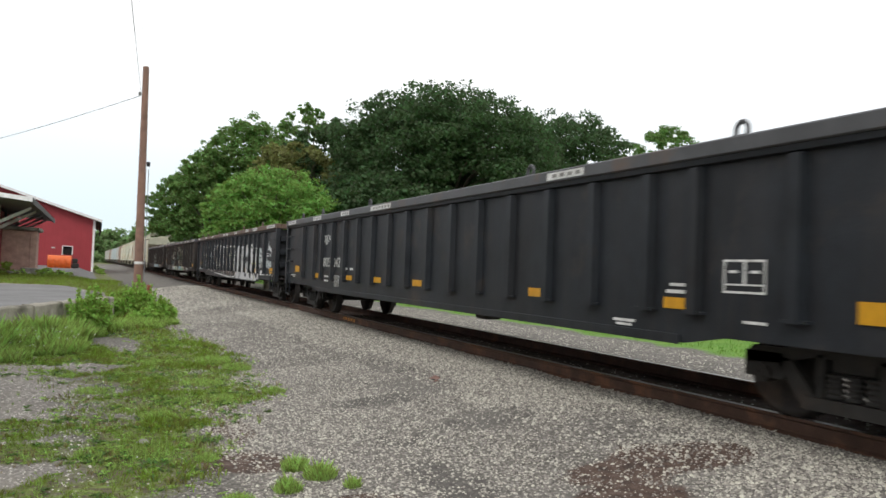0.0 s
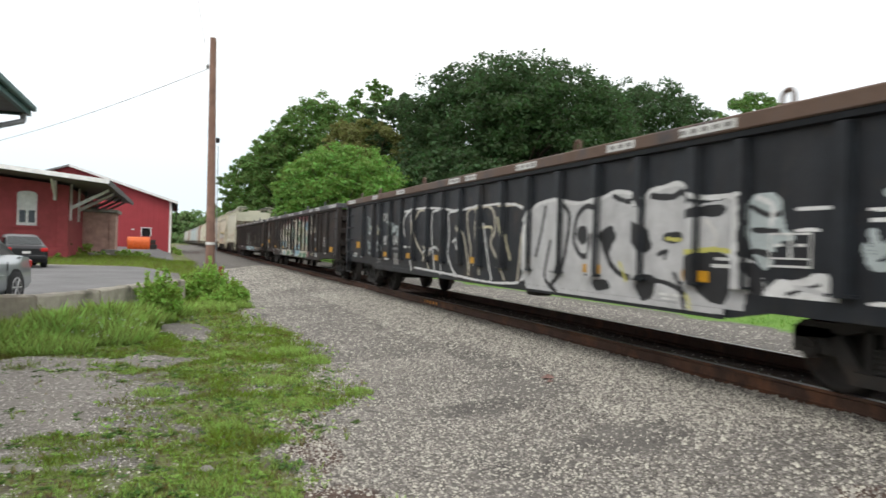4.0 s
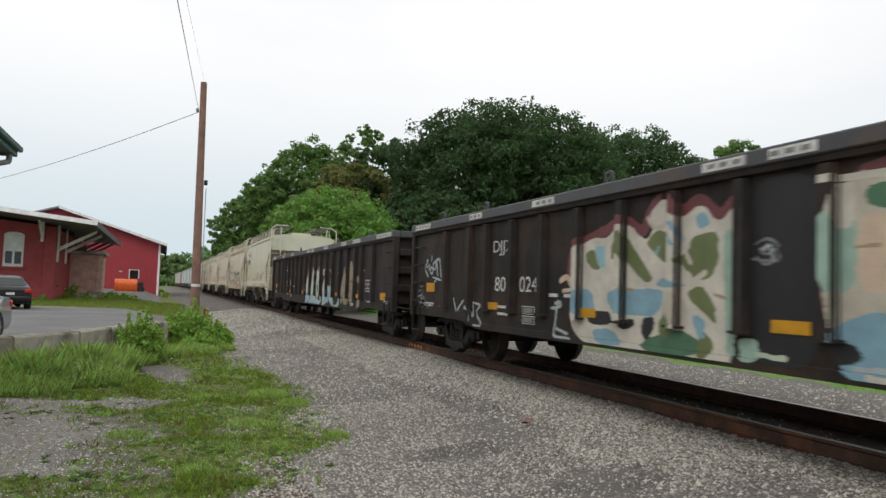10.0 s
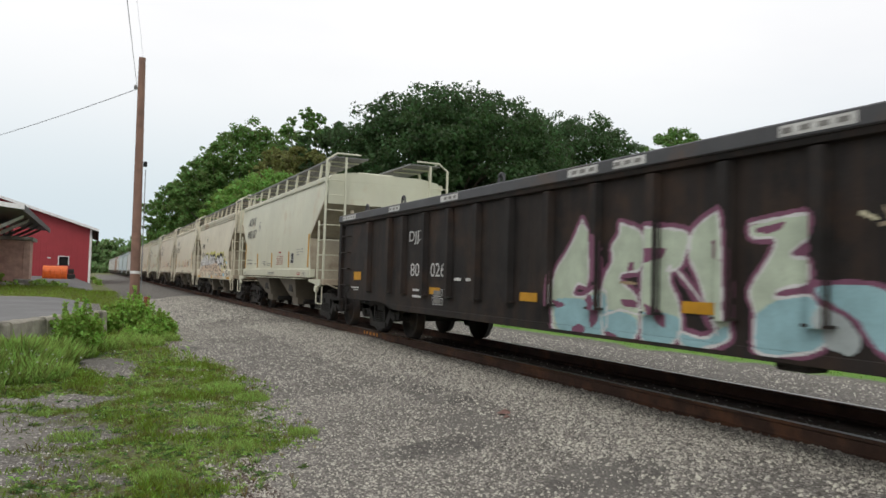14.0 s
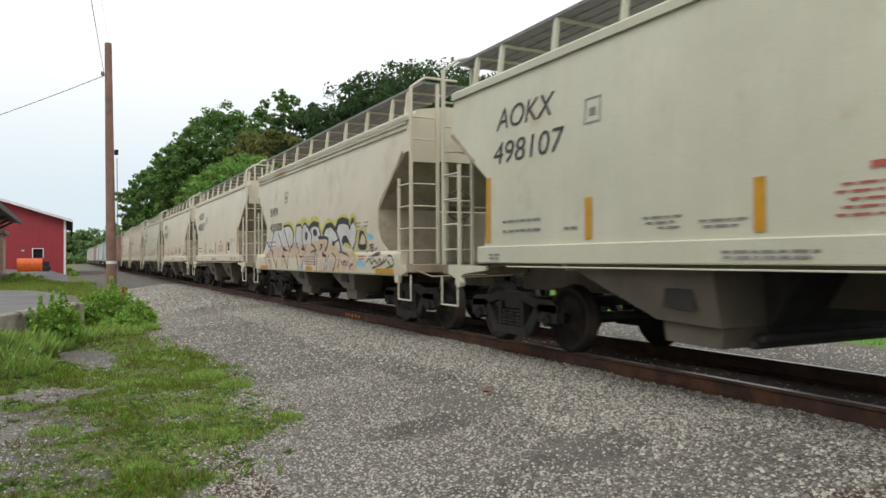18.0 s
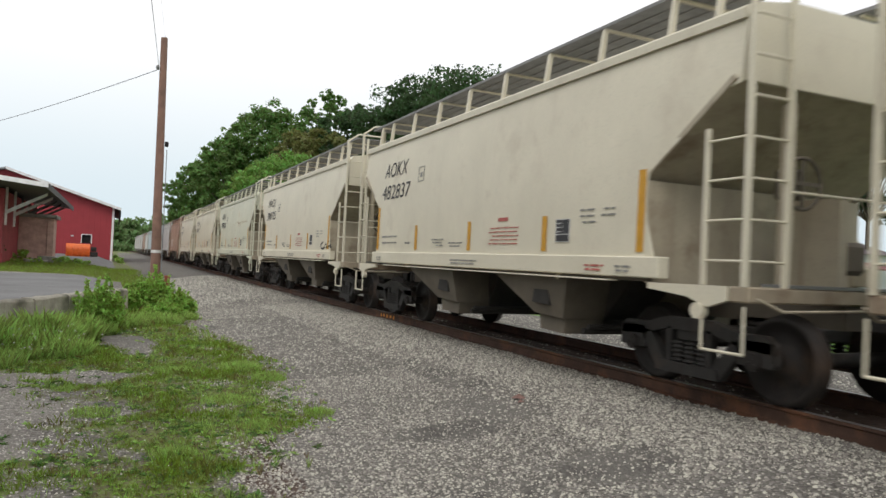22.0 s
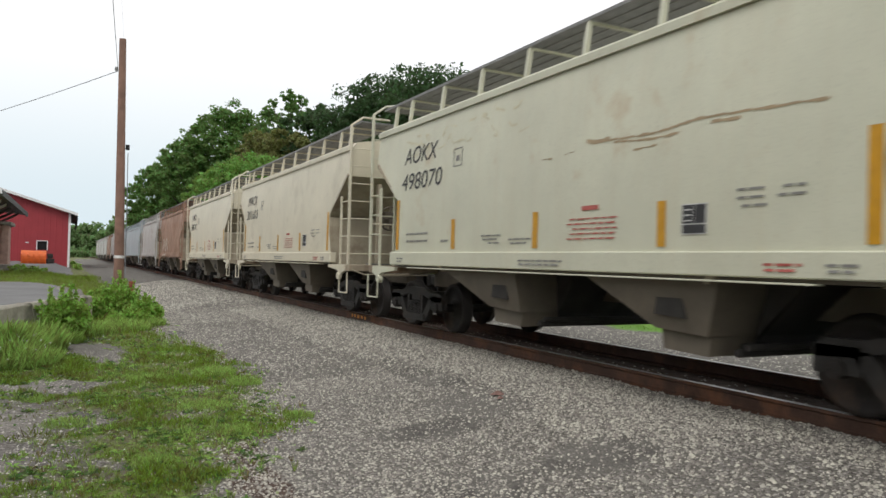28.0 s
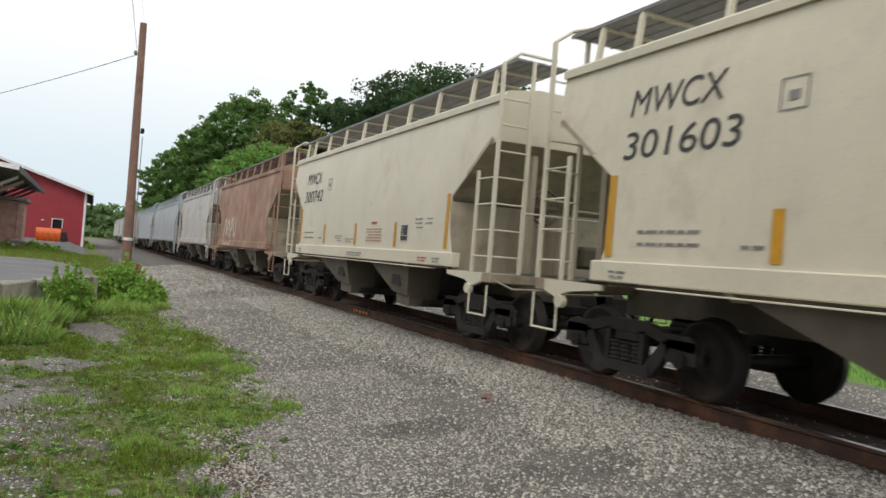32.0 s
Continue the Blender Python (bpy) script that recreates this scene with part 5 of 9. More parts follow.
def sideframe_solid(sx):
    """Cast side frame: an arched top, a dropped middle with the spring nest, two windows and pedestal ends."""
    x0, x1 = sx * 1.06, sx * 1.16
    s = Solid()
    hw = 0.84
    top = [(-1.03, 0.60), (-0.95, 0.66), (-0.62, 0.66), (-0.3, 0.74), (0.3, 0.74), (0.62, 0.66), (0.95, 0.66), (1.03, 0.60), (1.03, 0.50), (0.70, 0.52), (0.34, 0.61), (-0.34, 0.61), (-0.70, 0.52), (-1.03, 0.50)]
    s.prism(top, 0, x0, x1)
    s.prism([(-0.44, 0.17), (0.44, 0.17), (0.40, 0.28), (-0.40, 0.28)], 0, x0, x1 + sx * 0.03)
    for k in (-1, 1):
        s.prism([(k * 0.72, 0.55), (k * 0.58, 0.58), (k * 0.30, 0.26), (k * 0.44, 0.18)], 0, x0, x1)
        s.prism([(k * 0.24, 0.26), (k * 0.31, 0.26), (k * 0.31, 0.64), (k * 0.24, 0.64)], 0, x0, x1)
        s.box(x0, x1, k * 0.84 - 0.16, k * 0.84 + 0.16, 0.42, 0.56, 0.02)
    return s


def springs(sx):
    s = Solid()
    rings = [(0.283, 0.05)]
    for k in range(5):
        z = 0.285 + 0.045 * k
        rings += [(z, 0.06), (z + 0.008, 0.078), (z + 0.022, 0.078), (z + 0.03, 0.06)]
    return s.add(*[(r.v, r.f, 0, True) for r in [Solid().lathe(rings, 2, 10).moved(Matrix.Translation((sx * 1.10, 0, 0)))]][0])


FRAME_MESH = {sx: sideframe_solid(sx).mesh("side_frame", M_TRUCK) for sx in (-1, 1)}
SPRING_MESH = {sx: springs(sx).mesh("spring", M_TRUCK) for sx in (-1, 1)}
BOLSTER_MESH = Solid().box(-1.14, 1.14, -0.19, 0.19, 0.50, 0.66, 0.02).box(-0.25, 0.25, -0.25, 0.25, 0.66, 0.78, 0.02).mesh("truck", M_TRUCK)
WHEELSETS = []


def truck(parent, y):
    t = part("truck", BOLSTER_MESH, None, parent, "dark cast-steel four-wheel truck", at=pose(0, y, 0))
    for sx in (-1, 1):
        part("side_frame", FRAME_MESH[sx], None, t)
        for k in (-1, 0, 1):
            part("spring", SPRING_MESH[sx], None, t, at=pose(0, 0.17 * k, 0))
    for k in (-1, 1):
        w = part("wheelset", WHEEL_MESH, None, t, at=pose(0, k * 0.84, 0.415))
        WHEELSETS.append(w)
    return t


def coupler(parent, y, way):
    s = Solid().box(-0.09, 0.09, min(y, y + way * 0.45), max(y, y + way * 0.45), 0.72, 0.9, 0.02)
    s.box(-0.14, 0.16, min(y + way * 0.40, y + way * 0.68), max(y + way * 0.40, y + way * 0.68), 0.68, 0.94, 0.04)
    part("coupler", s, M_UNDER, parent)


GON_L = 19.25
GON_POSTS = [1.96, 3.06] + [3.71 + 0.908 * k for k in range(14)] + [GON_L - 3.06, GON_L - 1.96]


def gondola(front, paint, chord, label):
    """Open-top steel gondola. Its own y runs back from the leading end."""
    t = group_thing("gondola_car", label, "rail car", group="cars of the train")
    L, A, B = GON_L, 0.18, GON_L - 0.12
    for sx in (-1, 1):
        s = Solid().prism([(A + 0.05, 0.72), (2.7, 0.71), (3.2, 0.62), (L - 3.2, 0.62), (L - 2.7, 0.71), (B - 0.05, 0.72), (B - 0.05, 2.36), (A + 0.05, 2.36)], 0, *sorted((sx * 1.50, sx * 1.53)))
        part("side_sheet", s, paint, t)
        part("side_sill", Solid().box(*sorted((sx * 1.531, sx * 1.55)), 3.25, L - 3.25, 0.60, 0.70, 0.006), paint, t)
        part("top_chord", Solid().box(*sorted((sx * 1.46, sx * 1.625)), A, B, 2.365, 2.515, 0.014), chord, t)
        part("chord_lip", Solid().prism([(sx * 1.50, 2.29), (sx * 1.59, 2.31), (sx * 1.60, 2.362), (sx * 1.50, 2.362)], 1, A + 0.02, B - 0.02), paint, t)
        for y in GON_POSTS:
            p = Solid().prism([(y - 0.075, sx * 1.531), (y - 0.055, sx * 1.615), (y + 0.055, sx * 1.615), (y + 0.075, sx * 1.531)], 2, 0.90, 2.288)
            p.v = [(b, a, c) for a, b, c in p.v]
            part("side_post", p, paint, t)
            part("gusset", Solid().box(sx * 1.531, sx * 1.60, y - 0.13, y + 0.13, 0.905, 0.93), paint, t)
    for k in (0, 1):
        y = A if k == 0 else B
        d = 1 if k == 0 else -1
        a, b = sorted((y + d * 0.12, y + d * 0.16))
        e = part("end_sheet", Solid().box(-1.498, 1.498, a, b, 0.9, 2.34), paint, t)
        for z in (1.15, 1.55, 1.95):
            a, b = sorted((y, y + d * 0.118))
            part("end_rib", Solid().box(-1.46, 1.46, a, b, z, z + 0.16, 0.02), paint, e)
        a, b = sorted((y - d * 0.02, y + d * 0.2))
        part("end_cap", Solid().box(-1.455, 1.455, a, b, 2.365, 2.515, 0.012), chord, t)
        for sx in (-1, 1):
            a, b = sorted((y, y + d * 0.14))
            part("corner_post", Solid().box(sx * 1.47 if sx > 0 else -1.6, 1.6 if sx > 0 else -1.47, a, b, 0.7, 2.362, 0.01), paint, t)
            ya, yb = y + d * 0.22, y + d * 0.62
            for z in (1.0, 1.35, 1.7, 2.05):
                part("rung", Solid().bar([(sx * 1.53, ya, z), (sx * 1.61, ya, z), (sx * 1.61, yb, z), (sx * 1.53, yb, z)], 0.012, 5), paint, t)
            part("stirrup_step", Solid().bar([(sx * 1.525, ya, 0.95), (sx * 1.6, ya, 0.85), (sx * 1.6, ya, 0.42), (sx * 1.6, yb, 0.42), (sx * 1.6, yb, 0.85), (sx * 1.525, yb, 0.95)], 0.016, 5), paint, t)
        coupler(t, 0.0 if k == 0 else L, -d)
        part("draft_gear", Solid().box(-0.16, 0.16, *sorted((y + d * 0.1, (0.0 if k == 0 else L) - d * 0.05)), 0.66, 0.92, 0.02), M_UNDER, t)
        part("cut_lever", Solid().bar([(-1.5, y - d * 0.05, 0.82), (-1.3, y - d * 0.12, 0.78), (-0.4, y - d * 0.16, 0.86), (-0.1, y - d * 0.3, 0.94)], 0.014, 6), M_UNDER, t)
        part("air_hose", Solid().bar([(0.35, y - d * 0.1, 0.78), (0.36, y - d * 0.25, 0.58), (0.3, y - d * 0.42, 0.42), (0.22, y - d * 0.6, 0.40)], 0.025, 6), M_RUBBER, t)
    part("floor", Solid().box(-1.498, 1.498, A + 0.17, B - 0.17, 0.86, 0.92), M_UNDER, t)
    part("centre_sill", Solid().box(-0.2, 0.2, 0.1, L - 0.1, 0.62, 0.858), M_UNDER, t)
    for y in np.arange(3.4, L - 3, 1.8):
        part("cross_bearer", Solid().box(-1.48, 1.48, y, y + 0.12, 0.66, 0.855), M_UNDER, t)
    part("brake_cylinder", Solid().rod((-0.6, L * 0.58, 0.70), (-0.6, L * 0.58 + 0.6, 0.70), 0.13, 12), M_UNDER, t)
    part("air_reservoir", Solid().rod((-0.6, L * 0.66, 0.70), (-0.6, L * 0.66 + 0.8, 0.70), 0.13, 12), M_UNDER, t)
    part("brake_valve", Solid().box(-1.2, -0.9, L * 0.40, L * 0.40 + 0.35, 0.50, 0.70, 0.03), M_UNDER, t)
    part("brake_rod", Solid().rod((-0.9, L * 0.2, 0.56), (-0.9, L * 0.58, 0.56), 0.014, 6), M_UNDER, t)
    for y in (2.55, 6.0, 12.15, 15.6, 17.5):
        for sx in (-1, 1):
            loop = [(sx * 1.55, y + 0.065 * math.cos(a), 2.575 + 0.075 * math.sin(a)) for a in np.linspace(0, math.pi, 9)]
            lug = Solid().bar([(sx * 1.55, y + 0.065, 2.51), *loop, (sx * 1.55, y - 0.065, 2.51)], 0.022, 8)
            part("lifting_lug", lug.box(sx * 1.55 - 0.03, sx * 1.55 + 0.03, y - 0.1, y + 0.1, 2.512, 2.53, 0.004), chord, t)
    for y in (1.75, L - 1.6):
        truck(t, y)
    return t


def hopper_profile():
    return [(1.60 - 0.095 * ((z - 1.33) / 2.14) ** 2.6, z) for z in np.linspace(1.33, 3.47, 24)]


def grating(sx, L):
    """Open walkway: edge bars and many cross bars."""
    s = Solid()
    for x in (0.56, 0.76, 0.96, 1.16, 1.362):
        s.box(*sorted((sx * x, sx * (x + 0.018))), 0.05, L - 0.05, 4.03, 4.07)
    for y in np.arange(0.06, L - 0.06, 0.075):
        s.box(*sorted((sx * 0.57, sx * 1.362)), y, y + 0.04, 4.035, 4.065)
    return s


def hopper(paint, label, L=11.05, ribbed=False):
    """Two-bay covered hopper. Its own y runs back from the leading end."""
    t = group_thing("hopper_car", label, "rail car", group="cars of the train")
    prof = hopper_profile()

    def edge_y(z):
        """How far the side sheet reaches towards the end at a height."""
        if ribbed:
            return float(np.interp(z, [1.33, 1.5, 1.7, 2.0, 2.15, 2.3, 2.45, 2.7, 2.9, 2.94, 2.96], [1.0, 1.32, 1.46, 1.48, 1.42, 1.28, 1.08, 0.68, 0.42, 0.38, 0.2]))
        return float(np.interp(z, [1.33, 1.7, 2.0, 2.2, 2.31, 2.45, 2.65, 2.87, 2.9], [1.2, 1.33, 1.36, 1.32, 1.17, 0.97, 0.69, 0.37, 0.2]))
    zs = sorted({1.33, 1.5, 1.7, 2.0, 2.15, 2.2, 2.31, 2.45, 2.65, 2.87, 2.9, 2.94, 2.96, *np.linspace(1.33, 3.47, 24)})
    xs = [float(np.interp(z, [p[1] for p in prof], [p[0] for p in prof])) for z in zs]
    for sx in (-1, 1):
        s = Solid()
        n = len(zs)
        outer = [p for x, z in zip(xs, zs) for p in ((sx * x, edge_y(z), z), (sx * x, L - edge_y(z), z))]
        inner = [(x - sx * 0.02, y, z) for x, y, z in outer]
        strip = [(2 * k, 2 * k + 1, 2 * k + 3, 2 * k + 2) for k in range(n - 1)]
        s.add(outer, strip, 0, True)
        s.add(inner, strip, 0, True)
        for e in (0, 1):
            s.add(outer[e::2] + inner[e::2], [(k, k + 1, n + k + 1, n + k) for k in range(n - 1)])
        part("side_sheet", s, paint, t)
        if ribbed:
            roll = [(1.50, 1.33), (1.60, 1.325), (1.635, 1.27), (1.645, 1.20), (1.645, 0.93), (1.625, 0.90), (1.50, 0.90)]
            part("side_sill", Solid().prism([(sx * x, z) for x, z in roll], 1, 0.4, L - 0.4), paint, t)
        else:
            part("side_sill", Solid().box(*sorted((sx * 1.50, sx * 1.64)), 1.08, L - 1.08, 1.128, 1.345, 0.012), paint, t)
            part("sill_flange", Solid().box(*sorted((sx * 1.52, sx * 1.665)), 1.85, L - 1.85, 1.078, 1.094, 0.004), paint, t, "pale lower flange of the side sill")
            # Dark strip paints in the shadow line between sill and flange.
            part("sill_web", Solid().box(*sorted((sx * 1.52, sx * 1.575)), 1.3, L - 1.3, 1.094, 1.128), M_HOPDIRT_SHADE, t)
        part("eave_rail", Solid().prism([(sx * 1.50, 3.475), (sx * 1.545, 3.475), (sx * 1.55, 3.56), (sx * 1.50, 3.60)], 1, 0.2, L - 0.2), paint, t)
    roof = Solid().prism([(-1.498, 3.50), (1.498, 3.50), (1.40, 3.64), (0.9, 3.72), (-0.9, 3.72), (-1.40, 3.64)], 1, 0.2, L - 0.2)
    part("roof", roof, paint, t)
    for k in (0, 1):
        y, d = (0.0, 1) if k == 0 else (L, -1)

        def yy(a, b):
            return sorted((y + d * a, y + d * b))
        part("end_sheet", Solid().box(-1.50, 1.50, *yy(0.2, 0.24), 2.80 if ribbed else 2.93, 3.498), paint, t)
        sl = Solid()
        deep = 0.34 if ribbed else 0.0
        p0, p1 = (y + d * (0.24 + deep * 0.5), 2.94), (y + d * (2.95 if not ribbed else 2.64), 1.05)
        q0, q1 = (y + d * (0.28 + deep * 0.5), 2.98), (y + d * (2.99 if not ribbed else 2.68), 1.09)
        sl.add([(-1.58, *p0), (1.58, *p0), (1.58, *p1), (-1.58, *p1), (-1.58, *q0), (1.58, *q0), (1.58, *q1), (-1.58, *q1)], [(0, 1, 2, 3), (4, 7, 6, 5), (0, 4, 5, 1), (1, 5, 6, 2), (2, 6, 7, 3), (3, 7, 4, 0)])
        part("slope_sheet", sl, M_HOPEND, t, "grimy sloped end sheet")
        part("bulkhead", Solid().box(-1.575, 1.575, *yy((1.10 + deep) if ribbed else 1.32, (1.13 + deep) if ribbed else 1.35), 1.08, 2.12), M_HOPEND, t, "grimy end bulkhead")
        part("end_sill", Solid().box(-1.6, 1.6, *yy(0.0, 0.22), 0.96, 1.10, 0.015), M_ENDSILL, t, "brown-stained end sill")
        for sx in (-1, 1):
            part("sill_wing", Solid().prism([(y + d * 0.222, 0.97), (y + d * 0.45, 0.90), (y + d * 0.7, 0.98), (y + d * 1.25, 1.03), (y + d * 1.25, 1.088), (y + d * 0.222, 1.098)], 0, *sorted((sx * 1.56, sx * 1.62))), paint, t)
            part("jacking_pad", Solid().rod((sx * 1.57, y + d * 0.55, 0.86), (sx * 1.645, y + d * 0.55, 0.86), 0.075, 14), paint, t)
            lad = Solid()
            ya, yb = y + d * 0.02, y + d * 0.5
            x = sx * 1.62
            lad.box(*sorted((x - sx * 0.045, x)), *sorted((ya, ya + d * 0.05)), 1.10, 3.95)
            lad.box(*sorted((x - sx * 0.04, x)), *sorted((yb, yb + d * 0.042)), 1.10, 2.52)
            for z in np.arange(1.32, 2.5, 0.36):
                lad.rod((x - sx * 0.02, ya, z), (x - sx * 0.02, yb, z), 0.012, 6)
            part("side_ladder", lad, paint, t)
            lad = Solid()
            xb = sx * 1.14
            lad.box(*sorted((xb, xb - sx * 0.045)), *sorted((ya, ya + d * 0.05)), 1.10, 4.05)
            for z in np.arange(1.32, 3.8, 0.36):
                lad.rod((x - sx * 0.02, ya + d * 0.03, z), (xb, ya + d * 0.03, z), 0.012, 6)
            lad.bar([(x - sx * 0.02, ya + d * 0.03, 3.95), (sx * 1.35, ya + d * 0.03, 4.13), (sx * 0.75, ya + d * 0.03, 4.13)], 0.022, 6)
            lad.bar([(sx * 1.35, ya + d * 0.03, 4.13), (sx * 1.33, y + d * 0.6, 4.05)], 0.02, 6)
            part("end_ladder", lad, paint, t)
            st = Solid().bar([(x, ya, 0.93), (x, ya, 0.52), (x, yb, 0.52), (x, yb, 0.9)], 0.015, 6)
            part("stirrup_step", st, paint, t)
        part("crossover_platform", Solid().box(-1.1, 1.1, *yy(0.0, 0.32), 1.102, 1.13), M_GRATE, t)
        coupler(t, y, -d)
    for y in (0.03, L - 0.03):
        part("grab_rail", Solid().rod((-1.1, y, 1.95), (1.1, y, 1.95), 0.014, 6), paint, t)
        d = 1 if y < 1 else -1
        part("bolster_web", Solid().box(-0.06, 0.06, *sorted((y + d * 0.3, y + d * 1.05)), 1.0, 2.0), M_HOPEND, t)
        part("end_post", Solid().box(-0.9, -0.82, *sorted((y + d * 0.2, y + d * 0.3)), 1.13, 2.8), M_HOPEND, t)
        part("end_post", Solid().box(0.82, 0.9, *sorted((y + d * 0.2, y + d * 0.3)), 1.13, 2.8), M_HOPEND, t)
        part("cut_lever", Solid().bar([(-1.55, y - d * 0.08, 1.0), (-1.3, y - d * 0.14, 0.9), (-0.3, y - d * 0.16, 0.92)], 0.014, 6), M_HOPEND, t)
        part("air_hose", Solid().bar([(0.35, y, 0.85), (0.36, y - d * 0.15, 0.6), (0.28, y - d * 0.35, 0.42)], 0.025, 6), M_RUBBER, t)
    part("brake_wheel", Solid().bar([(0.25 * math.cos(a), 0.12, 0.25 * math.sin(a)) for a in np.linspace(0, 2 * math.pi, 19)], 0.02, 6).box(-0.24, 0.24, 0.11, 0.13, -0.02, 0.02).box(-0.02, 0.02, 0.11, 0.13, -0.24, 0.24).moved(Matrix.Translation((-0.55, 0.25, 2.1))).box(-0.68, -0.42, 0.42, 0.6, 1.95, 2.25, 0.03), M_HOPDIRT_SHADE, t)
    part("air_reservoir", Solid().rod((-0.55, L - 0.7, 1.28), (0.3, L - 0.7, 1.28), 0.13, 14), M_HOPEND, t)
    part("brake_valve", Solid().box(0.35, 0.75, 0.6, 0.95, 1.25, 1.6, 0.05), M_HOPDIRT_SHADE, t)
    part("centre_sill", Solid().box(-0.25, 0.25, 0.1, L - 0.1, 0.72, 1.05), M_HOPDIRT_SHADE, t)
    k = L / 10.9
    for top0, top1, bot0, bot1 in ((7.95, 6.0, 6.75, 6.0), (4.6, 2.78, 3.62, 2.97)):
        top0, top1, bot0, bot1 = top0 * k, top1 * k, bot0 * k, bot1 * k
        s = Solid()
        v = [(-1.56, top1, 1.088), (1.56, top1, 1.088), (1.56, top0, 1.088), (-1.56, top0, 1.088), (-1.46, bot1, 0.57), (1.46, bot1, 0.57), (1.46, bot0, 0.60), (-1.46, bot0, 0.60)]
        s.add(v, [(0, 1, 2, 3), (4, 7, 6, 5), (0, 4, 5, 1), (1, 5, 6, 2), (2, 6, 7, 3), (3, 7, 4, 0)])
        ch = part("discharge_chute", s, M_HOPDIRT_SHADE, t, "grime-stained discharge chute, darkened for the shade under the car")
        part("outlet_box", Solid().prism([(bot1 + 0.02, 0.57), (bot0 - 0.03, 0.59), (bot0 - 0.06, 0.40), (bot1 + 0.05, 0.38)], 0, -1.40, 1.40), M_HOPDIRT_SHADE, ch)
        for sx in (-1, 1):
            part("access_plate", Solid().prism([(bot1 + 0.22, 0.72), (bot1 + 0.62, 0.74), (bot1 + 0.58, 0.92), (bot1 + 0.26, 0.94)], 0, *sorted((sx * 1.49, sx * 1.525))), M_UNDER, ch, "greasy access plate")
        part("outlet_gate", Solid().box(-1.0, 1.0, bot1 - 0.25, bot1 + 0.1, 0.42, 0.50, 0.02), M_UNDER, ch)
        part("gate_shaft", Solid().rod((-1.3, bot1 - 0.2, 0.44), (1.3, bot1 - 0.2, 0.44), 0.04, 8), M_UNDER, ch)
        part("gate_shaft", Solid().rod((-1.3, bot1 - 0.3, 0.50), (1.3, bot1 - 0.3, 0.50), 0.03, 8), M_UNDER, ch)
        # Front slope lying in shadow; the shade is put into its near-black material.
        part("chute_slope", Solid().prism([(top1, 1.08), (bot1 - 0.05, 0.5), (bot1 - 0.05, 0.55), (top1 - 0.4, 1.08)], 0, -0.9, 0.9), M_UNDER, ch)
    for sx in (-1, 1):
        part("running_board", grating(sx, L), M_GRATE, t, "open steel grating walkway")
        n = round((L - 2.6) / 1.25)
        for y in [0.65] + [1.3 + k * (L - 2.6) / n for k in range(n + 1)] + [L - 0.65]:
            part("board_bracket", Solid().prism([(sx * 1.44, 3.58), (sx * 1.38, 3.60), (sx * 1.33, 4.0), (sx * 1.38, 4.0)], 1, y - 0.03, y + 0.03).box(*sorted((sx * 0.6, sx * 1.375)), y - 0.02, y + 0.02, 4.0, 4.028), paint, t)
        if ribbed:
            for z in (3.31, 3.40, 3.49):
                part("side_rib", Solid().prism([(sx * 1.50, z), (sx * 1.555, z + 0.02), (sx * 1.555, z + 0.055), (sx * 1.50, z + 0.08)], 1, 0.35, L - 0.35), M_RUSTY, t, "rust-stained horizontal rib")
    for k in range(4):
        y = L * (0.14 + 0.24 * k)
        part("roof_hatch", Solid().box(-0.5, 0.5, y - 0.6, y + 0.6, 3.722, 3.86, 0.03), paint, t)
    for y in (1.15, L - 1.15):
        truck(t, y)
    return t


CARS = []


def join_train(thing, lead):
    """lead: how far up the line the leading end is at the start."""
    thing.matrix_basis = along(lead)
    CARS.append((thing, lead))
    return thing


BLK = "black open-top steel gondola car with ribbed sides"
g1 = join_train(gondola(0, M_BLACK, M_CHORD, BLK), 3.48)
g2 = join_train(gondola(0, M_BLACK, M_CHORD_RUST, "black gondola car sprayed with silver-white graffiti"), 23.78)
g3 = join_train(gondola(0, M_BROWNBLACK, M_CHORD, "rusty black gondola car with bright coloured graffiti"), 44.03)
g4 = join_train(gondola(0, M_BROWNBLACK, M_CHORD, "rusty brown-black gondola car with pale teal graffiti"), 64.23)
PALE = "pale grey two-bay covered hopper car"
HOPPERS = [
    (84.5, M_HOP2, "pale grey-green two-bay covered hopper car", 11.05), (96.60, M_HOP, "pale grey covered hopper car with graffiti along its sill", 11.05), (108.71, M_HOPW, PALE, 10.85), (120.65, M_HOPW, PALE, 11.2),
    (132.97, M_HOP2, "pale grey-green covered hopper car with rust scuffs", 11.1), (145.20, M_HOP, PALE, 11.2), (157.50, M_HOPW, "cream-white two-bay covered hopper car", 11.05), (169.88, M_HOPBROWN, "rust-streaked tan covered hopper car", 11.1),
    (182.38, M_HOPGREY, "weathered off-white covered hopper car", 12.2), (195.98, M_HOPBLUE, "light blue-grey long covered hopper car", 17.8), (215.18, M_HOPBLUE, "light blue-grey long covered hopper car", 17.8), (234.38, M_HOPGREY, "weathered off-white covered hopper car", 11.1),
    (246.68, M_HOPBROWN, "rust-streaked tan covered hopper car", 11.1), (258.98, M_HOPGREY, "weathered off-white covered hopper car", 11.1), (271.28, M_HOPGREY, "weathered off-white covered hopper car", 11.1), (283.58, M_HOPGREY, "weathered off-white covered hopper car", 11.1), (295.88, M_HOPGREY, "weathered off-white covered hopper car", 11.1)]
HOPS = []
for lead, paint, label, length in HOPPERS:
    HOPS.append(join_train(hopper(paint, label, length, "sill" in label), lead))


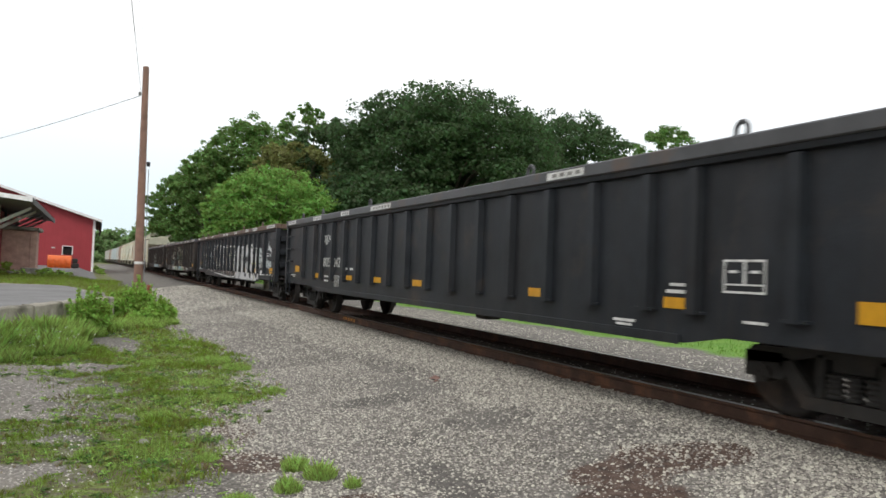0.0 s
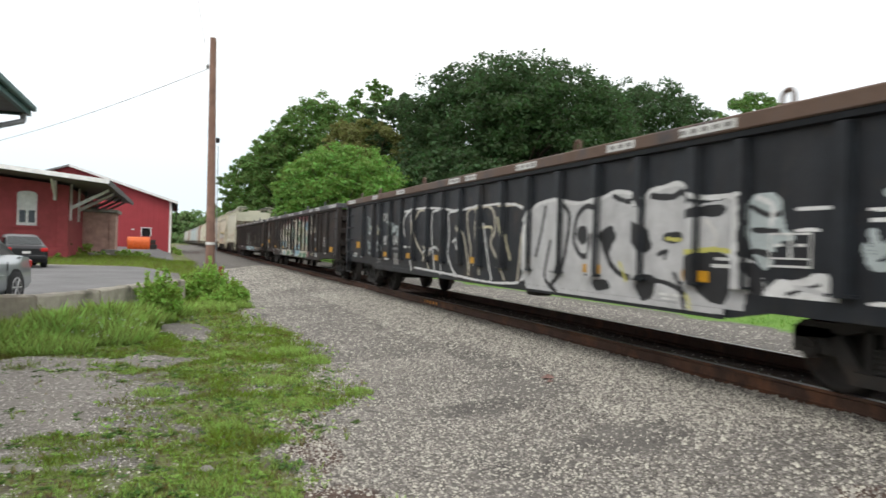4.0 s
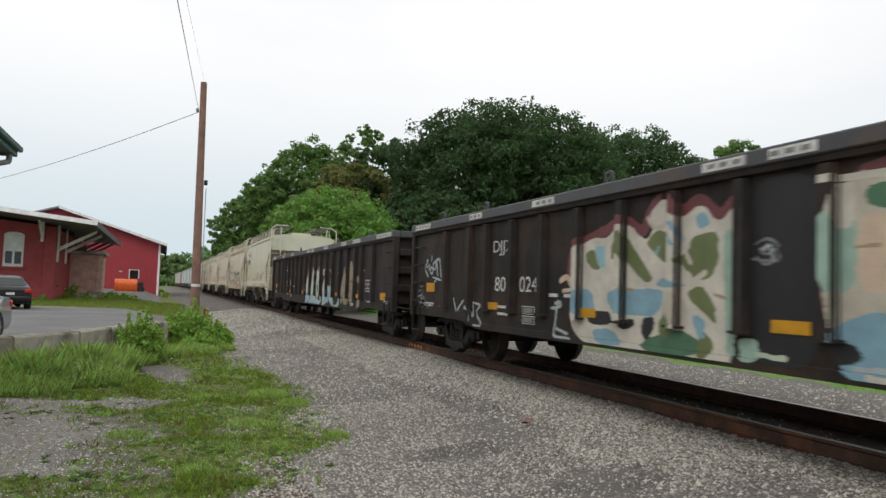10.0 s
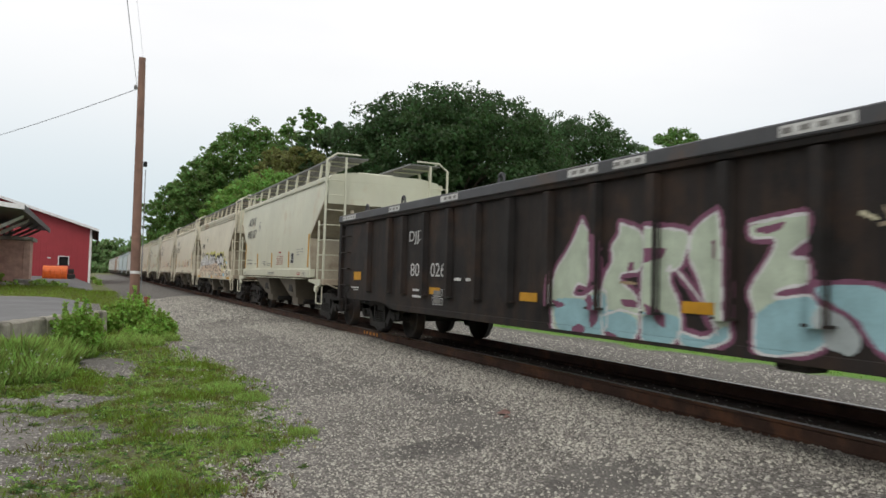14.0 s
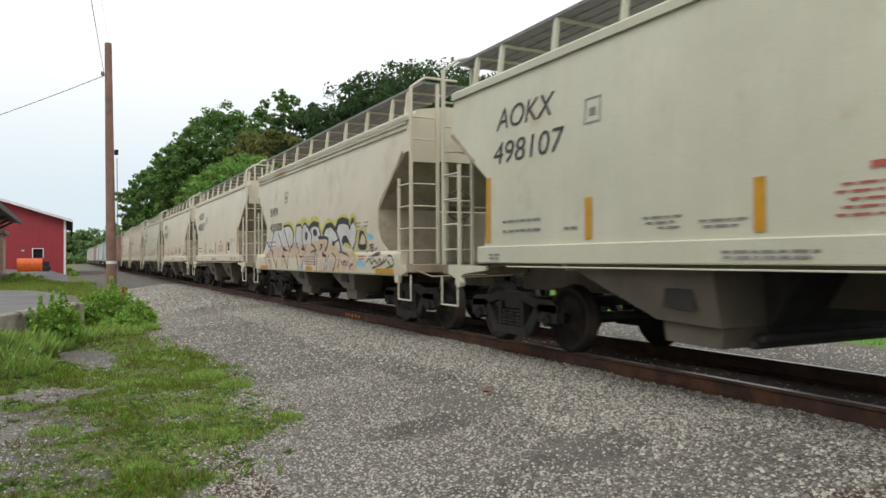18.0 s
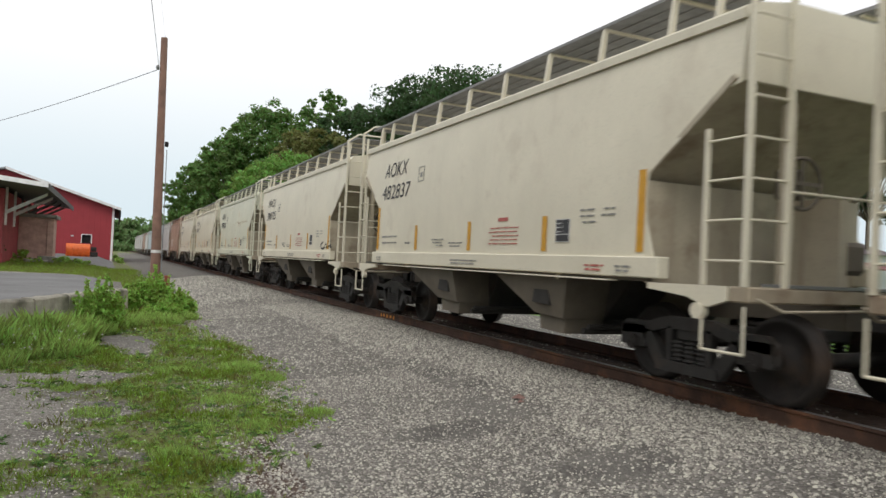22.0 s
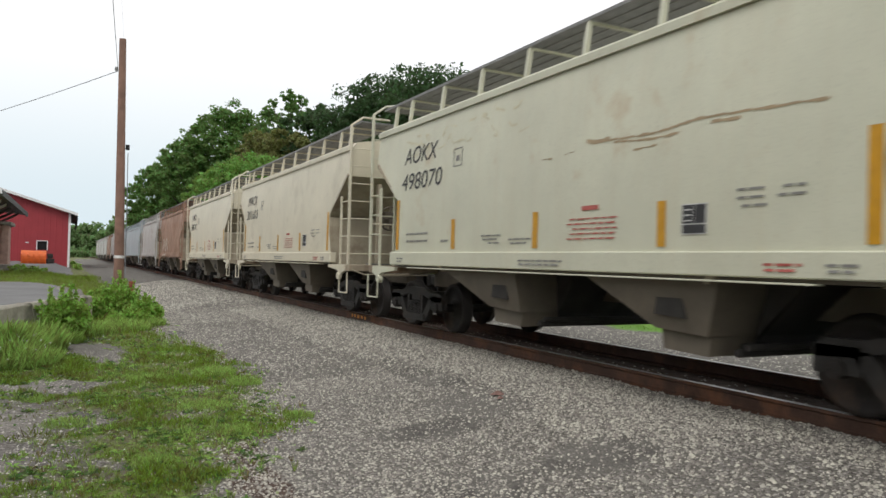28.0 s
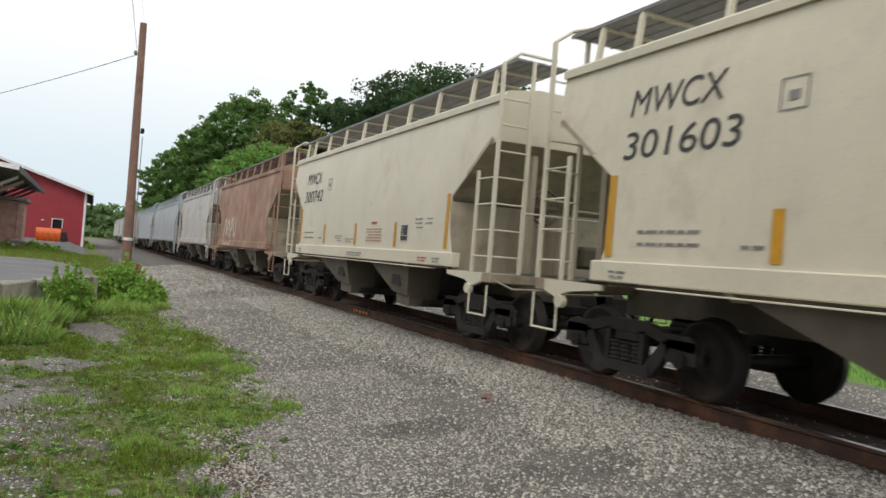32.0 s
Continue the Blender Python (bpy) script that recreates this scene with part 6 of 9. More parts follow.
# ---------------------------------------------------------------- markings and spray paint
SPRAY = {"silver": (0.50, 0.50, 0.50), "steel": (0.60, 0.59, 0.57), "white": (0.66, 0.66, 0.65), "frost": (0.40, 0.45, 0.45), "ink": (0.017, 0.017, 0.019), "acid": (0.55, 0.52, 0.13), "cream": (0.50, 0.46, 0.37), "ivory": (0.60, 0.56, 0.48),
         "maroon": (0.16, 0.045, 0.05), "green": (0.075, 0.17, 0.10), "olive": (0.15, 0.18, 0.07), "blue": (0.22, 0.38, 0.46), "mint": (0.32, 0.46, 0.38), "mint2": (0.50, 0.58, 0.45), "cyan": (0.30, 0.50, 0.54), "beige": (0.30, 0.245, 0.17),
         "soot": (0.09, 0.075, 0.055), "peach": (0.60, 0.46, 0.34), "sky": (0.22, 0.50, 0.72), "grey": (0.20, 0.20, 0.20), "amber": (0.6, 0.4, 0.06), "mauve": (0.20, 0.075, 0.13), "straw": (0.56, 0.52, 0.36), "umber": (0.36, 0.27, 0.16)}
SPRAY_MAT = {k: mat("spray_" + k, c, 0.6, 0, 0.84, 4.0, 70, 0.03) for k, c in SPRAY.items()}


class Paint:
    """Spray paint on a car's side, in the car's own y and z: areas and strokes, the later over the earlier."""

    def __init__(self):
        self.layers = []

    def area(self, color, pts):
        self.layers.append((color, 0.0, self.rounded(pts, True)))

    def stroke(self, color, width, pts):
        self.layers.append((color, width, self.rounded(pts, False)))

    @staticmethod
    def rounded(pts, closed):
        """The line with its corners cut twice, as a sprayed curve turns."""
        for _ in range(2):
            if len(pts) < 3:
                return pts
            ends = list(zip(pts, pts[1:] + pts[:1])) if closed else list(zip(pts, pts[1:]))
            cut = [q for (ay, az), (by, bz) in ends for q in ((0.8 * ay + 0.2 * by, 0.8 * az + 0.2 * bz), (0.2 * ay + 0.8 * by, 0.2 * az + 0.8 * bz))]
            pts = cut if closed else [pts[0]] + cut[1:-1] + [pts[-1]]
        return pts

    def lay(self, parent, skin, cuts, step=0.016, fine=0.011):
        """skin(y, z): how far out the car's side lies there, or None; cuts: heights at which it breaks."""
        ally = [p[0] for _, w, pts in self.layers for p in pts]
        allz = [p[1] for _, w, pts in self.layers for p in pts]
        ys, zs = np.arange(min(ally) - 0.15, max(ally) + 0.15, step), np.arange(min(allz) - 0.15, max(allz) + 0.15, fine)
        gy, gz = np.meshgrid(ys + step / 2, zs + fine / 2, indexing="ij")
        wob = 0.006 * (np.sin(gy * 23.0 + 3 * np.sin(gz * 17)) + np.sin(gz * 29.0 + 2 * np.sin(gy * 13)))
        cover = np.full(gy.shape, -1)
        names = sorted({c for c, _, _ in self.layers})
        for color, width, pts in self.layers:
            if width == 0:
                inside = np.zeros(gy.shape, bool)
                for (ay, az), (by, bz) in zip(pts, pts[1:] + pts[:1]):
                    hit = ((az > gz) != (bz > gz)) & (gy + wob < (by - ay) * (gz - az) / ((bz - az) or 1e-9) + ay)
                    inside ^= hit
            else:
                inside = np.zeros(gy.shape, bool)
                for (ay, az), (by, bz) in zip(pts, pts[1:]):
                    dy, dz = by - ay, bz - az
                    k = np.clip(((gy - ay) * dy + (gz - az) * dz) / (dy * dy + dz * dz + 1e-9), 0, 1)
                    inside |= np.hypot(gy - ay - k * dy, gz - az - k * dz) < width / 2 + wob * 0.35
            cover[inside] = names.index(color)
        s = Solid()
        for i, y in enumerate(ys):
            col = cover[i]
            j = 0
            while j < len(zs):
                c = col[j]
                e = j
                while e < len(zs) and col[e] == c:
                    e += 1
                if c >= 0:
                    stops = [zs[j], *[k for k in cuts if zs[j] < k < zs[e - 1] + fine], zs[e - 1] + fine]
                    for a, b in zip(stops, stops[1:]):
                        xa, xb = skin(y + step / 2, a + 0.001), skin(y + step / 2, b - 0.001)
                        if xa and xb:
                            s.add([(-xa, y, a), (-xa, y + step, a), (-xb, y + step, b), (-xb, y, b)], [(0, 1, 2, 3)], int(c))
                j = e
        ob = part("graffiti", s, [SPRAY_MAT[n] for n in names], parent, "spray-painted graffiti letters")
        ob["kind"] = "stuff"
        return ob


def gondola_skin(y, z):
    if z < 0.64 or z > 2.32 or y < 0.16 or y > GON_L - 0.16:
        return None
    if z < 0.70:
        return 1.553 if 3.25 < y < GON_L - 3.25 else None
    if z < 0.86 and not 3.0 < y < GON_L - 3.0:
        return None
    d = min(abs(y - p) for p in GON_POSTS)
    if z > 0.9 and d < 0.075:
        return 1.618 if d < 0.056 else 1.585 if d < 0.066 else 1.56
    return 1.534


def hopper_skin(y, z):
    if 0.92 <= z <= 1.345:
        return 1.648 if z < 1.2 else 1.643
    if z < 0.92 or z > 3.45:
        return None
    return 1.60 - 0.095 * max(0.0, (z - 1.33) / 2.14) ** 2.6 + 0.004


def plate(parent, name, y0, y1, z0, z1, material, skin, label="", lift=0.002):
    """A thin painted panel on the car's side."""
    x0, x1 = skin((y0 + y1) / 2, z0), skin((y0 + y1) / 2, z1)
    d = 0.003
    s = Solid().add([(-x0 - lift, y0, z0), (-x0 - lift, y1, z0), (-x1 - lift, y1, z1), (-x1 - lift, y0, z1), (-x0 - lift - d, y0, z0), (-x0 - lift - d, y1, z0), (-x1 - lift - d, y1, z1), (-x1 - lift - d, y0, z1)],
                    [(0, 1, 2, 3), (7, 6, 5, 4), (0, 4, 5, 1), (1, 5, 6, 2), (2, 6, 7, 3), (3, 7, 4, 0)])
    return part(name, s, material, parent, label)


LETTERS = {}


def lettering(parent, text, y_mid, z0, width, height, material, skin, lean=0.0):
    """Painted letters, read from beside the track."""
    if text not in LETTERS:
        cu = bpy.data.curves.new("letters", "FONT")
        cu.body, cu.offset, cu.shear = text, 0.0, lean
        ob = bpy.data.objects.new("letters", cu)
        scene.collection.objects.link(ob)
        bpy.context.view_layer.update()
        me = bpy.data.meshes.new_from_object(ob.evaluated_get(bpy.context.evaluated_depsgraph_get()))
        bpy.data.objects.remove(ob)
        LETTERS[text] = me
    me = LETTERS[text].copy()
    co = np.empty(len(me.vertices) * 3)
    me.vertices.foreach_get("co", co)
    co = co.reshape(-1, 3)
    lo, hi = co.min(0), co.max(0)
    u = (co[:, 0] - lo[0]) / (hi[0] - lo[0]) - 0.5
    v = (co[:, 1] - lo[1]) / (hi[1] - lo[1])
    heights = z0 + v * height
    out = np.stack([[-skin(0, z) - 0.004 for z in heights], y_mid - u * width, heights], -1)
    me.vertices.foreach_set("co", out.ravel())
    me.materials.clear()
    me.materials.append(material)
    me.update()
    return part("lettering", me, None, parent, "painted reporting letters")


def mark_gondola(car, second, patches, yellow):
    def flat(y, z):
        return 1.5335
    for k, y in enumerate(yellow):
        if y > 1.7:
            plate(car, "reflector", y - 0.2, y + 0.2, 0.94, 1.05, M_YELLOW, lambda a, b: 1.537, "yellow reflective patch", 0.004)
    plate(car, "reflector", yellow[0] - 0.22, yellow[0] + 0.22, 0.94, 1.11, M_YELLOW, lambda a, b: 1.537, "yellow reflective patch", 0.004)
    rear, low = {g1: (17.95, 1.05), g2: (17.82, 1.12), g3: (18.1, 1.18), g4: (18.0, 1.12)}[car]
    plate(car, "reflector", rear - 0.22, rear + 0.22, low, low + 0.17, M_YELLOW, lambda a, b: 1.537, "yellow reflective patch", 0.004)
    aft = 0.22 if car is g1 else 0.0  # its stencils stand further back
    lettering(car, "DJJX", 14.97 + aft, 1.77, 0.68, 0.235, M_WHITE, flat)
    lettering(car, "805", 14.94 + aft, 1.225, 0.55, 0.22, M_WHITE, flat)
    lettering(car, second, 14.12 + aft, 1.225, 0.54, 0.22, M_WHITE, flat)
    for y0, y1, z0, z1 in ((14.75, 15.1, 0.97, 1.01), (14.75, 15.1, 0.865, 0.905), (13.3, 13.52, 1.17, 1.215), (12.9, 13.14, 1.17, 1.215), (3.9, 4.25, 0.76, 0.79), (3.95, 4.2, 0.72, 0.745), (2.25, 2.5, 0.86, 0.885), (0.75, 1.05, 0.90, 0.925), (0.78, 1.0, 0.86, 0.88), (3.05, 3.45, 1.09, 1.125), (3.1, 3.4, 1.16, 1.19), (17.9, 18.4, 0.95, 0.975), (17.95, 18.2, 0.91, 0.93)):
        far = aft if y0 > 9 else 0.0
        plate(car, "stencil_line", y0 + far, y1 + far, z0, z1, M_WHITE, lambda a, b: 1.535)
    for z in (0.775, 0.91):
        plate(car, "stencil_box", 13.91 + aft, 14.28 + aft, z, z + 0.115, M_WHITE, lambda a, b: 1.535)
        plate(car, "stencil_box", 13.925 + aft, 14.265 + aft, z + 0.01, z + 0.105, M_INK, lambda a, b: 1.5385)
        plate(car, "stencil_line", 13.96 + aft, 14.23 + aft, z + 0.022, z + 0.092, M_GREYINK, lambda a, b: 1.542)
    for y0, y1, z0, z1 in ((2.27, 2.73, 1.40, 1.42), (2.27, 2.73, 1.12, 1.14), (2.27, 2.73, 1.19, 1.205), (2.71, 2.73, 1.14, 1.40), (2.27, 2.29, 1.14, 1.40), (2.48, 2.51, 1.205, 1.40)):
        plate(car, "stencil_frame", y0, y1, z0, z1, M_WHITE, lambda a, b: 1.535)
    for y0 in (2.33, 2.57):
        plate(car, "stencil_line", y0, y0 + 0.1, 1.30, 1.325, M_WHITE, lambda a, b: 1.535)
    if car is g3:
        plate(car, "repaint_patch", 0.36, 0.84, 0.96, 2.24, M_BLACK, lambda a, b: 1.531, "darker repainted panel")
    for y0, y1 in patches:
        plate(car, "chord_patch", y0, y1, 2.395, 2.485, M_WHITE, lambda a, b: 1.624, "white painted patch on the top chord")
        for k in range(int((y1 - y0) / 0.16)):
            plate(car, "stencil_line", y0 + 0.06 + 0.16 * k, y0 + 0.15 + 0.16 * k, 2.42, 2.462, M_GREYINK, lambda a, b: 1.629)


PATCH = ((18.0, 18.85), (15.5, 16.2), (13.3, 13.9), (10.8, 11.9), (4.75, 5.5))
MORE = ((0.36, 1.53), (3.07, 3.87), (4.65, 5.2), (7.0, 7.66), (9.21, 9.7), (9.96, 10.51), (13.3, 13.9), (15.6, 16.1), (18.0, 18.85))
for car, second, patches, yellow in ((g1, "042", PATCH, (1.22, 3.28, 5.77, 9.6, 11.58, 13.37, 15.98)), (g2, "043", MORE, (1.0, 3.68, 5.6, 9.36, 11.25, 13.1, 14.99)), (g3, "024", MORE, (1.39, 4.08, 6.76, 9.54, 12.6, 15.3)), (g4, "026", MORE, (1.12, 3.6, 5.9, 8.57, 11.42, 14.2))):
    mark_gondola(car, second, patches, yellow)


def words(car, y0, y1, z, tall, material):
    """A line of small lettering too fine to read: one bar to a word."""
    y, k = y1, 0
    while y > y0 + 0.03:
        w = (0.09, 0.15, 0.06, 0.12)[k % 4]
        plate(car, "stencil_line", max(y0, y - w), y, z, z + tall, material, hopper_skin)
        y, k = y - w - 0.03, k + 1


def mark_hopper(car, length, name, number, ink, high=True, tall=True):
    o = length - 10.9
    sk = hopper_skin
    if high:
        lettering(car, name, 8.81 + o, 2.83, 1.24, 0.28, ink, sk, 0.15)
        lettering(car, number, 8.72 + o, 2.39, 1.5, 0.28, ink, sk, 0.1)
    else:
        lettering(car, name, 8.64 + o, 2.34, 0.84, 0.22, ink, sk)
        lettering(car, number, 8.42 + o, 1.93, 1.2, 0.2, ink, sk)
    for y0, y1, z0, z1 in ((7.36, 7.62, 2.62, 2.632), (7.36, 7.62, 2.88, 2.892), (7.36, 7.374, 2.632, 2.88), (7.606, 7.62, 2.632, 2.88), (7.44, 7.54, 2.7, 2.78)):
        plate(car, "stencil_frame", y0 + o, y1 + o, z0, z1, M_GREYINK, sk)
    for y0, y1, z0, z1 in ((8.45, 9.3, 1.62, 1.67), (8.45, 9.3, 1.5, 1.55), (7.8, 8.03, 1.46, 1.57), (6.3, 6.8, 1.56, 1.58), (6.35, 6.75, 1.51, 1.53), (6.3, 6.6, 1.46, 1.48), (5.6, 6.1, 1.5, 1.52), (5.65, 6.05, 1.45, 1.47), (1.85, 2.05, 1.86, 1.88), (2.2, 2.5, 1.86, 1.88), (1.85, 2.1, 1.79, 1.81), (2.2, 2.5, 1.79, 1.81), (2.2, 2.45, 1.72, 1.74)):
        words(car, y0 + o * 0.5, y1 + o * 0.5, (z0 + z1) / 2 - 0.012, min(0.03, z1 - z0), M_GREYINK)
    if tall:
        for y, top in ((9.58 + o, 2.24), (7.53 + o, 1.83), (5.4 + o, 1.83), (3.28 + o, 1.83), (1.41, 2.24)):
            plate(car, "reflector", y - 0.055, y + 0.055, 1.39, top, M_YELLOW, sk, "yellow reflective strip", 0.003)
        plate(car, "stencil_line", 4.22 + o, 4.50 + o, 1.80, 1.85, M_REDINK, sk, "red warning lettering")
        for k in range(5):
            words(car, 3.92 + o + 0.03 * (k % 2), 4.76 + o - 0.05 * (k % 3), 1.48 + 0.055 * k, 0.016, M_REDINK)
        plate(car, "data_panel", 2.72 + o, 3.02 + o, 1.50, 1.78, M_WHITE, sk, "white-edged black data panel")
        plate(car, "data_panel", 2.735 + o, 2.865 + o, 1.60, 1.77, M_INK, sk, lift=0.006)
        plate(car, "data_panel", 2.875 + o, 3.005 + o, 1.60, 1.77, M_INK, sk, lift=0.006)
        plate(car, "data_panel", 2.735 + o, 3.005 + o, 1.51, 1.588, M_INK, sk, lift=0.006)
        for k in range(3):
            plate(car, "stencil_line", 2.9 + o, 2.98 + o, 1.62 + 0.05 * k, 1.632 + 0.05 * k, M_WHITE, sk, lift=0.010)
    for y0, y1, m in ((length - 1.65, length - 1.4, M_GREYINK), (5.0, 5.9, M_GREYINK), (1.5, 1.75, M_GREYINK), (1.95, 2.3, M_REDINK)):
        words(car, y0, y1, 1.225, 0.022, m)
        words(car, y0 + 0.03, y1 - 0.02, 1.18, 0.022, m)


TAGS = [("AOKX", "498107", M_INK), ("SHPX", "435008", M_INK), ("AOKX", "482837", M_INK), ("MWCX", "300705", M_INK), ("AOKX", "498070", M_INK), ("MWCX", "301603", M_INK), ("MWCX", "300742", M_INK)]
for car, (lead, paint, label, length), (name, number, ink) in zip(HOPS, HOPPERS, TAGS):
    mark_hopper(car, length, name, number, ink, name != "SHPX", name != "SHPX")


def paint_g2(p):
    p.area("silver", [(7.52, 0.58), (7.37, 1.64), (7.18, 1.87), (6.54, 1.91), (6.07, 1.82), (5.49, 1.82), (5.16, 1.92), (4.76, 1.87), (4.62, 1.69), (4.48, 1.88), (4.27, 1.9), (3.94, 1.93), (3.76, 1.77), (3.65, 1.71), (3.4, 1.74), (3.21, 1.74), (3.04, 1.76), (3.05, 1.42), (3.07, 1.22), (2.87, 1.15), (2.76, 0.96), (2.75, 0.66), (3.67, 0.63), (5.19, 0.59), (6.35, 0.6)])
    p.stroke("white", 0.05, [(7.37, 1.64), (7.18, 1.87), (6.54, 1.92), (6.07, 1.83), (5.49, 1.84), (5.16, 1.94), (4.76, 1.89), (4.62, 1.72), (4.48, 1.9), (4.27, 1.92), (3.94, 1.96), (3.74, 1.79), (3.4, 1.77), (3.04, 1.78)])
    p.stroke("ink", 0.06, [(6.85, 1.82), (6.96, 1.45), (7.11, 1.12)])
    p.stroke("ink", 0.07, [(6.32, 1.81), (6.15, 1.67), (6.34, 0.94), (6.62, 0.74)])
    p.stroke("ink", 0.06, [(6.69, 1.33), (6.88, 0.8), (6.47, 0.65)])
    p.stroke("ink", 0.07, [(5.49, 1.76), (5.77, 1.8), (6.01, 1.67), (6.08, 1.33), (5.87, 1.13), (5.59, 1.18), (5.52, 1.41)])
    p.area("ink", [(5.97, 1.53), (5.75, 1.54), (5.7, 1.35), (5.87, 1.28), (6, 1.39)])
    p.area("ink", [(5.48, 1.44), (5.18, 1.55), (5.08, 1.39), (5.26, 1.18), (5.02, 0.99), (4.74, 0.95), (4.84, 0.87), (5.17, 0.98), (5.37, 1.23)])
    p.stroke("ink", 0.06, [(5.16, 1.88), (4.88, 1.79), (4.6, 1.84), (4.57, 1.75)])
    p.area("ink", [(4.8, 1.63), (4.48, 1.48), (4.39, 1.28), (4.51, 1.19), (4.69, 1.34)])
    p.stroke("ink", 0.07, [(4.42, 1.84), (4.08, 1.8), (3.91, 1.87), (3.75, 1.76)])
    p.area("ink", [(4.2, 1.43), (3.92, 1.45), (3.87, 1.35), (4.06, 1.31), (4.22, 1.35)])
    p.area("ink", [(3.59, 1.7), (3.26, 1.7), (3.31, 1.58), (3.68, 1.59), (3.84, 1.54), (3.77, 1.66)])
    p.area("ink", [(4.71, 0.81), (4.59, 0.98), (4.3, 0.97), (4.36, 0.72), (4.54, 0.66)])
    p.area("ink", [(5.61, 0.86), (5.24, 0.88), (5.18, 0.77), (5.51, 0.71)])
    p.area("ink", [(3.78, 1.2), (3.57, 1.26), (3.25, 1.23), (3.17, 1.06), (3.2, 0.85), (3.29, 0.73), (3.48, 0.75), (3.68, 0.86), (3.8, 1.03)])
    p.stroke("steel", 0.05, [(3.55, 1.55), (3.39, 1.42), (3.43, 1.29)])
    p.stroke("ink", 0.05, [(4.28, 1.2), (4.13, 1.25), (4.18, 1.16)])
    p.area("white", [(3.19, 1.76), (3.03, 1.77), (3.03, 1.17), (3.17, 1.19)])
    p.area("ink", [(3.04, 1.16), (2.87, 1.15), (2.78, 0.99), (2.78, 0.8), (2.9, 0.67), (3.03, 0.7), (2.94, 0.95)])
    p.stroke("acid", 0.05, [(3.77, 1.23), (3.47, 1.27), (3.19, 1.25)])
    p.stroke("acid", 0.04, [(4.15, 1.37), (3.93, 1.36)])
    p.stroke("acid", 0.04, [(5.01, 1.09), (4.87, 0.89)])
    p.stroke("acid", 0.04, [(3.83, 0.81), (3.73, 0.65)])
    p.stroke("ink", 0.05, [(4.34, 0.92), (3.93, 0.87), (3.81, 0.64)])
    p.stroke("ink", 0.05, [(4.01, 1), (3.85, 0.81)])
    p.area("frost", [(2.99, 1.77), (2.71, 1.79), (2.59, 1.69), (2.56, 1.45), (2.46, 1.41), (2.44, 1.35), (2.63, 1.35), (2.69, 1.15), (2.76, 1.07), (2.9, 1.18), (3, 1.42)])
    p.stroke("ink", 0.05, [(2.95, 1.66), (2.75, 1.57), (2.62, 1.59)])
    p.stroke("ink", 0.05, [(2.92, 1.45), (2.63, 1.43)])
    p.stroke("ink", 0.06, [(2.9, 1.26), (2.68, 1.22)])
    p.stroke("white", 0.05, [(2.87, 1.74), (2.68, 1.67), (2.72, 1.49)])
    p.stroke("white", 0.03, [(2.43, 1.62), (2.1, 1.62)])
    p.stroke("white", 0.03, [(2.44, 1.44), (2.21, 1.44)])
    p.area("white", [(2.76, 0.92), (2.63, 1.02), (2.43, 1.01), (2.15, 1.11), (2.03, 1), (1.97, 0.72), (2.18, 0.69), (2.67, 0.68), (2.74, 0.81)])
    p.stroke("silver", 0.05, [(2.62, 0.77), (2.23, 0.77), (2.05, 0.86)])
    p.stroke("ink", 0.03, [(2.52, 0.89), (2.19, 0.99)])
    p.stroke("ink", 0.03, [(2.7, 0.81), (2.41, 0.87)])
    p.stroke("ink", 0.03, [(2.42, 0.72), (2.14, 0.82)])
    p.stroke("silver", 0.04, [(2.43, 0.96), (2.15, 0.92)])
    p.stroke("frost", 0.09, [(1.51, 1.97), (1.52, 1.75)])
    p.stroke("frost", 0.06, [(1.61, 1.71), (1.38, 1.73), (1.07, 1.66)])
    p.stroke("white", 0.06, [(1.45, 1.81), (1.3, 1.68), (1.24, 1.78), (1.17, 1.64), (1.08, 1.75)])
    p.stroke("frost", 0.06, [(1.36, 1.82), (1.17, 1.72)])
    p.stroke("frost", 0.06, [(1.33, 1.57), (1.15, 1.5)])
    p.stroke("white", 0.06, [(1.12, 1.7), (1.1, 1.57)])
    p.stroke("frost", 0.08, [(1.72, 1.41), (1.67, 1.24), (1.55, 1.36), (1.46, 1.2), (1.37, 1.33), (1.31, 1.21), (1.16, 1.34), (1.06, 1.25)])
    p.stroke("frost", 0.08, [(1.78, 1.3), (1.7, 1.14), (1.43, 1.21), (1.05, 1.18)])
    p.stroke("frost", 0.06, [(1.75, 1.19), (1.51, 1.34)])
    p.stroke("frost", 0.05, [(1.47, 1.09), (1.26, 1.13)])
    p.stroke("white", 0.03, [(1.75, 1.59), (1.49, 1.59)])
    p.stroke("white", 0.03, [(1.74, 1.51), (1.39, 1.51)])
    p.stroke("white", 0.03, [(1.73, 0.87), (1.48, 0.89)])
    p.stroke("white", 0.03, [(1.72, 0.83), (1.5, 0.83)])
    p.stroke("frost", 0.03, [(1.33, 0.86), (1.05, 0.9)])
    p.stroke("frost", 0.03, [(1.31, 0.79), (1.05, 0.83)])
    p.stroke("white", 0.05, [(13.49, 1.43), (13.65, 1.81), (13.17, 2.02), (12.79, 1.9), (12.96, 1.46), (13.1, 0.9), (12.89, 0.69)])
    p.stroke("cream", 0.05, [(12.19, 1.05), (12.67, 1.3), (12.8, 1.7), (12.59, 1.97), (12.06, 1.99), (12.13, 1.54), (12.06, 1.22), (11.65, 1.15), (11.97, 0.92), (11.74, 0.73)])
    p.stroke("white", 0.05, [(11.43, 0.72), (11.61, 1.31), (11.69, 1.68), (11.64, 1.94), (11.08, 1.95), (11.11, 1.45), (11.11, 0.96), (11.04, 0.68)])
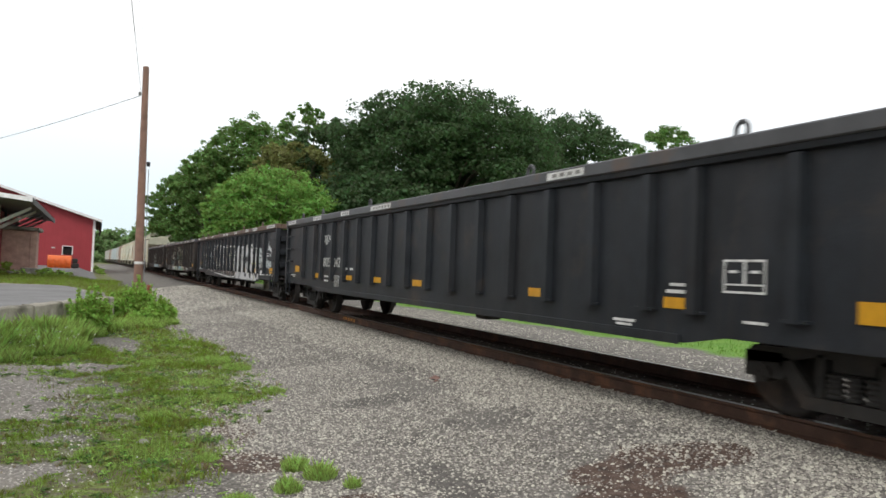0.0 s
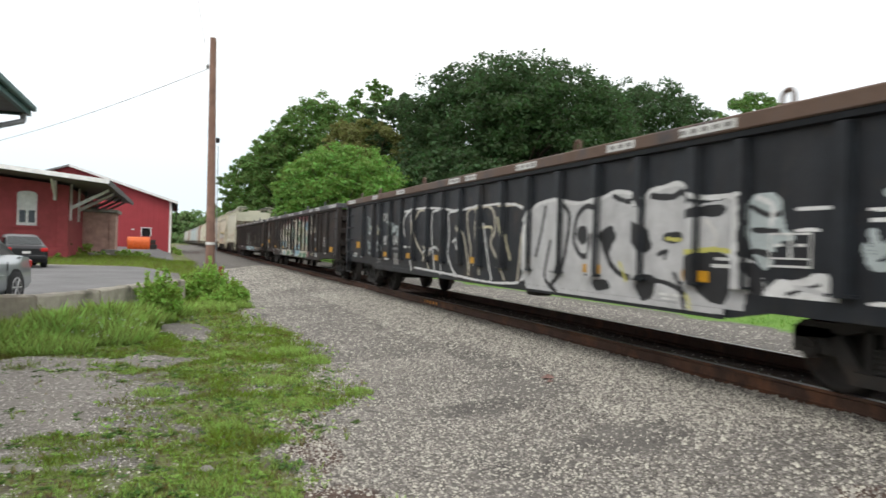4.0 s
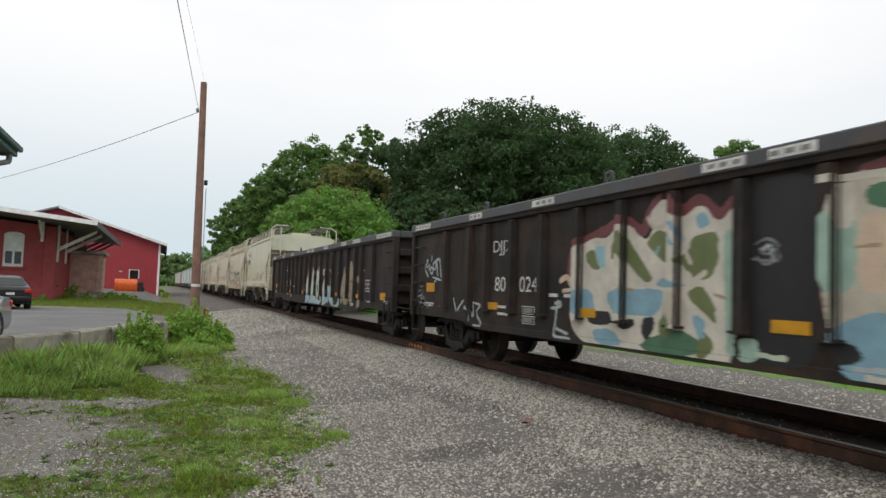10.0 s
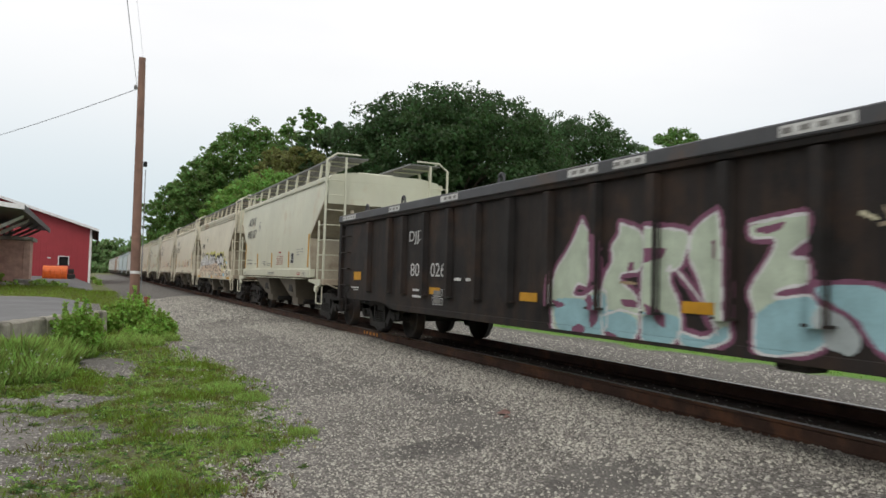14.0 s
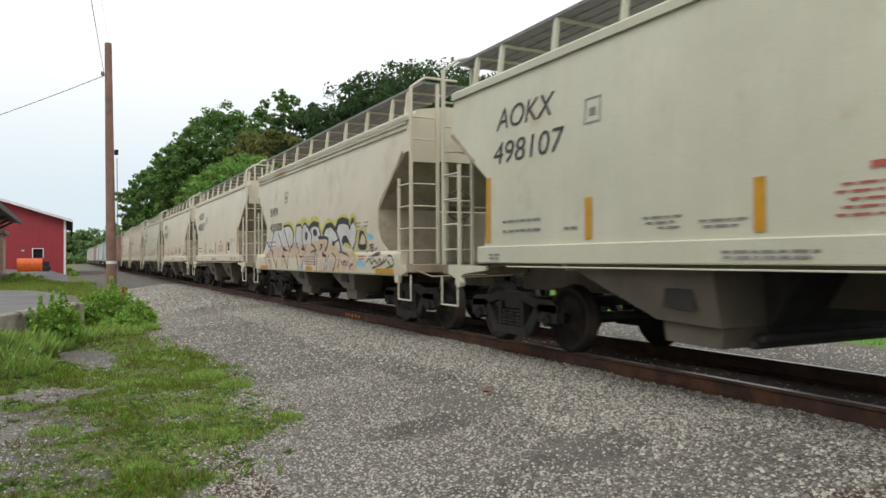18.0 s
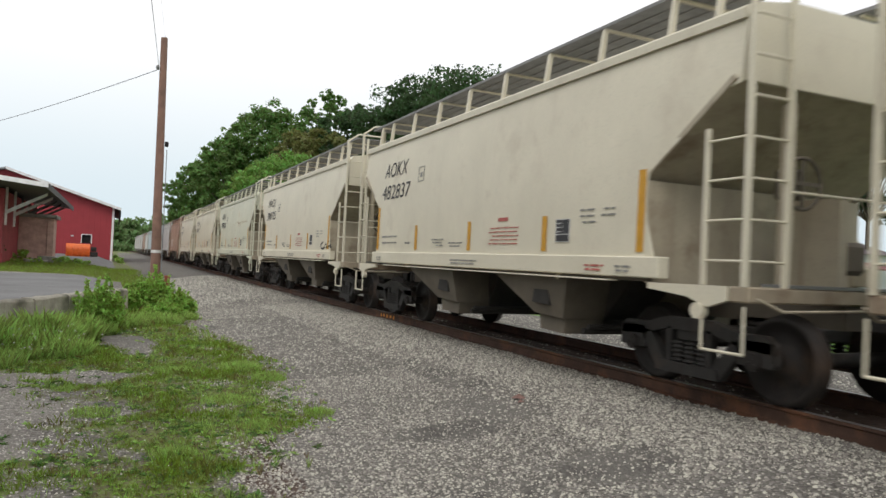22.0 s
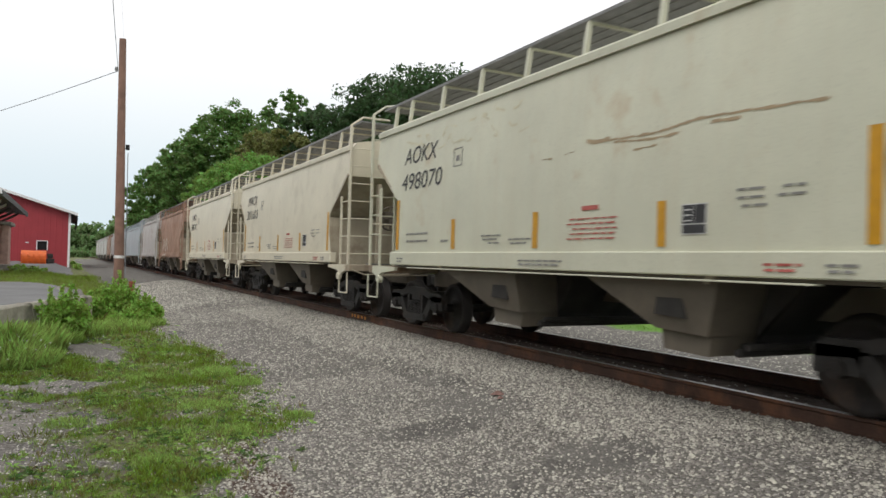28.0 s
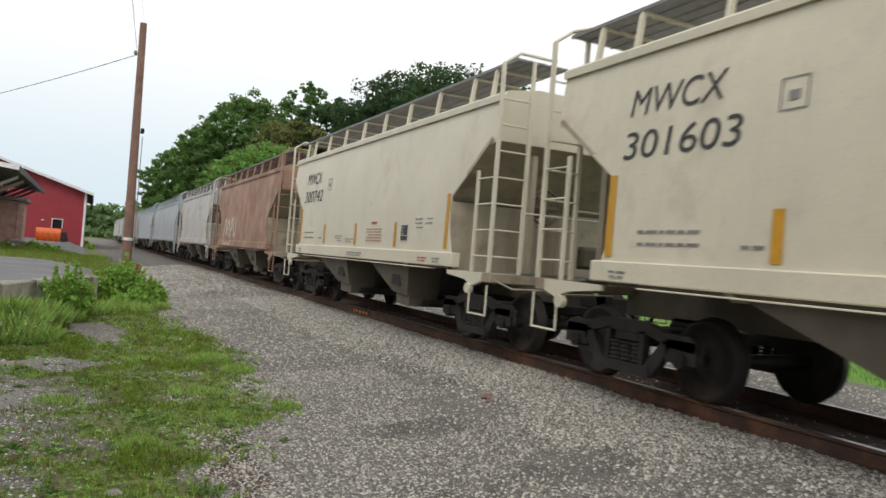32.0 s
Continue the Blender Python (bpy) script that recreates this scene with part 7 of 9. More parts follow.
    p.stroke("white", 0.05, [(10.18, 1.89), (10.76, 1.9), (10.63, 1.45), (10.73, 1.04), (10.42, 0.78), (10.19, 0.68)])
    p.stroke("cream", 0.05, [(10.18, 1.89), (10.19, 1.64), (9.92, 1.45), (9.75, 1.13), (9.63, 0.74)])
    p.stroke("cream", 0.05, [(9.65, 0.74), (9.53, 1.13), (9.71, 1.51), (9.8, 1.85), (9.47, 1.94), (9.37, 1.81), (9.43, 1.5), (9.32, 1.14), (9.16, 0.77)])
    p.stroke("white", 0.05, [(8.61, 0.64), (8.74, 0.86), (8.9, 1.26), (9.04, 1.62)])
    p.stroke("cream", 0.05, [(9.32, 1.87), (8.92, 1.94), (8.61, 1.84), (8.53, 1.49), (8.77, 1.32), (8.45, 1.04), (8.26, 0.83), (8.16, 0.72)])
    p.stroke("cream", 0.05, [(8.34, 1.9), (7.81, 1.91), (7.47, 1.81), (7.4, 1.63), (7.59, 1.43), (7.62, 1.17), (7.66, 0.86), (7.7, 0.72)])
    p.stroke("straw", 0.05, [(8.28, 1.7), (8.19, 1.43), (7.96, 1.05)])
    p.area("white", [(7.39, 1.58), (7.26, 1.6), (7.3, 1.33), (7.32, 1.08), (7.41, 0.77), (7.64, 0.71), (7.51, 0.86), (7.43, 1.12), (7.46, 1.33)])
    p.stroke("white", 0.04, [(13.54, 1.99), (12.38, 2.03), (11.19, 1.98), (10.18, 1.88), (9.59, 1.93), (8.69, 1.94), (7.91, 1.92), (7.44, 1.81)])
    p.stroke("silver", 0.05, [(11.99, 1.08), (11.39, 1.24), (11.08, 1.03)])
    p.stroke("white", 0.04, [(10.46, 1.31), (10.15, 1.45), (10.04, 1.19)])
    p.stroke("white", 0.04, [(12.71, 0.75), (10.41, 0.7), (8.61, 0.64), (7.64, 0.7)])
    p.stroke("straw", 0.04, [(9.1, 1.56), (8.67, 1.58), (8.68, 1.44)])
    p.stroke("frost", 0.06, [(14.57, 1.77), (14.44, 1.56), (14.54, 1.47)])
    p.stroke("frost", 0.06, [(14.45, 1.75), (14.35, 1.56), (14.24, 1.71), (14.28, 1.52)])
    p.stroke("frost", 0.06, [(14.21, 1.65), (14.06, 1.67), (14.1, 1.49), (13.95, 1.46), (14, 1.6), (13.85, 1.62)])
    p.stroke("frost", 0.05, [(14.14, 1.46), (13.94, 1.46)])
    p.stroke("frost", 0.05, [(14.52, 1.54), (14.21, 1.59)])
    p.stroke("grey", 0.04, [(14.43, 1.14), (13.86, 1.15)])
    p.stroke("grey", 0.03, [(14.36, 1.17), (13.99, 1.12)])
    p.stroke("frost", 0.04, [(18.52, 0.9), (18.07, 0.87)])
    p.stroke("frost", 0.03, [(18.41, 0.76), (18.02, 0.84)])
    p.stroke("frost", 0.04, [(17.61, 0.87), (17.44, 0.86)])
    p.stroke("frost", 0.05, [(16.84, 1.96), (16.71, 1.68), (16.77, 1.53), (16.41, 1.53)])
    p.stroke("frost", 0.04, [(16.64, 1.92), (16.6, 1.68), (16.47, 1.65), (16.17, 1.58)])
    p.stroke("white", 0.04, [(16.71, 1.49), (16.47, 1.54), (16.22, 1.53), (16.3, 1.47)])
    p.stroke("frost", 0.05, [(16.39, 1.84), (16.33, 1.71), (16.12, 1.68), (16.2, 1.56), (16.39, 1.6)])
    p.stroke("straw", 0.03, [(16.62, 1.64), (16.39, 1.58), (16.14, 1.66)])
    p.stroke("frost", 0.05, [(16.84, 1.33), (16.68, 1.16), (16.74, 1.0), (16.56, 0.99)])
    p.stroke("frost", 0.04, [(16.68, 1.31), (16.59, 1.12), (16.39, 1.15), (16.53, 1.29)])
    p.stroke("frost", 0.035, [(16.44, 1.33), (16.28, 1.25), (16.23, 1.11), (16.36, 1.0), (16.56, 0.99), (16.53, 0.91), (16.36, 0.92), (16.33, 1.0), (16.47, 0.99)])
    p.stroke("frost", 0.03, [(16.6, 1.27), (16.44, 1.08), (16.36, 1.21)])
    p.stroke("straw", 0.05, [(15.89, 1.72), (15.82, 1.6), (15.76, 1.5)])
    p.stroke("frost", 0.05, [(15.77, 1.75), (15.73, 1.65), (15.59, 1.66), (15.44, 1.6)])
    p.stroke("straw", 0.035, [(15.73, 1.54), (15.59, 1.59), (15.44, 1.53), (15.64, 1.5), (15.48, 1.49)])
    p.stroke("straw", 0.03, [(15.8, 1.62), (15.64, 1.59), (15.46, 1.57)])
    p.stroke("frost", 0.05, [(15.87, 1.33), (15.77, 1.18), (15.73, 1.09), (15.44, 1.08)])
    p.stroke("frost", 0.04, [(15.73, 1.31), (15.66, 1.11), (15.59, 1.31), (15.55, 1.11)])
    p.stroke("frost", 0.04, [(15.55, 1.28), (15.44, 1.28), (15.55, 1.22), (15.42, 1.23), (15.44, 1.08)])
    p.stroke("frost", 0.05, [(15.82, 1.18), (15.64, 1.17), (15.64, 1.05)])
    p.stroke("grey", 0.03, [(15.8, 0.86), (15.62, 0.85), (15.44, 0.87)])
    p.stroke("grey", 0.03, [(15.82, 0.76), (15.55, 0.82), (15.45, 0.79)])


def paint_g3(p):
    p.area("ink", [(10.06, 2.27), (9.2, 2.27), (9.2, 0.66), (10.06, 0.66)])
    p.area("maroon", [(9.21, 2.31), (7.25, 2.29), (6.47, 2.29), (5.66, 2.22), (5.6, 1.9), (5.57, 1.41), (5.6, 1.18), (5.64, 0.74), (6, 0.6), (6.33, 0.61), (9.16, 0.66)])
    p.area("cream", [(9.21, 2.19), (8.11, 2.2), (7.52, 2.19), (7.61, 2.01), (7.02, 2.01), (6.81, 2.17), (6.52, 1.93), (6.34, 1.98), (6.19, 2.15), (5.64, 1.88), (5.95, 1.59), (5.57, 1.44), (5.59, 1.24), (5.89, 1.1), (6, 0.86), (6.04, 0.61), (6.58, 0.59), (7.23, 0.59), (7.93, 0.62), (9.12, 0.66)])
    p.area("mint", [(9.25, 1.92), (8.95, 1.92), (8.94, 1.29), (9.23, 1.29)])
    p.area("ivory", [(9.13, 2.13), (8.94, 2.13), (8.97, 1.77), (9.12, 1.78)])
    p.area("peach", [(8.94, 1.86), (8.65, 1.88), (8.58, 1.63), (8.67, 1.29), (8.91, 1.29)])
    p.area("green", [(8.87, 2.08), (8.59, 2.1), (8.46, 1.87), (8.52, 1.41), (8.65, 1.33), (8.69, 1.59), (8.6, 1.88), (8.85, 1.93)])
    p.area("blue", [(8.51, 1.79), (8.3, 1.86), (8.28, 1.14), (8.43, 0.97), (8.58, 1.14)])
    p.area("green", [(8.22, 2.13), (7.6, 2.16), (7.64, 2.03), (7.72, 1.85), (8.08, 1.87), (8.22, 1.97)])
    p.area("olive", [(7.92, 1.82), (7.38, 1.84), (7.38, 1.62), (7.87, 1.62), (7.98, 1.72)])
    p.area("green", [(8.24, 1.65), (8.02, 1.48), (7.71, 1.3), (7.38, 1.26), (7.43, 1.13), (7.62, 1.08), (7.81, 1.12), (8.02, 1.29), (8.24, 1.33)])
    p.area("ivory", [(8.02, 1.57), (7.47, 1.6), (7.45, 1.44), (7.52, 1.3), (7.71, 1.34), (7.91, 1.44)])
    p.area("green", [(7.51, 2.1), (7.17, 2.13), (7.13, 1.98), (7.53, 1.97), (7.58, 2.02)])
    p.stroke("ivory", 0.12, [(7.68, 1.93), (7.35, 1.92), (7.05, 1.92)])
    p.area("olive", [(7.42, 1.88), (7.21, 1.85), (7.17, 1.61), (7.07, 1.04), (7.3, 0.92), (7.35, 1.17), (7.37, 1.44)])
    p.area("olive", [(7.18, 1.81), (6.86, 2.03), (6.86, 1.65), (7.22, 1.62)])
    p.area("green", [(6.86, 2.03), (6.61, 1.85), (6.7, 1.66), (6.86, 1.65)])
    p.area("blue", [(7.08, 1.34), (6.77, 1.56), (6.7, 1.4), (6.86, 1.15), (6.94, 1.01), (7.04, 1.14)])
    p.area("green", [(6.81, 1.14), (6.61, 1.31), (6.57, 1.22), (6.72, 1.05), (6.83, 1.05)])
    p.area("mint", [(6.72, 1.61), (6.45, 1.64), (6.35, 1.43), (6.35, 1.27), (6.58, 1.33), (6.68, 1.43)])
    p.stroke("green", 0.05, [(6.72, 1.6), (6.58, 1.61)])
    p.stroke("green", 0.05, [(6.77, 1.52), (6.6, 1.51)])
    p.area("blue", [(9.12, 1.03), (8.77, 1.17), (8.51, 1.06), (8.34, 0.82), (8.05, 0.84), (8.23, 0.63), (8.96, 0.6), (9.15, 0.81)])
    p.area("blue", [(8.23, 1.1), (7.96, 1.19), (7.7, 1.05), (7.68, 0.87), (7.91, 0.74), (8.06, 0.68), (8.23, 0.83)])
    p.area("green", [(8.06, 0.68), (7.61, 0.82), (7.29, 0.83), (7.29, 0.62), (7.91, 0.59)])
    p.area("green", [(7.05, 0.81), (6.45, 0.83), (6.35, 0.84), (6.35, 0.62), (6.94, 0.63)])
    p.area("mint2", [(7.18, 0.84), (7.07, 0.81), (6.93, 0.61), (7.15, 0.6)])
    p.area("ink", [(7.07, 1.03), (6.59, 1.08), (6.58, 0.9), (7.07, 0.89)])
    p.area("ink", [(9.19, 0.9), (8.97, 0.91), (8.86, 0.79), (9.1, 0.72)])
    p.area("ink", [(8.12, 0.91), (7.83, 0.93), (8.01, 0.88)])
    p.stroke("ivory", 0.06, [(9.25, 2.17), (8.6, 2.16), (8.03, 2.12), (7.58, 2.17), (7.6, 2), (7.14, 1.98), (6.83, 2.14), (6.59, 1.93), (6.5, 2.03), (6.34, 2.03)])
    p.stroke("ivory", 0.05, [(8.36, 1.86), (8.3, 2.06)])
    p.stroke("ivory", 0.06, [(6.86, 1.15), (6.72, 1.31), (6.58, 1.35), (6.5, 1.19), (6.55, 0.95)])
    p.stroke("ivory", 0.05, [(8.27, 1.85), (8.28, 1.14)])
    p.stroke("ivory", 0.05, [(7.66, 1.02), (7.61, 0.8)])
    p.stroke("umber", 0.03, [(8.94, 1.63), (8.75, 1.64)])
    p.stroke("umber", 0.03, [(8.59, 1.57), (8.41, 1.57)])
    p.stroke("umber", 0.03, [(8.02, 1.53), (7.86, 1.53)])
    p.stroke("umber", 0.03, [(7.48, 1.13), (7.3, 1.12)])
    p.stroke("frost", 0.04, [(8.96, 0.72), (8.46, 0.74), (8.34, 0.65)])
    p.stroke("ivory", 0.05, [(8.83, 0.67), (8.58, 0.65)])
    p.area("blue", [(6.43, 1.92), (6.1, 2.1), (5.8, 1.91), (5.98, 1.72), (6.34, 1.72)])
    p.area("mint", [(6.4, 1.42), (5.92, 1.53), (5.62, 1.41), (5.64, 1.26), (5.98, 1.09), (6.33, 1.21)])
    p.stroke("green", 0.06, [(6.27, 1.29), (6.04, 1.37)])
    p.stroke("green", 0.05, [(5.98, 1.41), (5.81, 1.37)])
    p.stroke("green", 0.05, [(6.04, 1.25), (5.81, 1.24)])
    p.area("maroon", [(5.81, 1.75), (5.62, 1.9), (5.59, 1.51), (5.76, 1.56), (5.94, 1.58)])
    p.area("ink", [(5.95, 1.04), (5.75, 1.07), (5.73, 0.84), (5.93, 0.82)])
    p.area("green", [(6.59, 0.84), (6.29, 0.84), (6.08, 0.61), (6.45, 0.61)])
    p.stroke("maroon", 0.05, [(6.21, 2.17), (6.34, 2), (6.5, 1.93)])
    p.stroke("umber", 0.04, [(6.14, 1.84), (5.97, 1.85)])
    p.stroke("umber", 0.03, [(6.28, 0.91), (6.09, 0.92)])
    p.stroke("maroon", 0.05, [(6.02, 0.61), (5.97, 0.86), (5.87, 1.08), (5.58, 1.22)])
    p.stroke("cream", 0.04, [(5.33, 2.23), (5.28, 2.06), (5.21, 2.21)])
    p.stroke("cream", 0.04, [(5.17, 2.22), (5.14, 2.08)])
    p.stroke("cream", 0.04, [(4.97, 2.21), (5.1, 2.19), (5.08, 2.09), (4.98, 2.1)])
    p.stroke("cream", 0.03, [(5.09, 2.15), (4.99, 2.15)])
    p.stroke("cream", 0.04, [(5.25, 2), (5.07, 2.01)])
    p.stroke("cream", 0.04, [(5.16, 2.01), (5.14, 1.89)])
    p.stroke("cream", 0.04, [(5.04, 2), (5.05, 1.9), (4.97, 1.91), (4.97, 2), (5.04, 2)])
    p.stroke("cream", 0.04, [(4.93, 2.05), (4.93, 1.92)])
    p.stroke("cream", 0.03, [(5.06, 2.05), (4.89, 2.05)])
    p.stroke("cream", 0.05, [(5.18, 1.83), (5.33, 1.81), (5.37, 1.69), (5.26, 1.65), (5.18, 1.67)])
    p.stroke("cream", 0.04, [(5.12, 1.68), (5.09, 1.82), (5.04, 1.82), (5.04, 1.68)])
    p.stroke("cream", 0.04, [(4.99, 1.68), (4.98, 1.81), (4.91, 1.73), (4.85, 1.8), (4.84, 1.68)])
    p.stroke("cream", 0.04, [(4.81, 1.76), (4.73, 1.78), (4.72, 1.67), (4.81, 1.67), (4.81, 1.76)])
    p.stroke("cream", 0.04, [(4.67, 1.86), (4.65, 1.65)])
    p.stroke("cream", 0.05, [(5.27, 1.58), (4.99, 1.62), (4.8, 1.56)])
    p.stroke("cream", 0.04, [(5.22, 1.65), (4.83, 1.65)])
    p.stroke("cream", 0.05, [(4.5, 1.84), (4.48, 1.64)])
    p.stroke("cream", 0.05, [(4.45, 1.86), (4.43, 1.64)])
    p.stroke("frost", 0.04, [(4.4, 1.36), (4.31, 1.39), (4.24, 1.36), (4.11, 1.37)])
    p.stroke("frost", 0.03, [(4.34, 1.32), (4.11, 1.32)])
    p.stroke("straw", 0.03, [(5.06, 0.81), (4.85, 0.81)])
    p.stroke("straw", 0.03, [(5.04, 0.76), (4.87, 0.76)])
    p.stroke("frost", 0.03, [(4.28, 0.83), (4.09, 0.84)])
    p.stroke("frost", 0.03, [(4.26, 0.8), (4.09, 0.81)])
    p.stroke("maroon", 0.13, [(13.01, 1.42), (12.98, 1.8), (12.26, 1.96), (11.87, 2.09), (11.51, 1.88), (11.39, 2.15), (11.14, 2.3), (10.89, 2.05), (10.63, 2.19), (10.37, 1.97), (10.18, 2.1)])
    p.area("ivory", [(12.97, 0.77), (12.91, 1.21), (12.99, 1.39), (12.98, 1.75), (12.47, 1.91), (12.23, 1.87), (12.03, 1.98), (11.83, 2.04), (11.47, 1.8), (11.34, 1.92), (11.43, 2.1), (11.16, 2.26), (11.08, 2.1), (10.88, 2), (10.63, 2.14), (10.39, 1.93), (10.29, 1.98), (10.17, 2.07), (10.15, 0.64), (10.34, 0.62), (11.16, 0.56), (11.96, 0.61), (12.58, 0.62)])
    p.area("olive", [(12.69, 1.7), (12.47, 1.78), (12.3, 1.51), (12.53, 1.52)])
    p.area("olive", [(12.12, 1.81), (11.87, 1.99), (11.61, 1.75), (11.32, 1.43), (11.44, 1.34), (11.7, 1.5), (11.93, 1.72), (12.12, 1.6)])
    p.area("olive", [(11.29, 1.92), (11.07, 1.87), (11.11, 1.53), (11.28, 1.65), (11.48, 1.78)])
    p.area("olive", [(10.75, 1.81), (10.39, 1.86), (10.37, 1.59), (10.47, 1.41), (10.65, 1.38), (10.83, 1.49), (10.98, 1.6), (10.79, 1.67)])
    p.area("olive", [(10.83, 1.27), (10.59, 1.35), (10.42, 1.15), (10.38, 0.95), (10.55, 1.07), (10.69, 1.14)])
    p.area("blue", [(12.92, 1.25), (12.53, 1.3), (12.4, 0.99), (12.74, 0.95), (12.95, 1.05)])
    p.area("blue", [(12.21, 1.26), (11.85, 1.29), (11.16, 1.3), (11.19, 1.12), (11.32, 1), (11.6, 1), (12.1, 1.02)])
    p.area("blue", [(11.1, 1.46), (10.82, 1.39), (10.86, 1.31), (11.17, 1.31), (11.33, 1.34)])
    p.area("blue", [(10.71, 2.02), (10.57, 2.05), (10.47, 1.92), (10.65, 1.87)])
    p.area("blue", [(11.09, 1.97), (10.93, 1.99), (10.85, 1.75), (10.98, 1.71)])
    p.area("cyan", [(12.47, 1.79), (12.22, 1.8), (12.21, 1.51), (12.39, 1.56)])
    p.area("blue", [(11.28, 1.73), (11.22, 1.77), (11.28, 1.65), (11.34, 1.66)])
    p.area("cream", [(11.15, 1.24), (10.94, 1.28), (10.81, 1.13), (10.86, 0.97), (11.06, 0.9), (11.2, 1)])
    p.area("ink", [(11.94, 0.93), (11.65, 0.97), (11.65, 0.89), (11.84, 0.83), (11.97, 0.87)])
    p.area("ink", [(11.52, 0.98), (11.31, 1.01), (11.31, 0.88), (11.43, 0.72), (11.52, 0.79)])
    p.area("ink", [(12.59, 1.01), (12.1, 1.04), (12.08, 0.87), (12.58, 0.86)])
    p.area("blue", [(12.51, 0.8), (12.08, 0.84), (11.82, 0.65), (12.36, 0.64)])
    p.area("green", [(11.6, 0.71), (10.95, 0.91), (10.59, 0.8), (10.63, 0.66), (11.26, 0.59)])
    p.area("olive", [(10.6, 0.93), (10.42, 0.81), (10.5, 0.64), (10.68, 0.65)])
    p.area("blue", [(10.73, 1.07), (10.55, 1.01), (10.55, 0.81), (10.68, 0.86)])
    p.area("mint", [(10.33, 1.82), (10.17, 1.87), (10.15, 0.68), (10.26, 0.66), (10.29, 1.16)])
    p.area("olive", [(11.09, 1.13), (10.96, 0.92), (11.16, 0.75), (11.27, 0.89)])
    p.stroke("ivory", 0.06, [(11.07, 1.98), (10.87, 1.71), (10.76, 1.56)])
    p.stroke("ivory", 0.06, [(11.33, 1.35), (11.17, 1.46), (10.78, 1.35), (10.56, 1.46)])
    p.stroke("ivory", 0.05, [(10.83, 1.86), (10.74, 2.03)])
    p.stroke("ivory", 0.05, [(12.23, 1.86), (12.19, 1.52), (12.28, 1.48)])
    p.stroke("ivory", 0.05, [(11.87, 1.97), (11.33, 1.43)])
    p.stroke("umber", 0.03, [(10.43, 1.25), (10.29, 1.22)])
    p.stroke("umber", 0.03, [(11.85, 1.29), (11.67, 1.28)])
    p.stroke("cream", 0.05, [(11.44, 2.05), (11.34, 1.93), (11.15, 1.94), (11.11, 2.22)])
    p.stroke("ivory", 0.06, [(10.43, 0.92), (10.34, 0.69), (10.22, 0.67)])
    p.stroke("frost", 0.04, [(13.3, 1.12), (13.35, 0.85), (13.39, 0.65), (12.97, 0.65)])
    p.stroke("frost", 0.04, [(13.46, 1.02), (13.21, 1.05), (13.23, 1.11), (13.37, 1.09)])
    p.stroke("peach", 0.08, [(13.23, 1.39), (13.06, 1.44), (12.99, 1.35)])
    p.stroke("peach", 0.05, [(13.17, 1.25), (12.99, 1.27)])
    p.stroke("frost", 0.04, [(13.31, 0.76), (13.05, 0.71)])
    p.area("mint", [(10.13, 0.87), (9.88, 0.88), (9.87, 0.68), (10.1, 0.65)])
    p.stroke("mint2", 0.05, [(9.9, 0.74), (9.6, 0.73)])
    p.stroke("frost", 0.04, [(16.91, 1.07), (16.7, 0.69)])
    p.stroke("frost", 0.04, [(16.47, 1.05), (16.78, 0.86), (16.38, 0.7)])
    p.stroke("frost", 0.04, [(16.23, 0.73), (16.25, 1), (16.02, 0.76), (16.04, 1.03)])
    p.stroke("frost", 0.04, [(15.97, 1.02), (15.73, 1), (15.94, 0.87), (15.7, 0.69)])
    p.stroke("frost", 0.05, [(16.63, 0.64), (15.73, 0.65)])
    p.stroke("grey", 0.03, [(18.53, 1.1), (18.08, 0.74), (18.59, 0.56)])
    p.stroke("grey", 0.02, [(9.93, 1.7), (9.8, 1.75), (9.66, 1.68), (9.76, 1.6), (9.9, 1.63), (9.71, 1.66), (9.65, 1.56), (9.83, 1.51), (9.92, 1.59)])
    p.stroke("grey", 0.02, [(9.97, 1.57), (9.7, 1.54)])
    p.stroke("frost", 0.03, [(9.86, 1.65), (9.76, 1.69), (9.73, 1.56)])
    p.stroke("frost", 0.045, [(18.33, 1.79), (18.47, 1.62), (18.28, 1.48)])
    p.stroke("frost", 0.03, [(18.33, 1.65), (18.26, 1.72), (18.24, 1.56), (18.19, 1.69)])
    p.stroke("frost", 0.04, [(18.1, 1.65), (18.17, 1.62), (18.15, 1.53), (18.04, 1.53), (18.02, 1.61), (18.1, 1.65)])
    p.stroke("frost", 0.04, [(17.95, 1.76), (18.02, 1.7), (18.0, 1.61), (17.88, 1.61), (17.86, 1.71), (17.95, 1.76)])
    p.stroke("frost", 0.045, [(17.89, 1.76), (17.67, 1.82), (17.58, 1.47)])
    p.stroke("frost", 0.05, [(17.82, 1.74), (17.76, 1.5)])
    p.stroke("frost", 0.035, [(18.02, 1.46), (17.57, 1.4)])
    p.stroke("frost", 0.03, [(17.92, 1.36), (17.78, 1.43)])
    p.stroke("frost", 0.03, [(18.1, 1.86), (18.1, 1.77)])
    p.stroke("frost", 0.03, [(17.56, 1.58), (17.42, 1.59)])
    p.stroke("frost", 0.03, [(17.53, 1.64), (17.45, 1.64)])
    p.stroke("grey", 0.02, [(18.84, 1.19), (18.5, 1.22), (18.76, 1.03), (18.48, 1.06), (18.81, 0.95), (18.46, 0.96), (18.63, 0.84)])
    p.stroke("grey", 0.02, [(18.73, 1.28), (18.55, 1.28)])
    p.stroke("frost", 0.02, [(18.84, 1.08), (18.58, 1.11), (18.63, 0.96), (18.34, 0.92)])
    p.stroke("straw", 0.025, [(18.27, 0.92), (18.05, 0.92)])
    p.stroke("straw", 0.025, [(18.3, 0.85), (18.03, 0.85)])
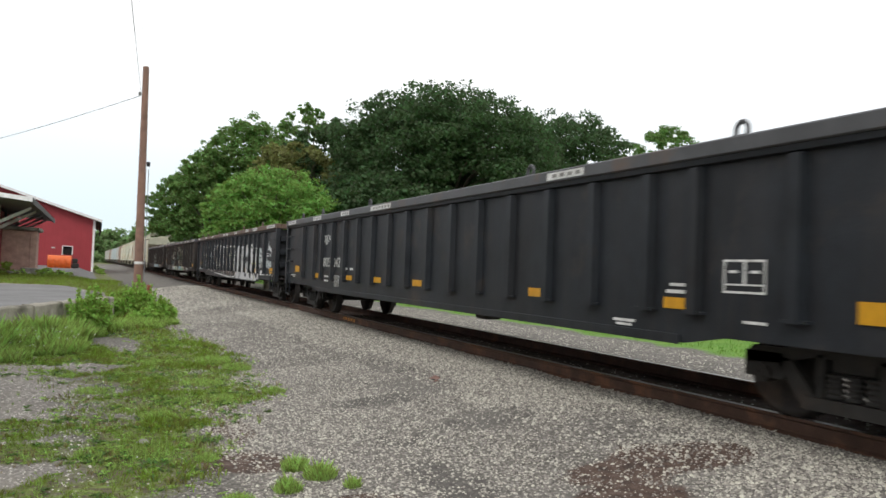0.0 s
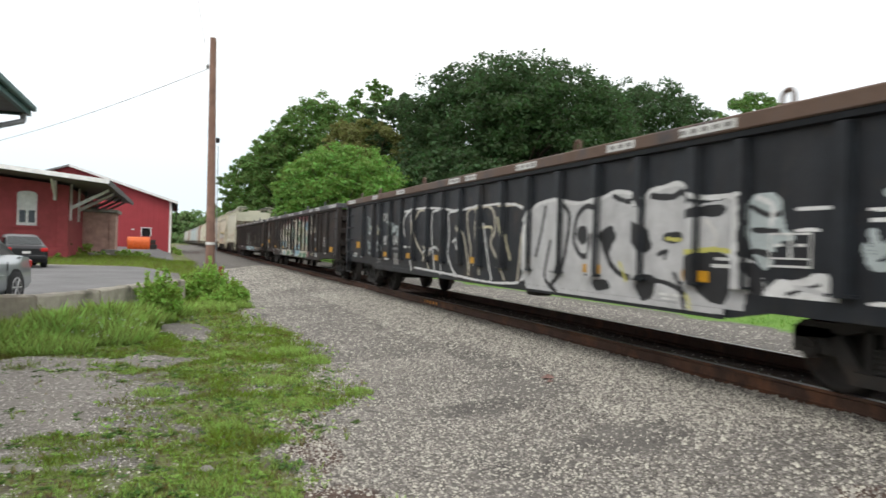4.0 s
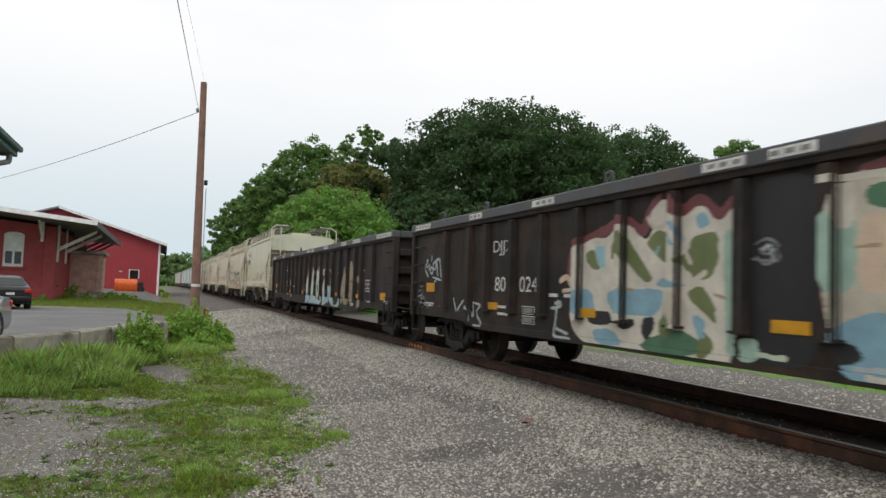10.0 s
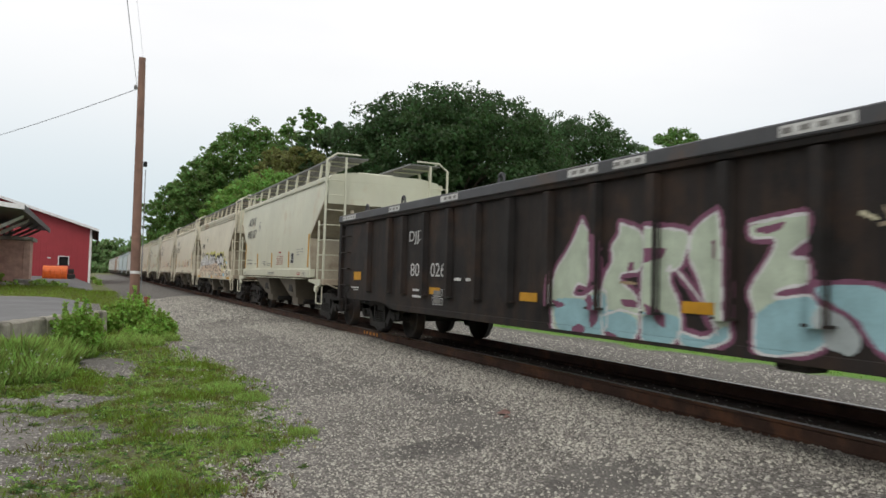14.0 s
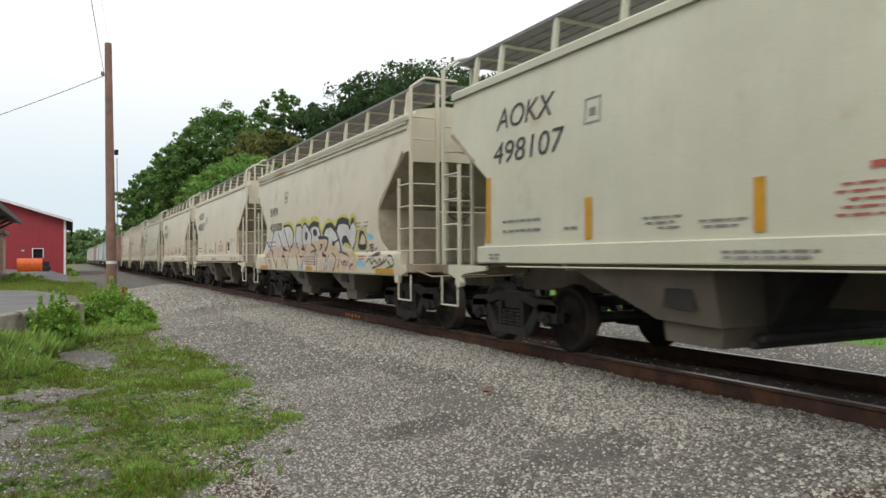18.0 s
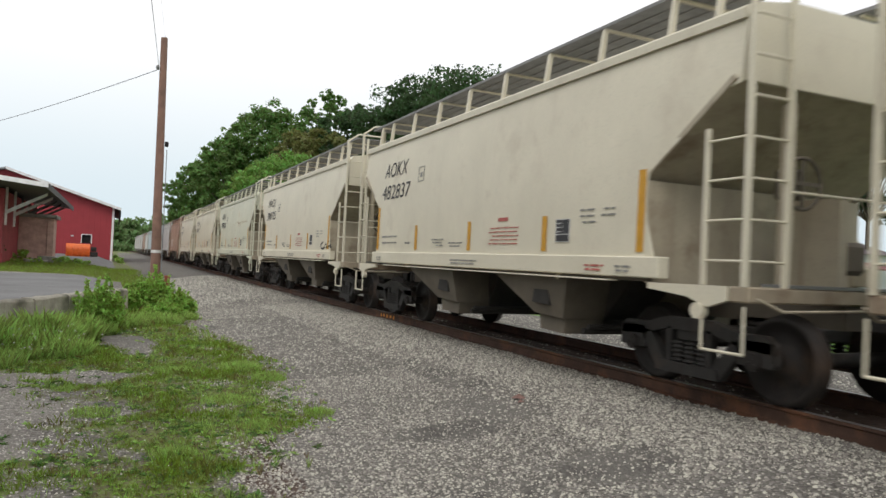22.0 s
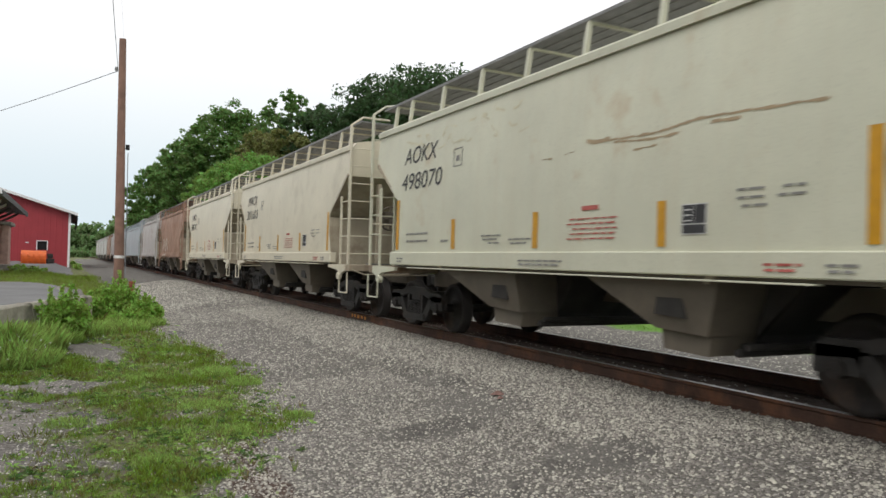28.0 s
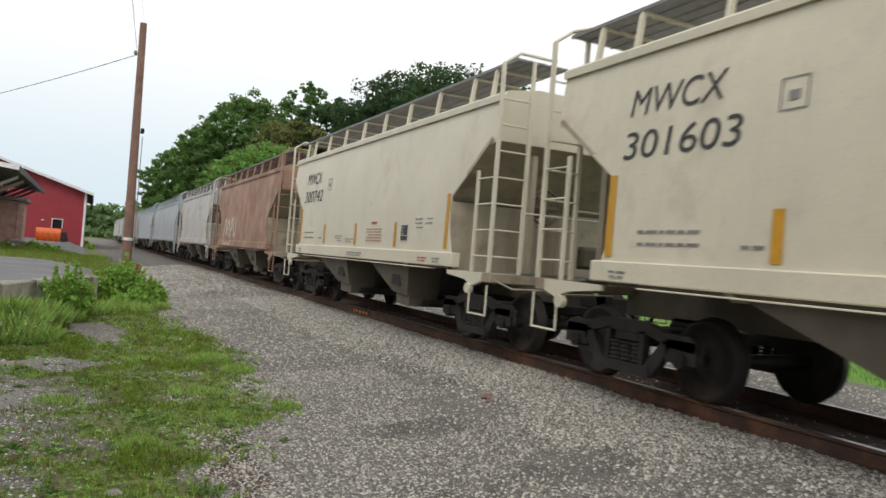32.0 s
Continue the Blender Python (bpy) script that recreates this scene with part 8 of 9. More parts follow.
    p.stroke("grey", 0.02, [(17.65, 0.91), (17.44, 0.92)])


def paint_g4(p):
    p.stroke("mauve", 0.12, [(10.34, 1.9), (10.25, 1.78), (10.13, 1.78), (10.08, 1.21), (10.23, 1.15), (10.42, 1.2), (10.51, 1.03), (10.17, 1.04), (9.88, 1.17), (9.86, 0.69), (10.04, 0.56), (10.79, 0.62), (10.88, 0.68), (10.92, 1.01), (10.86, 1.33), (10.59, 1.56), (10.34, 1.9)])
    p.stroke("mauve", 0.12, [(9.69, 1.83), (9.32, 1.73), (9.32, 1.33), (9.67, 1.31), (9.67, 1.21), (9.37, 1.07), (9.37, 0.62), (9.66, 0.56), (9.93, 0.65), (9.99, 0.93), (9.94, 1.25), (9.78, 1.44), (9.82, 1.6), (9.68, 1.71), (9.69, 1.83)])
    p.stroke("mauve", 0.12, [(9.31, 1.77), (8.7, 1.71), (8.72, 1.56), (8.8, 1.36), (9.01, 1.32), (8.92, 1.4), (8.96, 1.23), (8.83, 1.06), (8.77, 0.78), (8.9, 0.6), (9.31, 0.59), (9.35, 0.96), (9.33, 1.33), (9.31, 1.77)])
    p.stroke("mauve", 0.12, [(8.7, 1.46), (8.68, 1.7), (8.4, 1.86), (8.27, 1.85), (8.23, 1.24), (8.23, 0.9), (8.2, 0.71), (8.71, 0.59), (8.87, 0.78), (8.48, 0.71), (8.34, 0.83), (8.48, 1.01), (8.56, 1.23), (8.7, 1.46)])
    p.area("mint2", [(10.34, 1.9), (10.25, 1.78), (10.13, 1.78), (10.08, 1.21), (10.23, 1.15), (10.42, 1.2), (10.51, 1.03), (10.17, 1.04), (9.88, 1.17), (9.86, 0.69), (10.04, 0.56), (10.79, 0.62), (10.88, 0.68), (10.92, 1.01), (10.86, 1.33), (10.59, 1.56)])
    p.area("mint2", [(9.69, 1.83), (9.32, 1.73), (9.32, 1.33), (9.67, 1.31), (9.67, 1.21), (9.37, 1.07), (9.37, 0.62), (9.66, 0.56), (9.93, 0.65), (9.99, 0.93), (9.94, 1.25), (9.78, 1.44), (9.82, 1.6), (9.68, 1.71)])
    p.area("mint2", [(9.31, 1.77), (8.7, 1.71), (8.72, 1.56), (8.8, 1.36), (9.01, 1.32), (8.92, 1.4), (8.96, 1.23), (8.83, 1.06), (8.77, 0.78), (8.9, 0.6), (9.31, 0.59), (9.35, 0.96), (9.33, 1.33)])
    p.area("mint2", [(8.7, 1.46), (8.68, 1.7), (8.4, 1.86), (8.27, 1.85), (8.23, 1.24), (8.23, 0.9), (8.2, 0.71), (8.71, 0.59), (8.87, 0.78), (8.48, 0.71), (8.34, 0.83), (8.48, 1.01), (8.56, 1.23)])
    p.area("cyan", [(10.9, 0.99), (10.51, 1.02), (10.17, 1), (9.88, 1.13), (9.86, 0.69), (10.04, 0.56), (10.79, 0.62)])
    p.area("cyan", [(9.97, 0.93), (9.38, 0.88), (9.37, 0.62), (9.66, 0.56), (9.93, 0.65)])
    p.area("cyan", [(9.34, 0.93), (8.82, 0.92), (8.77, 0.78), (8.9, 0.6), (9.31, 0.59)])
    p.area("cyan", [(8.86, 0.78), (8.48, 0.71), (8.23, 0.89), (8.2, 0.71), (8.71, 0.59)])
    p.area("mauve", [(10.32, 1.08), (10.04, 1.11), (10, 0.81), (10.16, 0.67), (10.19, 0.92)])
    p.area("mauve", [(10.94, 0.99), (10.59, 0.94), (10.81, 0.88)])
    p.area("mauve", [(10.11, 1.73), (10, 1.73), (9.93, 1.21), (10.07, 1.2)])
    p.area("mauve", [(9.67, 1.04), (9.38, 1.03), (9.4, 0.95), (9.61, 0.96)])
    p.area("mauve", [(9.55, 1.42), (9.47, 1.43), (9.46, 1.32), (9.55, 1.31)])
    p.area("mauve", [(9.29, 1.55), (8.98, 1.56), (9.05, 1.46), (9.23, 1.39)])
    p.area("mauve", [(8.89, 1.32), (8.8, 1.38), (8.48, 1.07), (8.33, 0.82), (8.41, 0.75), (8.6, 1), (8.8, 1.22)])
    p.area("mauve", [(9.24, 1.04), (8.99, 0.91), (8.99, 0.77), (9.13, 0.83)])
    p.area("mauve", [(8.45, 1.61), (8.35, 1.61), (8.3, 1.27), (8.4, 1.43)])
    p.area("mauve", [(9.93, 0.7), (9.66, 0.66), (9.66, 0.57), (9.82, 0.57)])
    p.area("mauve", [(10.4, 0.74), (10.22, 0.7), (10.27, 0.59), (10.49, 0.65)])
    p.stroke("white", 0.025, [(10.34, 1.9), (10.25, 1.78), (10.13, 1.78), (10.08, 1.21), (10.23, 1.15), (10.42, 1.2), (10.51, 1.03), (10.17, 1.04), (9.88, 1.17), (9.86, 0.69), (10.04, 0.56), (10.79, 0.62), (10.88, 0.68), (10.92, 1.01), (10.86, 1.33), (10.59, 1.56), (10.34, 1.9)])
    p.stroke("white", 0.025, [(9.69, 1.83), (9.32, 1.73), (9.32, 1.33), (9.67, 1.31), (9.67, 1.21), (9.37, 1.07), (9.37, 0.62), (9.66, 0.56), (9.93, 0.65), (9.99, 0.93), (9.94, 1.25), (9.78, 1.44), (9.82, 1.6), (9.68, 1.71), (9.69, 1.83)])
    p.stroke("white", 0.025, [(9.31, 1.77), (8.7, 1.71), (8.72, 1.56), (8.8, 1.36), (9.01, 1.32), (8.92, 1.4), (8.96, 1.23), (8.83, 1.06), (8.77, 0.78), (8.9, 0.6), (9.31, 0.59), (9.35, 0.96), (9.33, 1.33), (9.31, 1.77)])
    p.stroke("white", 0.025, [(8.7, 1.46), (8.68, 1.7), (8.4, 1.86), (8.27, 1.85), (8.23, 1.24), (8.23, 0.9), (8.2, 0.71), (8.71, 0.59), (8.87, 0.78), (8.48, 0.71), (8.34, 0.83), (8.48, 1.01), (8.56, 1.23), (8.7, 1.46)])
    p.stroke("white", 0.025, [(9.93, 0.85), (9.66, 0.93), (9.39, 0.89)])
    p.stroke("white", 0.025, [(9.31, 1.53), (9.23, 1.4), (9.33, 1.33)])
    p.stroke("white", 0.025, [(8.84, 1.33), (8.48, 1.01), (8.34, 0.76)])
    p.stroke("umber", 0.025, [(9.67, 1.21), (9.42, 1.2)])
    p.stroke("mauve", 0.1, [(8.01, 1.73), (7.41, 1.8), (7.4, 1.63), (7.67, 1.45), (7.4, 1.43), (7.38, 1.25), (7.74, 1.19), (7.78, 1.1), (7.29, 1.18), (7.27, 0.74), (7.8, 0.63), (7.97, 0.69), (7.94, 0.98), (8.03, 1.17), (7.79, 1.46), (7.74, 1.61), (8.01, 1.61), (8.01, 1.73)])
    p.area("mint2", [(8.01, 1.73), (7.41, 1.8), (7.4, 1.63), (7.67, 1.45), (7.4, 1.43), (7.38, 1.25), (7.74, 1.19), (7.78, 1.1), (7.29, 1.18), (7.27, 0.74), (7.8, 0.63), (7.97, 0.69), (7.94, 0.98), (8.03, 1.17), (7.79, 1.46), (7.74, 1.61), (8.01, 1.61)])
    p.area("cyan", [(7.95, 0.98), (7.74, 1.11), (7.29, 1.16), (7.27, 0.74), (7.8, 0.63), (7.97, 0.69)])
    p.area("mauve", [(7.97, 1.69), (7.61, 1.74), (7.76, 1.64), (7.94, 1.65)])
    p.area("mauve", [(7.67, 1.45), (7.4, 1.58), (7.39, 1.44)])
    p.stroke("white", 0.025, [(8.01, 1.73), (7.41, 1.8), (7.4, 1.63), (7.67, 1.45), (7.4, 1.43), (7.38, 1.25), (7.74, 1.19), (7.78, 1.1), (7.29, 1.18), (7.27, 0.74), (7.8, 0.63), (7.97, 0.69), (7.94, 0.98), (8.03, 1.17), (7.79, 1.46), (7.74, 1.61), (8.01, 1.61), (8.01, 1.73)])
    p.stroke("mauve", 0.08, [(7.36, 1.23), (6.86, 1.24), (6.54, 0.96), (6.33, 0.68), (6.54, 0.66), (6.89, 0.76), (7.07, 1.01), (7.28, 1.1), (7.36, 1.23)])
    p.stroke("mauve", 0.08, [(5.71, 0.93), (5.63, 0.86), (5.62, 0.62), (5.98, 0.62), (6.25, 0.63), (6.53, 0.66), (6.31, 0.67), (5.98, 0.67), (5.87, 0.73), (5.71, 0.93)])
    p.area("cyan", [(7.36, 1.23), (6.86, 1.24), (6.54, 0.96), (6.33, 0.68), (6.54, 0.66), (6.89, 0.76), (7.07, 1.01), (7.28, 1.1)])
    p.area("cyan", [(5.71, 0.93), (5.63, 0.86), (5.62, 0.62), (5.98, 0.62), (6.25, 0.63), (6.53, 0.66), (6.31, 0.67), (5.98, 0.67), (5.87, 0.73)])
    p.area("frost", [(7.36, 1.08), (7.14, 1), (7.01, 0.84), (7.08, 0.7), (7.34, 0.77)])
    p.stroke("beige", 0.04, [(5.83, 1.86), (5.61, 1.62)])
    p.stroke("beige", 0.03, [(5.79, 1.44), (5.82, 1.29)])
    p.stroke("beige", 0.03, [(5.56, 1.62), (5.51, 1.58)])
    p.stroke("beige", 0.05, [(6.5, 1.49), (6.43, 1.28), (6.43, 0.96)])
    p.stroke("straw", 0.03, [(7.03, 1.76), (6.92, 1.71)])
    p.stroke("beige", 0.03, [(6.86, 1.79), (6.79, 1.68), (6.89, 1.67)])
    p.area("beige", [(5.5, 0.75), (5.48, 1.08), (5.37, 1.4), (5.22, 1.51), (5.12, 1.78), (5.06, 1.82), (4.98, 1.73), (4.86, 1.53), (4.76, 1.43), (4.69, 1.33), (4.66, 1.59), (4.57, 1.6), (4.53, 1.37), (4.51, 0.73), (5.06, 0.73), (5.19, 0.85), (5.32, 0.73)])
    p.area("beige", [(4.46, 1.64), (4.44, 1.9), (4.36, 1.94), (4.21, 1.93), (4.1, 1.77), (4.05, 1.73), (4.05, 0.78), (4.45, 0.82), (4.48, 0.93), (4.38, 1.12), (4.42, 1.37)])
    p.area("soot", [(4.99, 1.13), (4.82, 1.21), (4.84, 1.07), (4.97, 1.05)])
    p.stroke("soot", 0.04, [(5.06, 0.73), (5.15, 0.96), (5.01, 1.1)])
    p.stroke("soot", 0.04, [(4.66, 1.34), (4.69, 1.11), (4.55, 1)])
    p.stroke("soot", 0.06, [(5.5, 0.92), (5.19, 0.92)])
    p.stroke("soot", 0.06, [(4.58, 0.93), (4.38, 0.93)])
    p.stroke("soot", 0.04, [(4.39, 1.37), (4.2, 1.4), (4.08, 1.34)])
    p.stroke("soot", 0.05, [(4.72, 0.8), (4.79, 0.66)])
    p.stroke("soot", 0.05, [(4.26, 1.13), (4.1, 0.97), (4.06, 0.86)])
    p.stroke("grey", 0.03, [(5.06, 1.7), (5.1, 1.43), (5.03, 1.37)])
    p.stroke("soot", 0.03, [(5.15, 1.27), (4.84, 1.3)])
    p.area("beige", [(3.66, 1.53), (3.23, 1.5), (3.2, 1.34), (3.66, 1.35)])
    p.area("beige", [(3.57, 0.88), (3.35, 0.97), (3.23, 0.81), (3.35, 0.69), (3.57, 0.68)])
    p.stroke("beige", 0.04, [(2.64, 0.93), (2.66, 0.8), (2.41, 0.81)])
    p.stroke("beige", 0.04, [(2.94, 1.65), (2.83, 1.67)])


def paint_h2(p):
    p.stroke("acid", 0.15, [(7.84, 2), (7.32, 2.08), (6.97, 1.98), (6.76, 1.7), (6.63, 2.01), (6.22, 2.04), (5.99, 2.12), (5.64, 1.96), (5.4, 2.07), (5.01, 2.08), (4.76, 1.87), (4.63, 1.71), (4.45, 1.93), (4.12, 1.99), (3.87, 1.9), (3.75, 1.83), (3.65, 1.95), (3.4, 2), (3.13, 2.01), (2.94, 1.9), (2.89, 1.88), (2.71, 2.05), (2.5, 1.78), (2.48, 1.64)])
    p.area("steel", [(9.62, 1.73), (8.8, 1.9), (7.79, 2), (7.21, 2), (6.8, 1.68), (6.6, 1.99), (6.22, 2), (6.09, 1.89), (5.94, 2.03), (5.6, 1.91), (5.26, 1.96), (4.94, 1.93), (4.69, 1.73), (4.52, 1.74), (4.32, 1.9), (4.01, 1.87), (3.73, 1.81), (3.56, 1.95), (3.24, 1.94), (3.01, 1.89), (2.88, 1.8), (2.69, 1.91), (2.51, 1.71), (2.58, 1.47), (2.71, 1.37), (2.99, 1.4), (3.37, 1.36), (9.57, 1.29)])
    p.area("peach", [(9.6, 1.47), (7.69, 1.52), (5.51, 1.55), (4.52, 1.64), (4.2, 1.61), (4.09, 1.47), (3.81, 1.57), (3.45, 1.36), (2.65, 1.33), (2.49, 1.18), (2.39, 0.93), (3.78, 0.93), (5.82, 0.91), (9.53, 0.88)])
    p.stroke("ink", 0.045, [(9.56, 1.67), (8.71, 1.3)])
    p.stroke("ink", 0.045, [(8.77, 1.9), (9.31, 1.29)])
    p.stroke("ink", 0.045, [(8.32, 1.87), (7.67, 1.31)])
    p.stroke("ink", 0.055, [(7.79, 2.02), (7.21, 2.04), (6.85, 1.83), (6.92, 1.53), (7.12, 1.47)])
    p.stroke("ink", 0.045, [(7.72, 1.94), (7.18, 1.37)])
    p.area("ink", [(7.85, 1.55), (7.57, 1.43), (7.24, 1.39), (7.78, 1.39)])
    p.stroke("ink", 0.055, [(6.63, 1.99), (6.26, 2.01), (6.13, 1.89), (5.95, 2.05), (5.59, 1.88)])
    p.stroke("ink", 0.045, [(6.13, 1.89), (6.19, 1.65), (5.88, 1.35)])
    p.stroke("ink", 0.045, [(6.63, 1.99), (6.7, 1.61), (6.32, 1.33)])
    p.area("ink", [(6.27, 1.4), (6.02, 1.52), (5.88, 1.38)])
    p.stroke("ink", 0.12, [(5.6, 1.89), (5.26, 1.99), (4.9, 1.94)])
    p.stroke("ink", 0.07, [(4.9, 1.94), (4.71, 1.7)])
    p.area("ink", [(5.32, 1.83), (5.13, 1.87), (4.95, 1.78), (5.05, 1.69), (5.25, 1.72)])
    p.stroke("ink", 0.05, [(5.6, 1.89), (5.37, 1.72), (5.43, 1.51), (5.23, 1.49), (4.98, 1.34), (5.04, 1.06)])
    p.area("ink", [(5.89, 1.81), (5.74, 1.83), (5.66, 1.72), (5.78, 1.6), (5.92, 1.69)])
    p.stroke("ink", 0.07, [(4.88, 1.66), (4.21, 1.64), (4.24, 1.5), (4.52, 1.27), (4.27, 1.26)])
    p.stroke("ink", 0.05, [(5.32, 1.35), (5.13, 1.38)])
    p.stroke("ink", 0.05, [(4.74, 1.5), (4.59, 1.49), (4.76, 1.39)])
    p.stroke("ink", 0.11, [(4.55, 1.73), (4.37, 1.89), (4.01, 1.91), (3.77, 1.79)])
    p.stroke("ink", 0.07, [(3.77, 1.79), (3.54, 1.61), (3.36, 1.33)])
    p.area("ink", [(3.98, 1.54), (3.86, 1.58), (3.77, 1.53), (3.78, 1.46), (3.93, 1.45)])
    p.area("acid", [(3.95, 1.43), (3.78, 1.45), (3.79, 1.36), (3.92, 1.36)])
    p.stroke("ink", 0.05, [(3.79, 1.52), (3.54, 1.6)])
    p.stroke("ink", 0.13, [(3.71, 1.81), (3.56, 1.95), (3.24, 1.96), (3, 1.91)])
    p.stroke("ink", 0.08, [(3, 1.91), (2.89, 1.8)])
    p.area("ink", [(3.36, 1.58), (3.26, 1.66), (3.07, 1.65), (2.89, 1.5), (2.77, 1.39), (2.99, 1.46), (3.14, 1.51), (3.25, 1.46), (3.31, 1.46)])
    p.area("acid", [(3.24, 1.49), (3.1, 1.52), (2.89, 1.46), (2.71, 1.36), (2.92, 1.39), (3.18, 1.45)])
    p.area("ink", [(2.89, 1.87), (2.71, 2.03), (2.58, 1.84), (2.5, 1.7), (2.57, 1.78), (2.67, 1.91), (2.8, 1.84)])
    p.stroke("ink", 0.05, [(2.5, 1.71), (2.58, 1.49), (2.71, 1.37)])
    p.stroke("acid", 0.1, [(2.65, 1.33), (2.48, 1.21), (2.38, 0.93)])
    p.stroke("ink", 0.035, [(9.28, 1.27), (8.83, 0.91)])
    p.stroke("ink", 0.035, [(8.73, 1.25), (8.3, 0.96)])
    p.stroke("ink", 0.035, [(7.66, 1.27), (7.3, 0.95)])
    p.stroke("ink", 0.035, [(6.5, 1.29), (6.29, 0.95)])
    p.stroke("ink", 0.035, [(5.89, 1.3), (6, 0.95)])
    p.stroke("ink", 0.035, [(4.84, 1.29), (4.89, 0.94)])
    p.stroke("ink", 0.035, [(4.18, 1.27), (4.38, 0.94)])
    p.stroke("ink", 0.035, [(3.84, 1.31), (3.54, 1.2), (3.79, 0.94)])
    p.stroke("ink", 0.035, [(3.37, 1.34), (2.84, 1.26), (2.82, 1.21)])
    p.stroke("ink", 0.035, [(3.4, 1.24), (3.46, 0.93)])
    p.stroke("ink", 0.035, [(8.23, 1.26), (8.39, 0.96)])
    p.stroke("ink", 0.035, [(7.19, 1.25), (7.27, 0.96)])
    p.stroke("ink", 0.035, [(4.08, 1.25), (4.2, 0.96)])
    p.area("frost", [(4.54, 1.13), (3.82, 1.14), (3.82, 1.08), (4.54, 1.04)])
    p.area("sky", [(2.39, 1.18), (2.14, 1.16), (2.14, 1.06), (2.33, 1.07)])
    p.area("sky", [(7.92, 0.92), (7.75, 1.03), (7.56, 0.91)])
    p.area("sky", [(6.22, 0.96), (6.08, 1.07), (5.93, 0.95)])
    p.stroke("amber", 0.05, [(5.67, 0.97), (5.22, 0.97)])
    p.stroke("amber", 0.04, [(3.58, 1.03), (3.39, 1.01)])
    p.area("soot", [(6.29, 1.27), (5.89, 1.27), (6.08, 1.2)])
    p.area("soot", [(7.89, 1.29), (7.4, 1.28), (7.66, 1.2)])
    p.area("soot", [(5.46, 1.37), (5.26, 1.4), (5.29, 1.32)])
    p.stroke("ink", 0.03, [(3.27, 1.15), (3.16, 1.05), (3.1, 1.15)])
    p.stroke("ink", 0.03, [(3.09, 1.16), (2.97, 1.03), (2.94, 1.13)])
    p.stroke("ink", 0.03, [(2.87, 1.13), (2.76, 0.97), (2.71, 1.1)])
    p.stroke("ink", 0.03, [(2.77, 1.05), (2.62, 1.09)])
    p.stroke("ink", 0.03, [(3.13, 1.14), (3.02, 1.15)])
    p.stroke("grey", 0.02, [(5.84, 1.14), (4.97, 1.12)])
    p.stroke("grey", 0.02, [(5.8, 1.08), (4.97, 1.06)])
    p.stroke("acid", 0.07, [(2.47, 1.34), (2.46, 1.63), (2.3, 1.76), (2.1, 1.75), (1.96, 1.57), (1.93, 1.33)])
    p.area("ink", [(2.43, 1.58), (2.33, 1.72), (2.15, 1.72), (1.98, 1.54), (1.98, 1.35), (2.43, 1.36)])
    p.area("peach", [(2.24, 1.67), (2.1, 1.62), (2.01, 1.46), (2.37, 1.46), (2.29, 1.57)])
    p.area("sky", [(2.01, 1.67), (1.67, 1.62), (1.64, 1.52), (1.94, 1.56)])
    p.area("sky", [(2.43, 1.16), (1.98, 1.13), (1.94, 1.03), (2.39, 1.05)])
    p.stroke("soot", 0.035, [(1.87, 1.31), (1.74, 1.43), (1.63, 1.31), (1.49, 1.39)])
    p.stroke("soot", 0.035, [(1.62, 1.24), (1.28, 1.31), (1.23, 1.27), (1.59, 1.23)])
    p.stroke("soot", 0.035, [(1.88, 1.13), (1.73, 1.21), (1.65, 1.08), (1.49, 1.18), (1.35, 1.08), (1.27, 1.19)])
    p.stroke("soot", 0.035, [(1.59, 1.02), (1.03, 1.12), (0.91, 1.25), (0.72, 1.23), (0.61, 1.08), (0.94, 1.03)])
    p.stroke("soot", 0.035, [(1.83, 1.43), (1.64, 1.46), (1.69, 1.35)])
    p.stroke("soot", 0.035, [(1.25, 1.18), (1.15, 1.09), (1.05, 1.22)])
    p.stroke("soot", 0.035, [(0.91, 1.15), (0.72, 1.05)])


def paint_h4(p):
    p.stroke("ink", 0.04, [(1.89, 1.57), (2.13, 1.5), (2.0, 1.38), (1.76, 1.43)])
    p.stroke("ink", 0.04, [(1.76, 1.4), (1.6, 1.56), (1.5, 1.4)])
    p.stroke("ink", 0.04, [(1.33, 1.59), (1.49, 1.5), (1.37, 1.4), (1.27, 1.48)])
    p.stroke("ink", 0.04, [(1.13, 1.61), (1.22, 1.51), (1.19, 1.43), (1.07, 1.45)])
    p.stroke("ink", 0.04, [(1.59, 1.43), (1.12, 1.5)])


for car, draw, skin, cuts in ((g2, paint_g2, gondola_skin, (0.64, 0.70, 0.86, 0.90)), (g3, paint_g3, gondola_skin, (0.64, 0.70, 0.86, 0.90)), (g4, paint_g4, gondola_skin, (0.64, 0.70, 0.86, 0.90)), (HOPS[1], paint_h2, hopper_skin, (1.2, 1.345, 1.6, 1.9, 2.2, 2.5)), (HOPS[3], paint_h4, hopper_skin, (1.345, 1.6, 1.9, 2.2, 2.5))):
    p = Paint()
    draw(p)
    p.lay(car, skin, cuts)


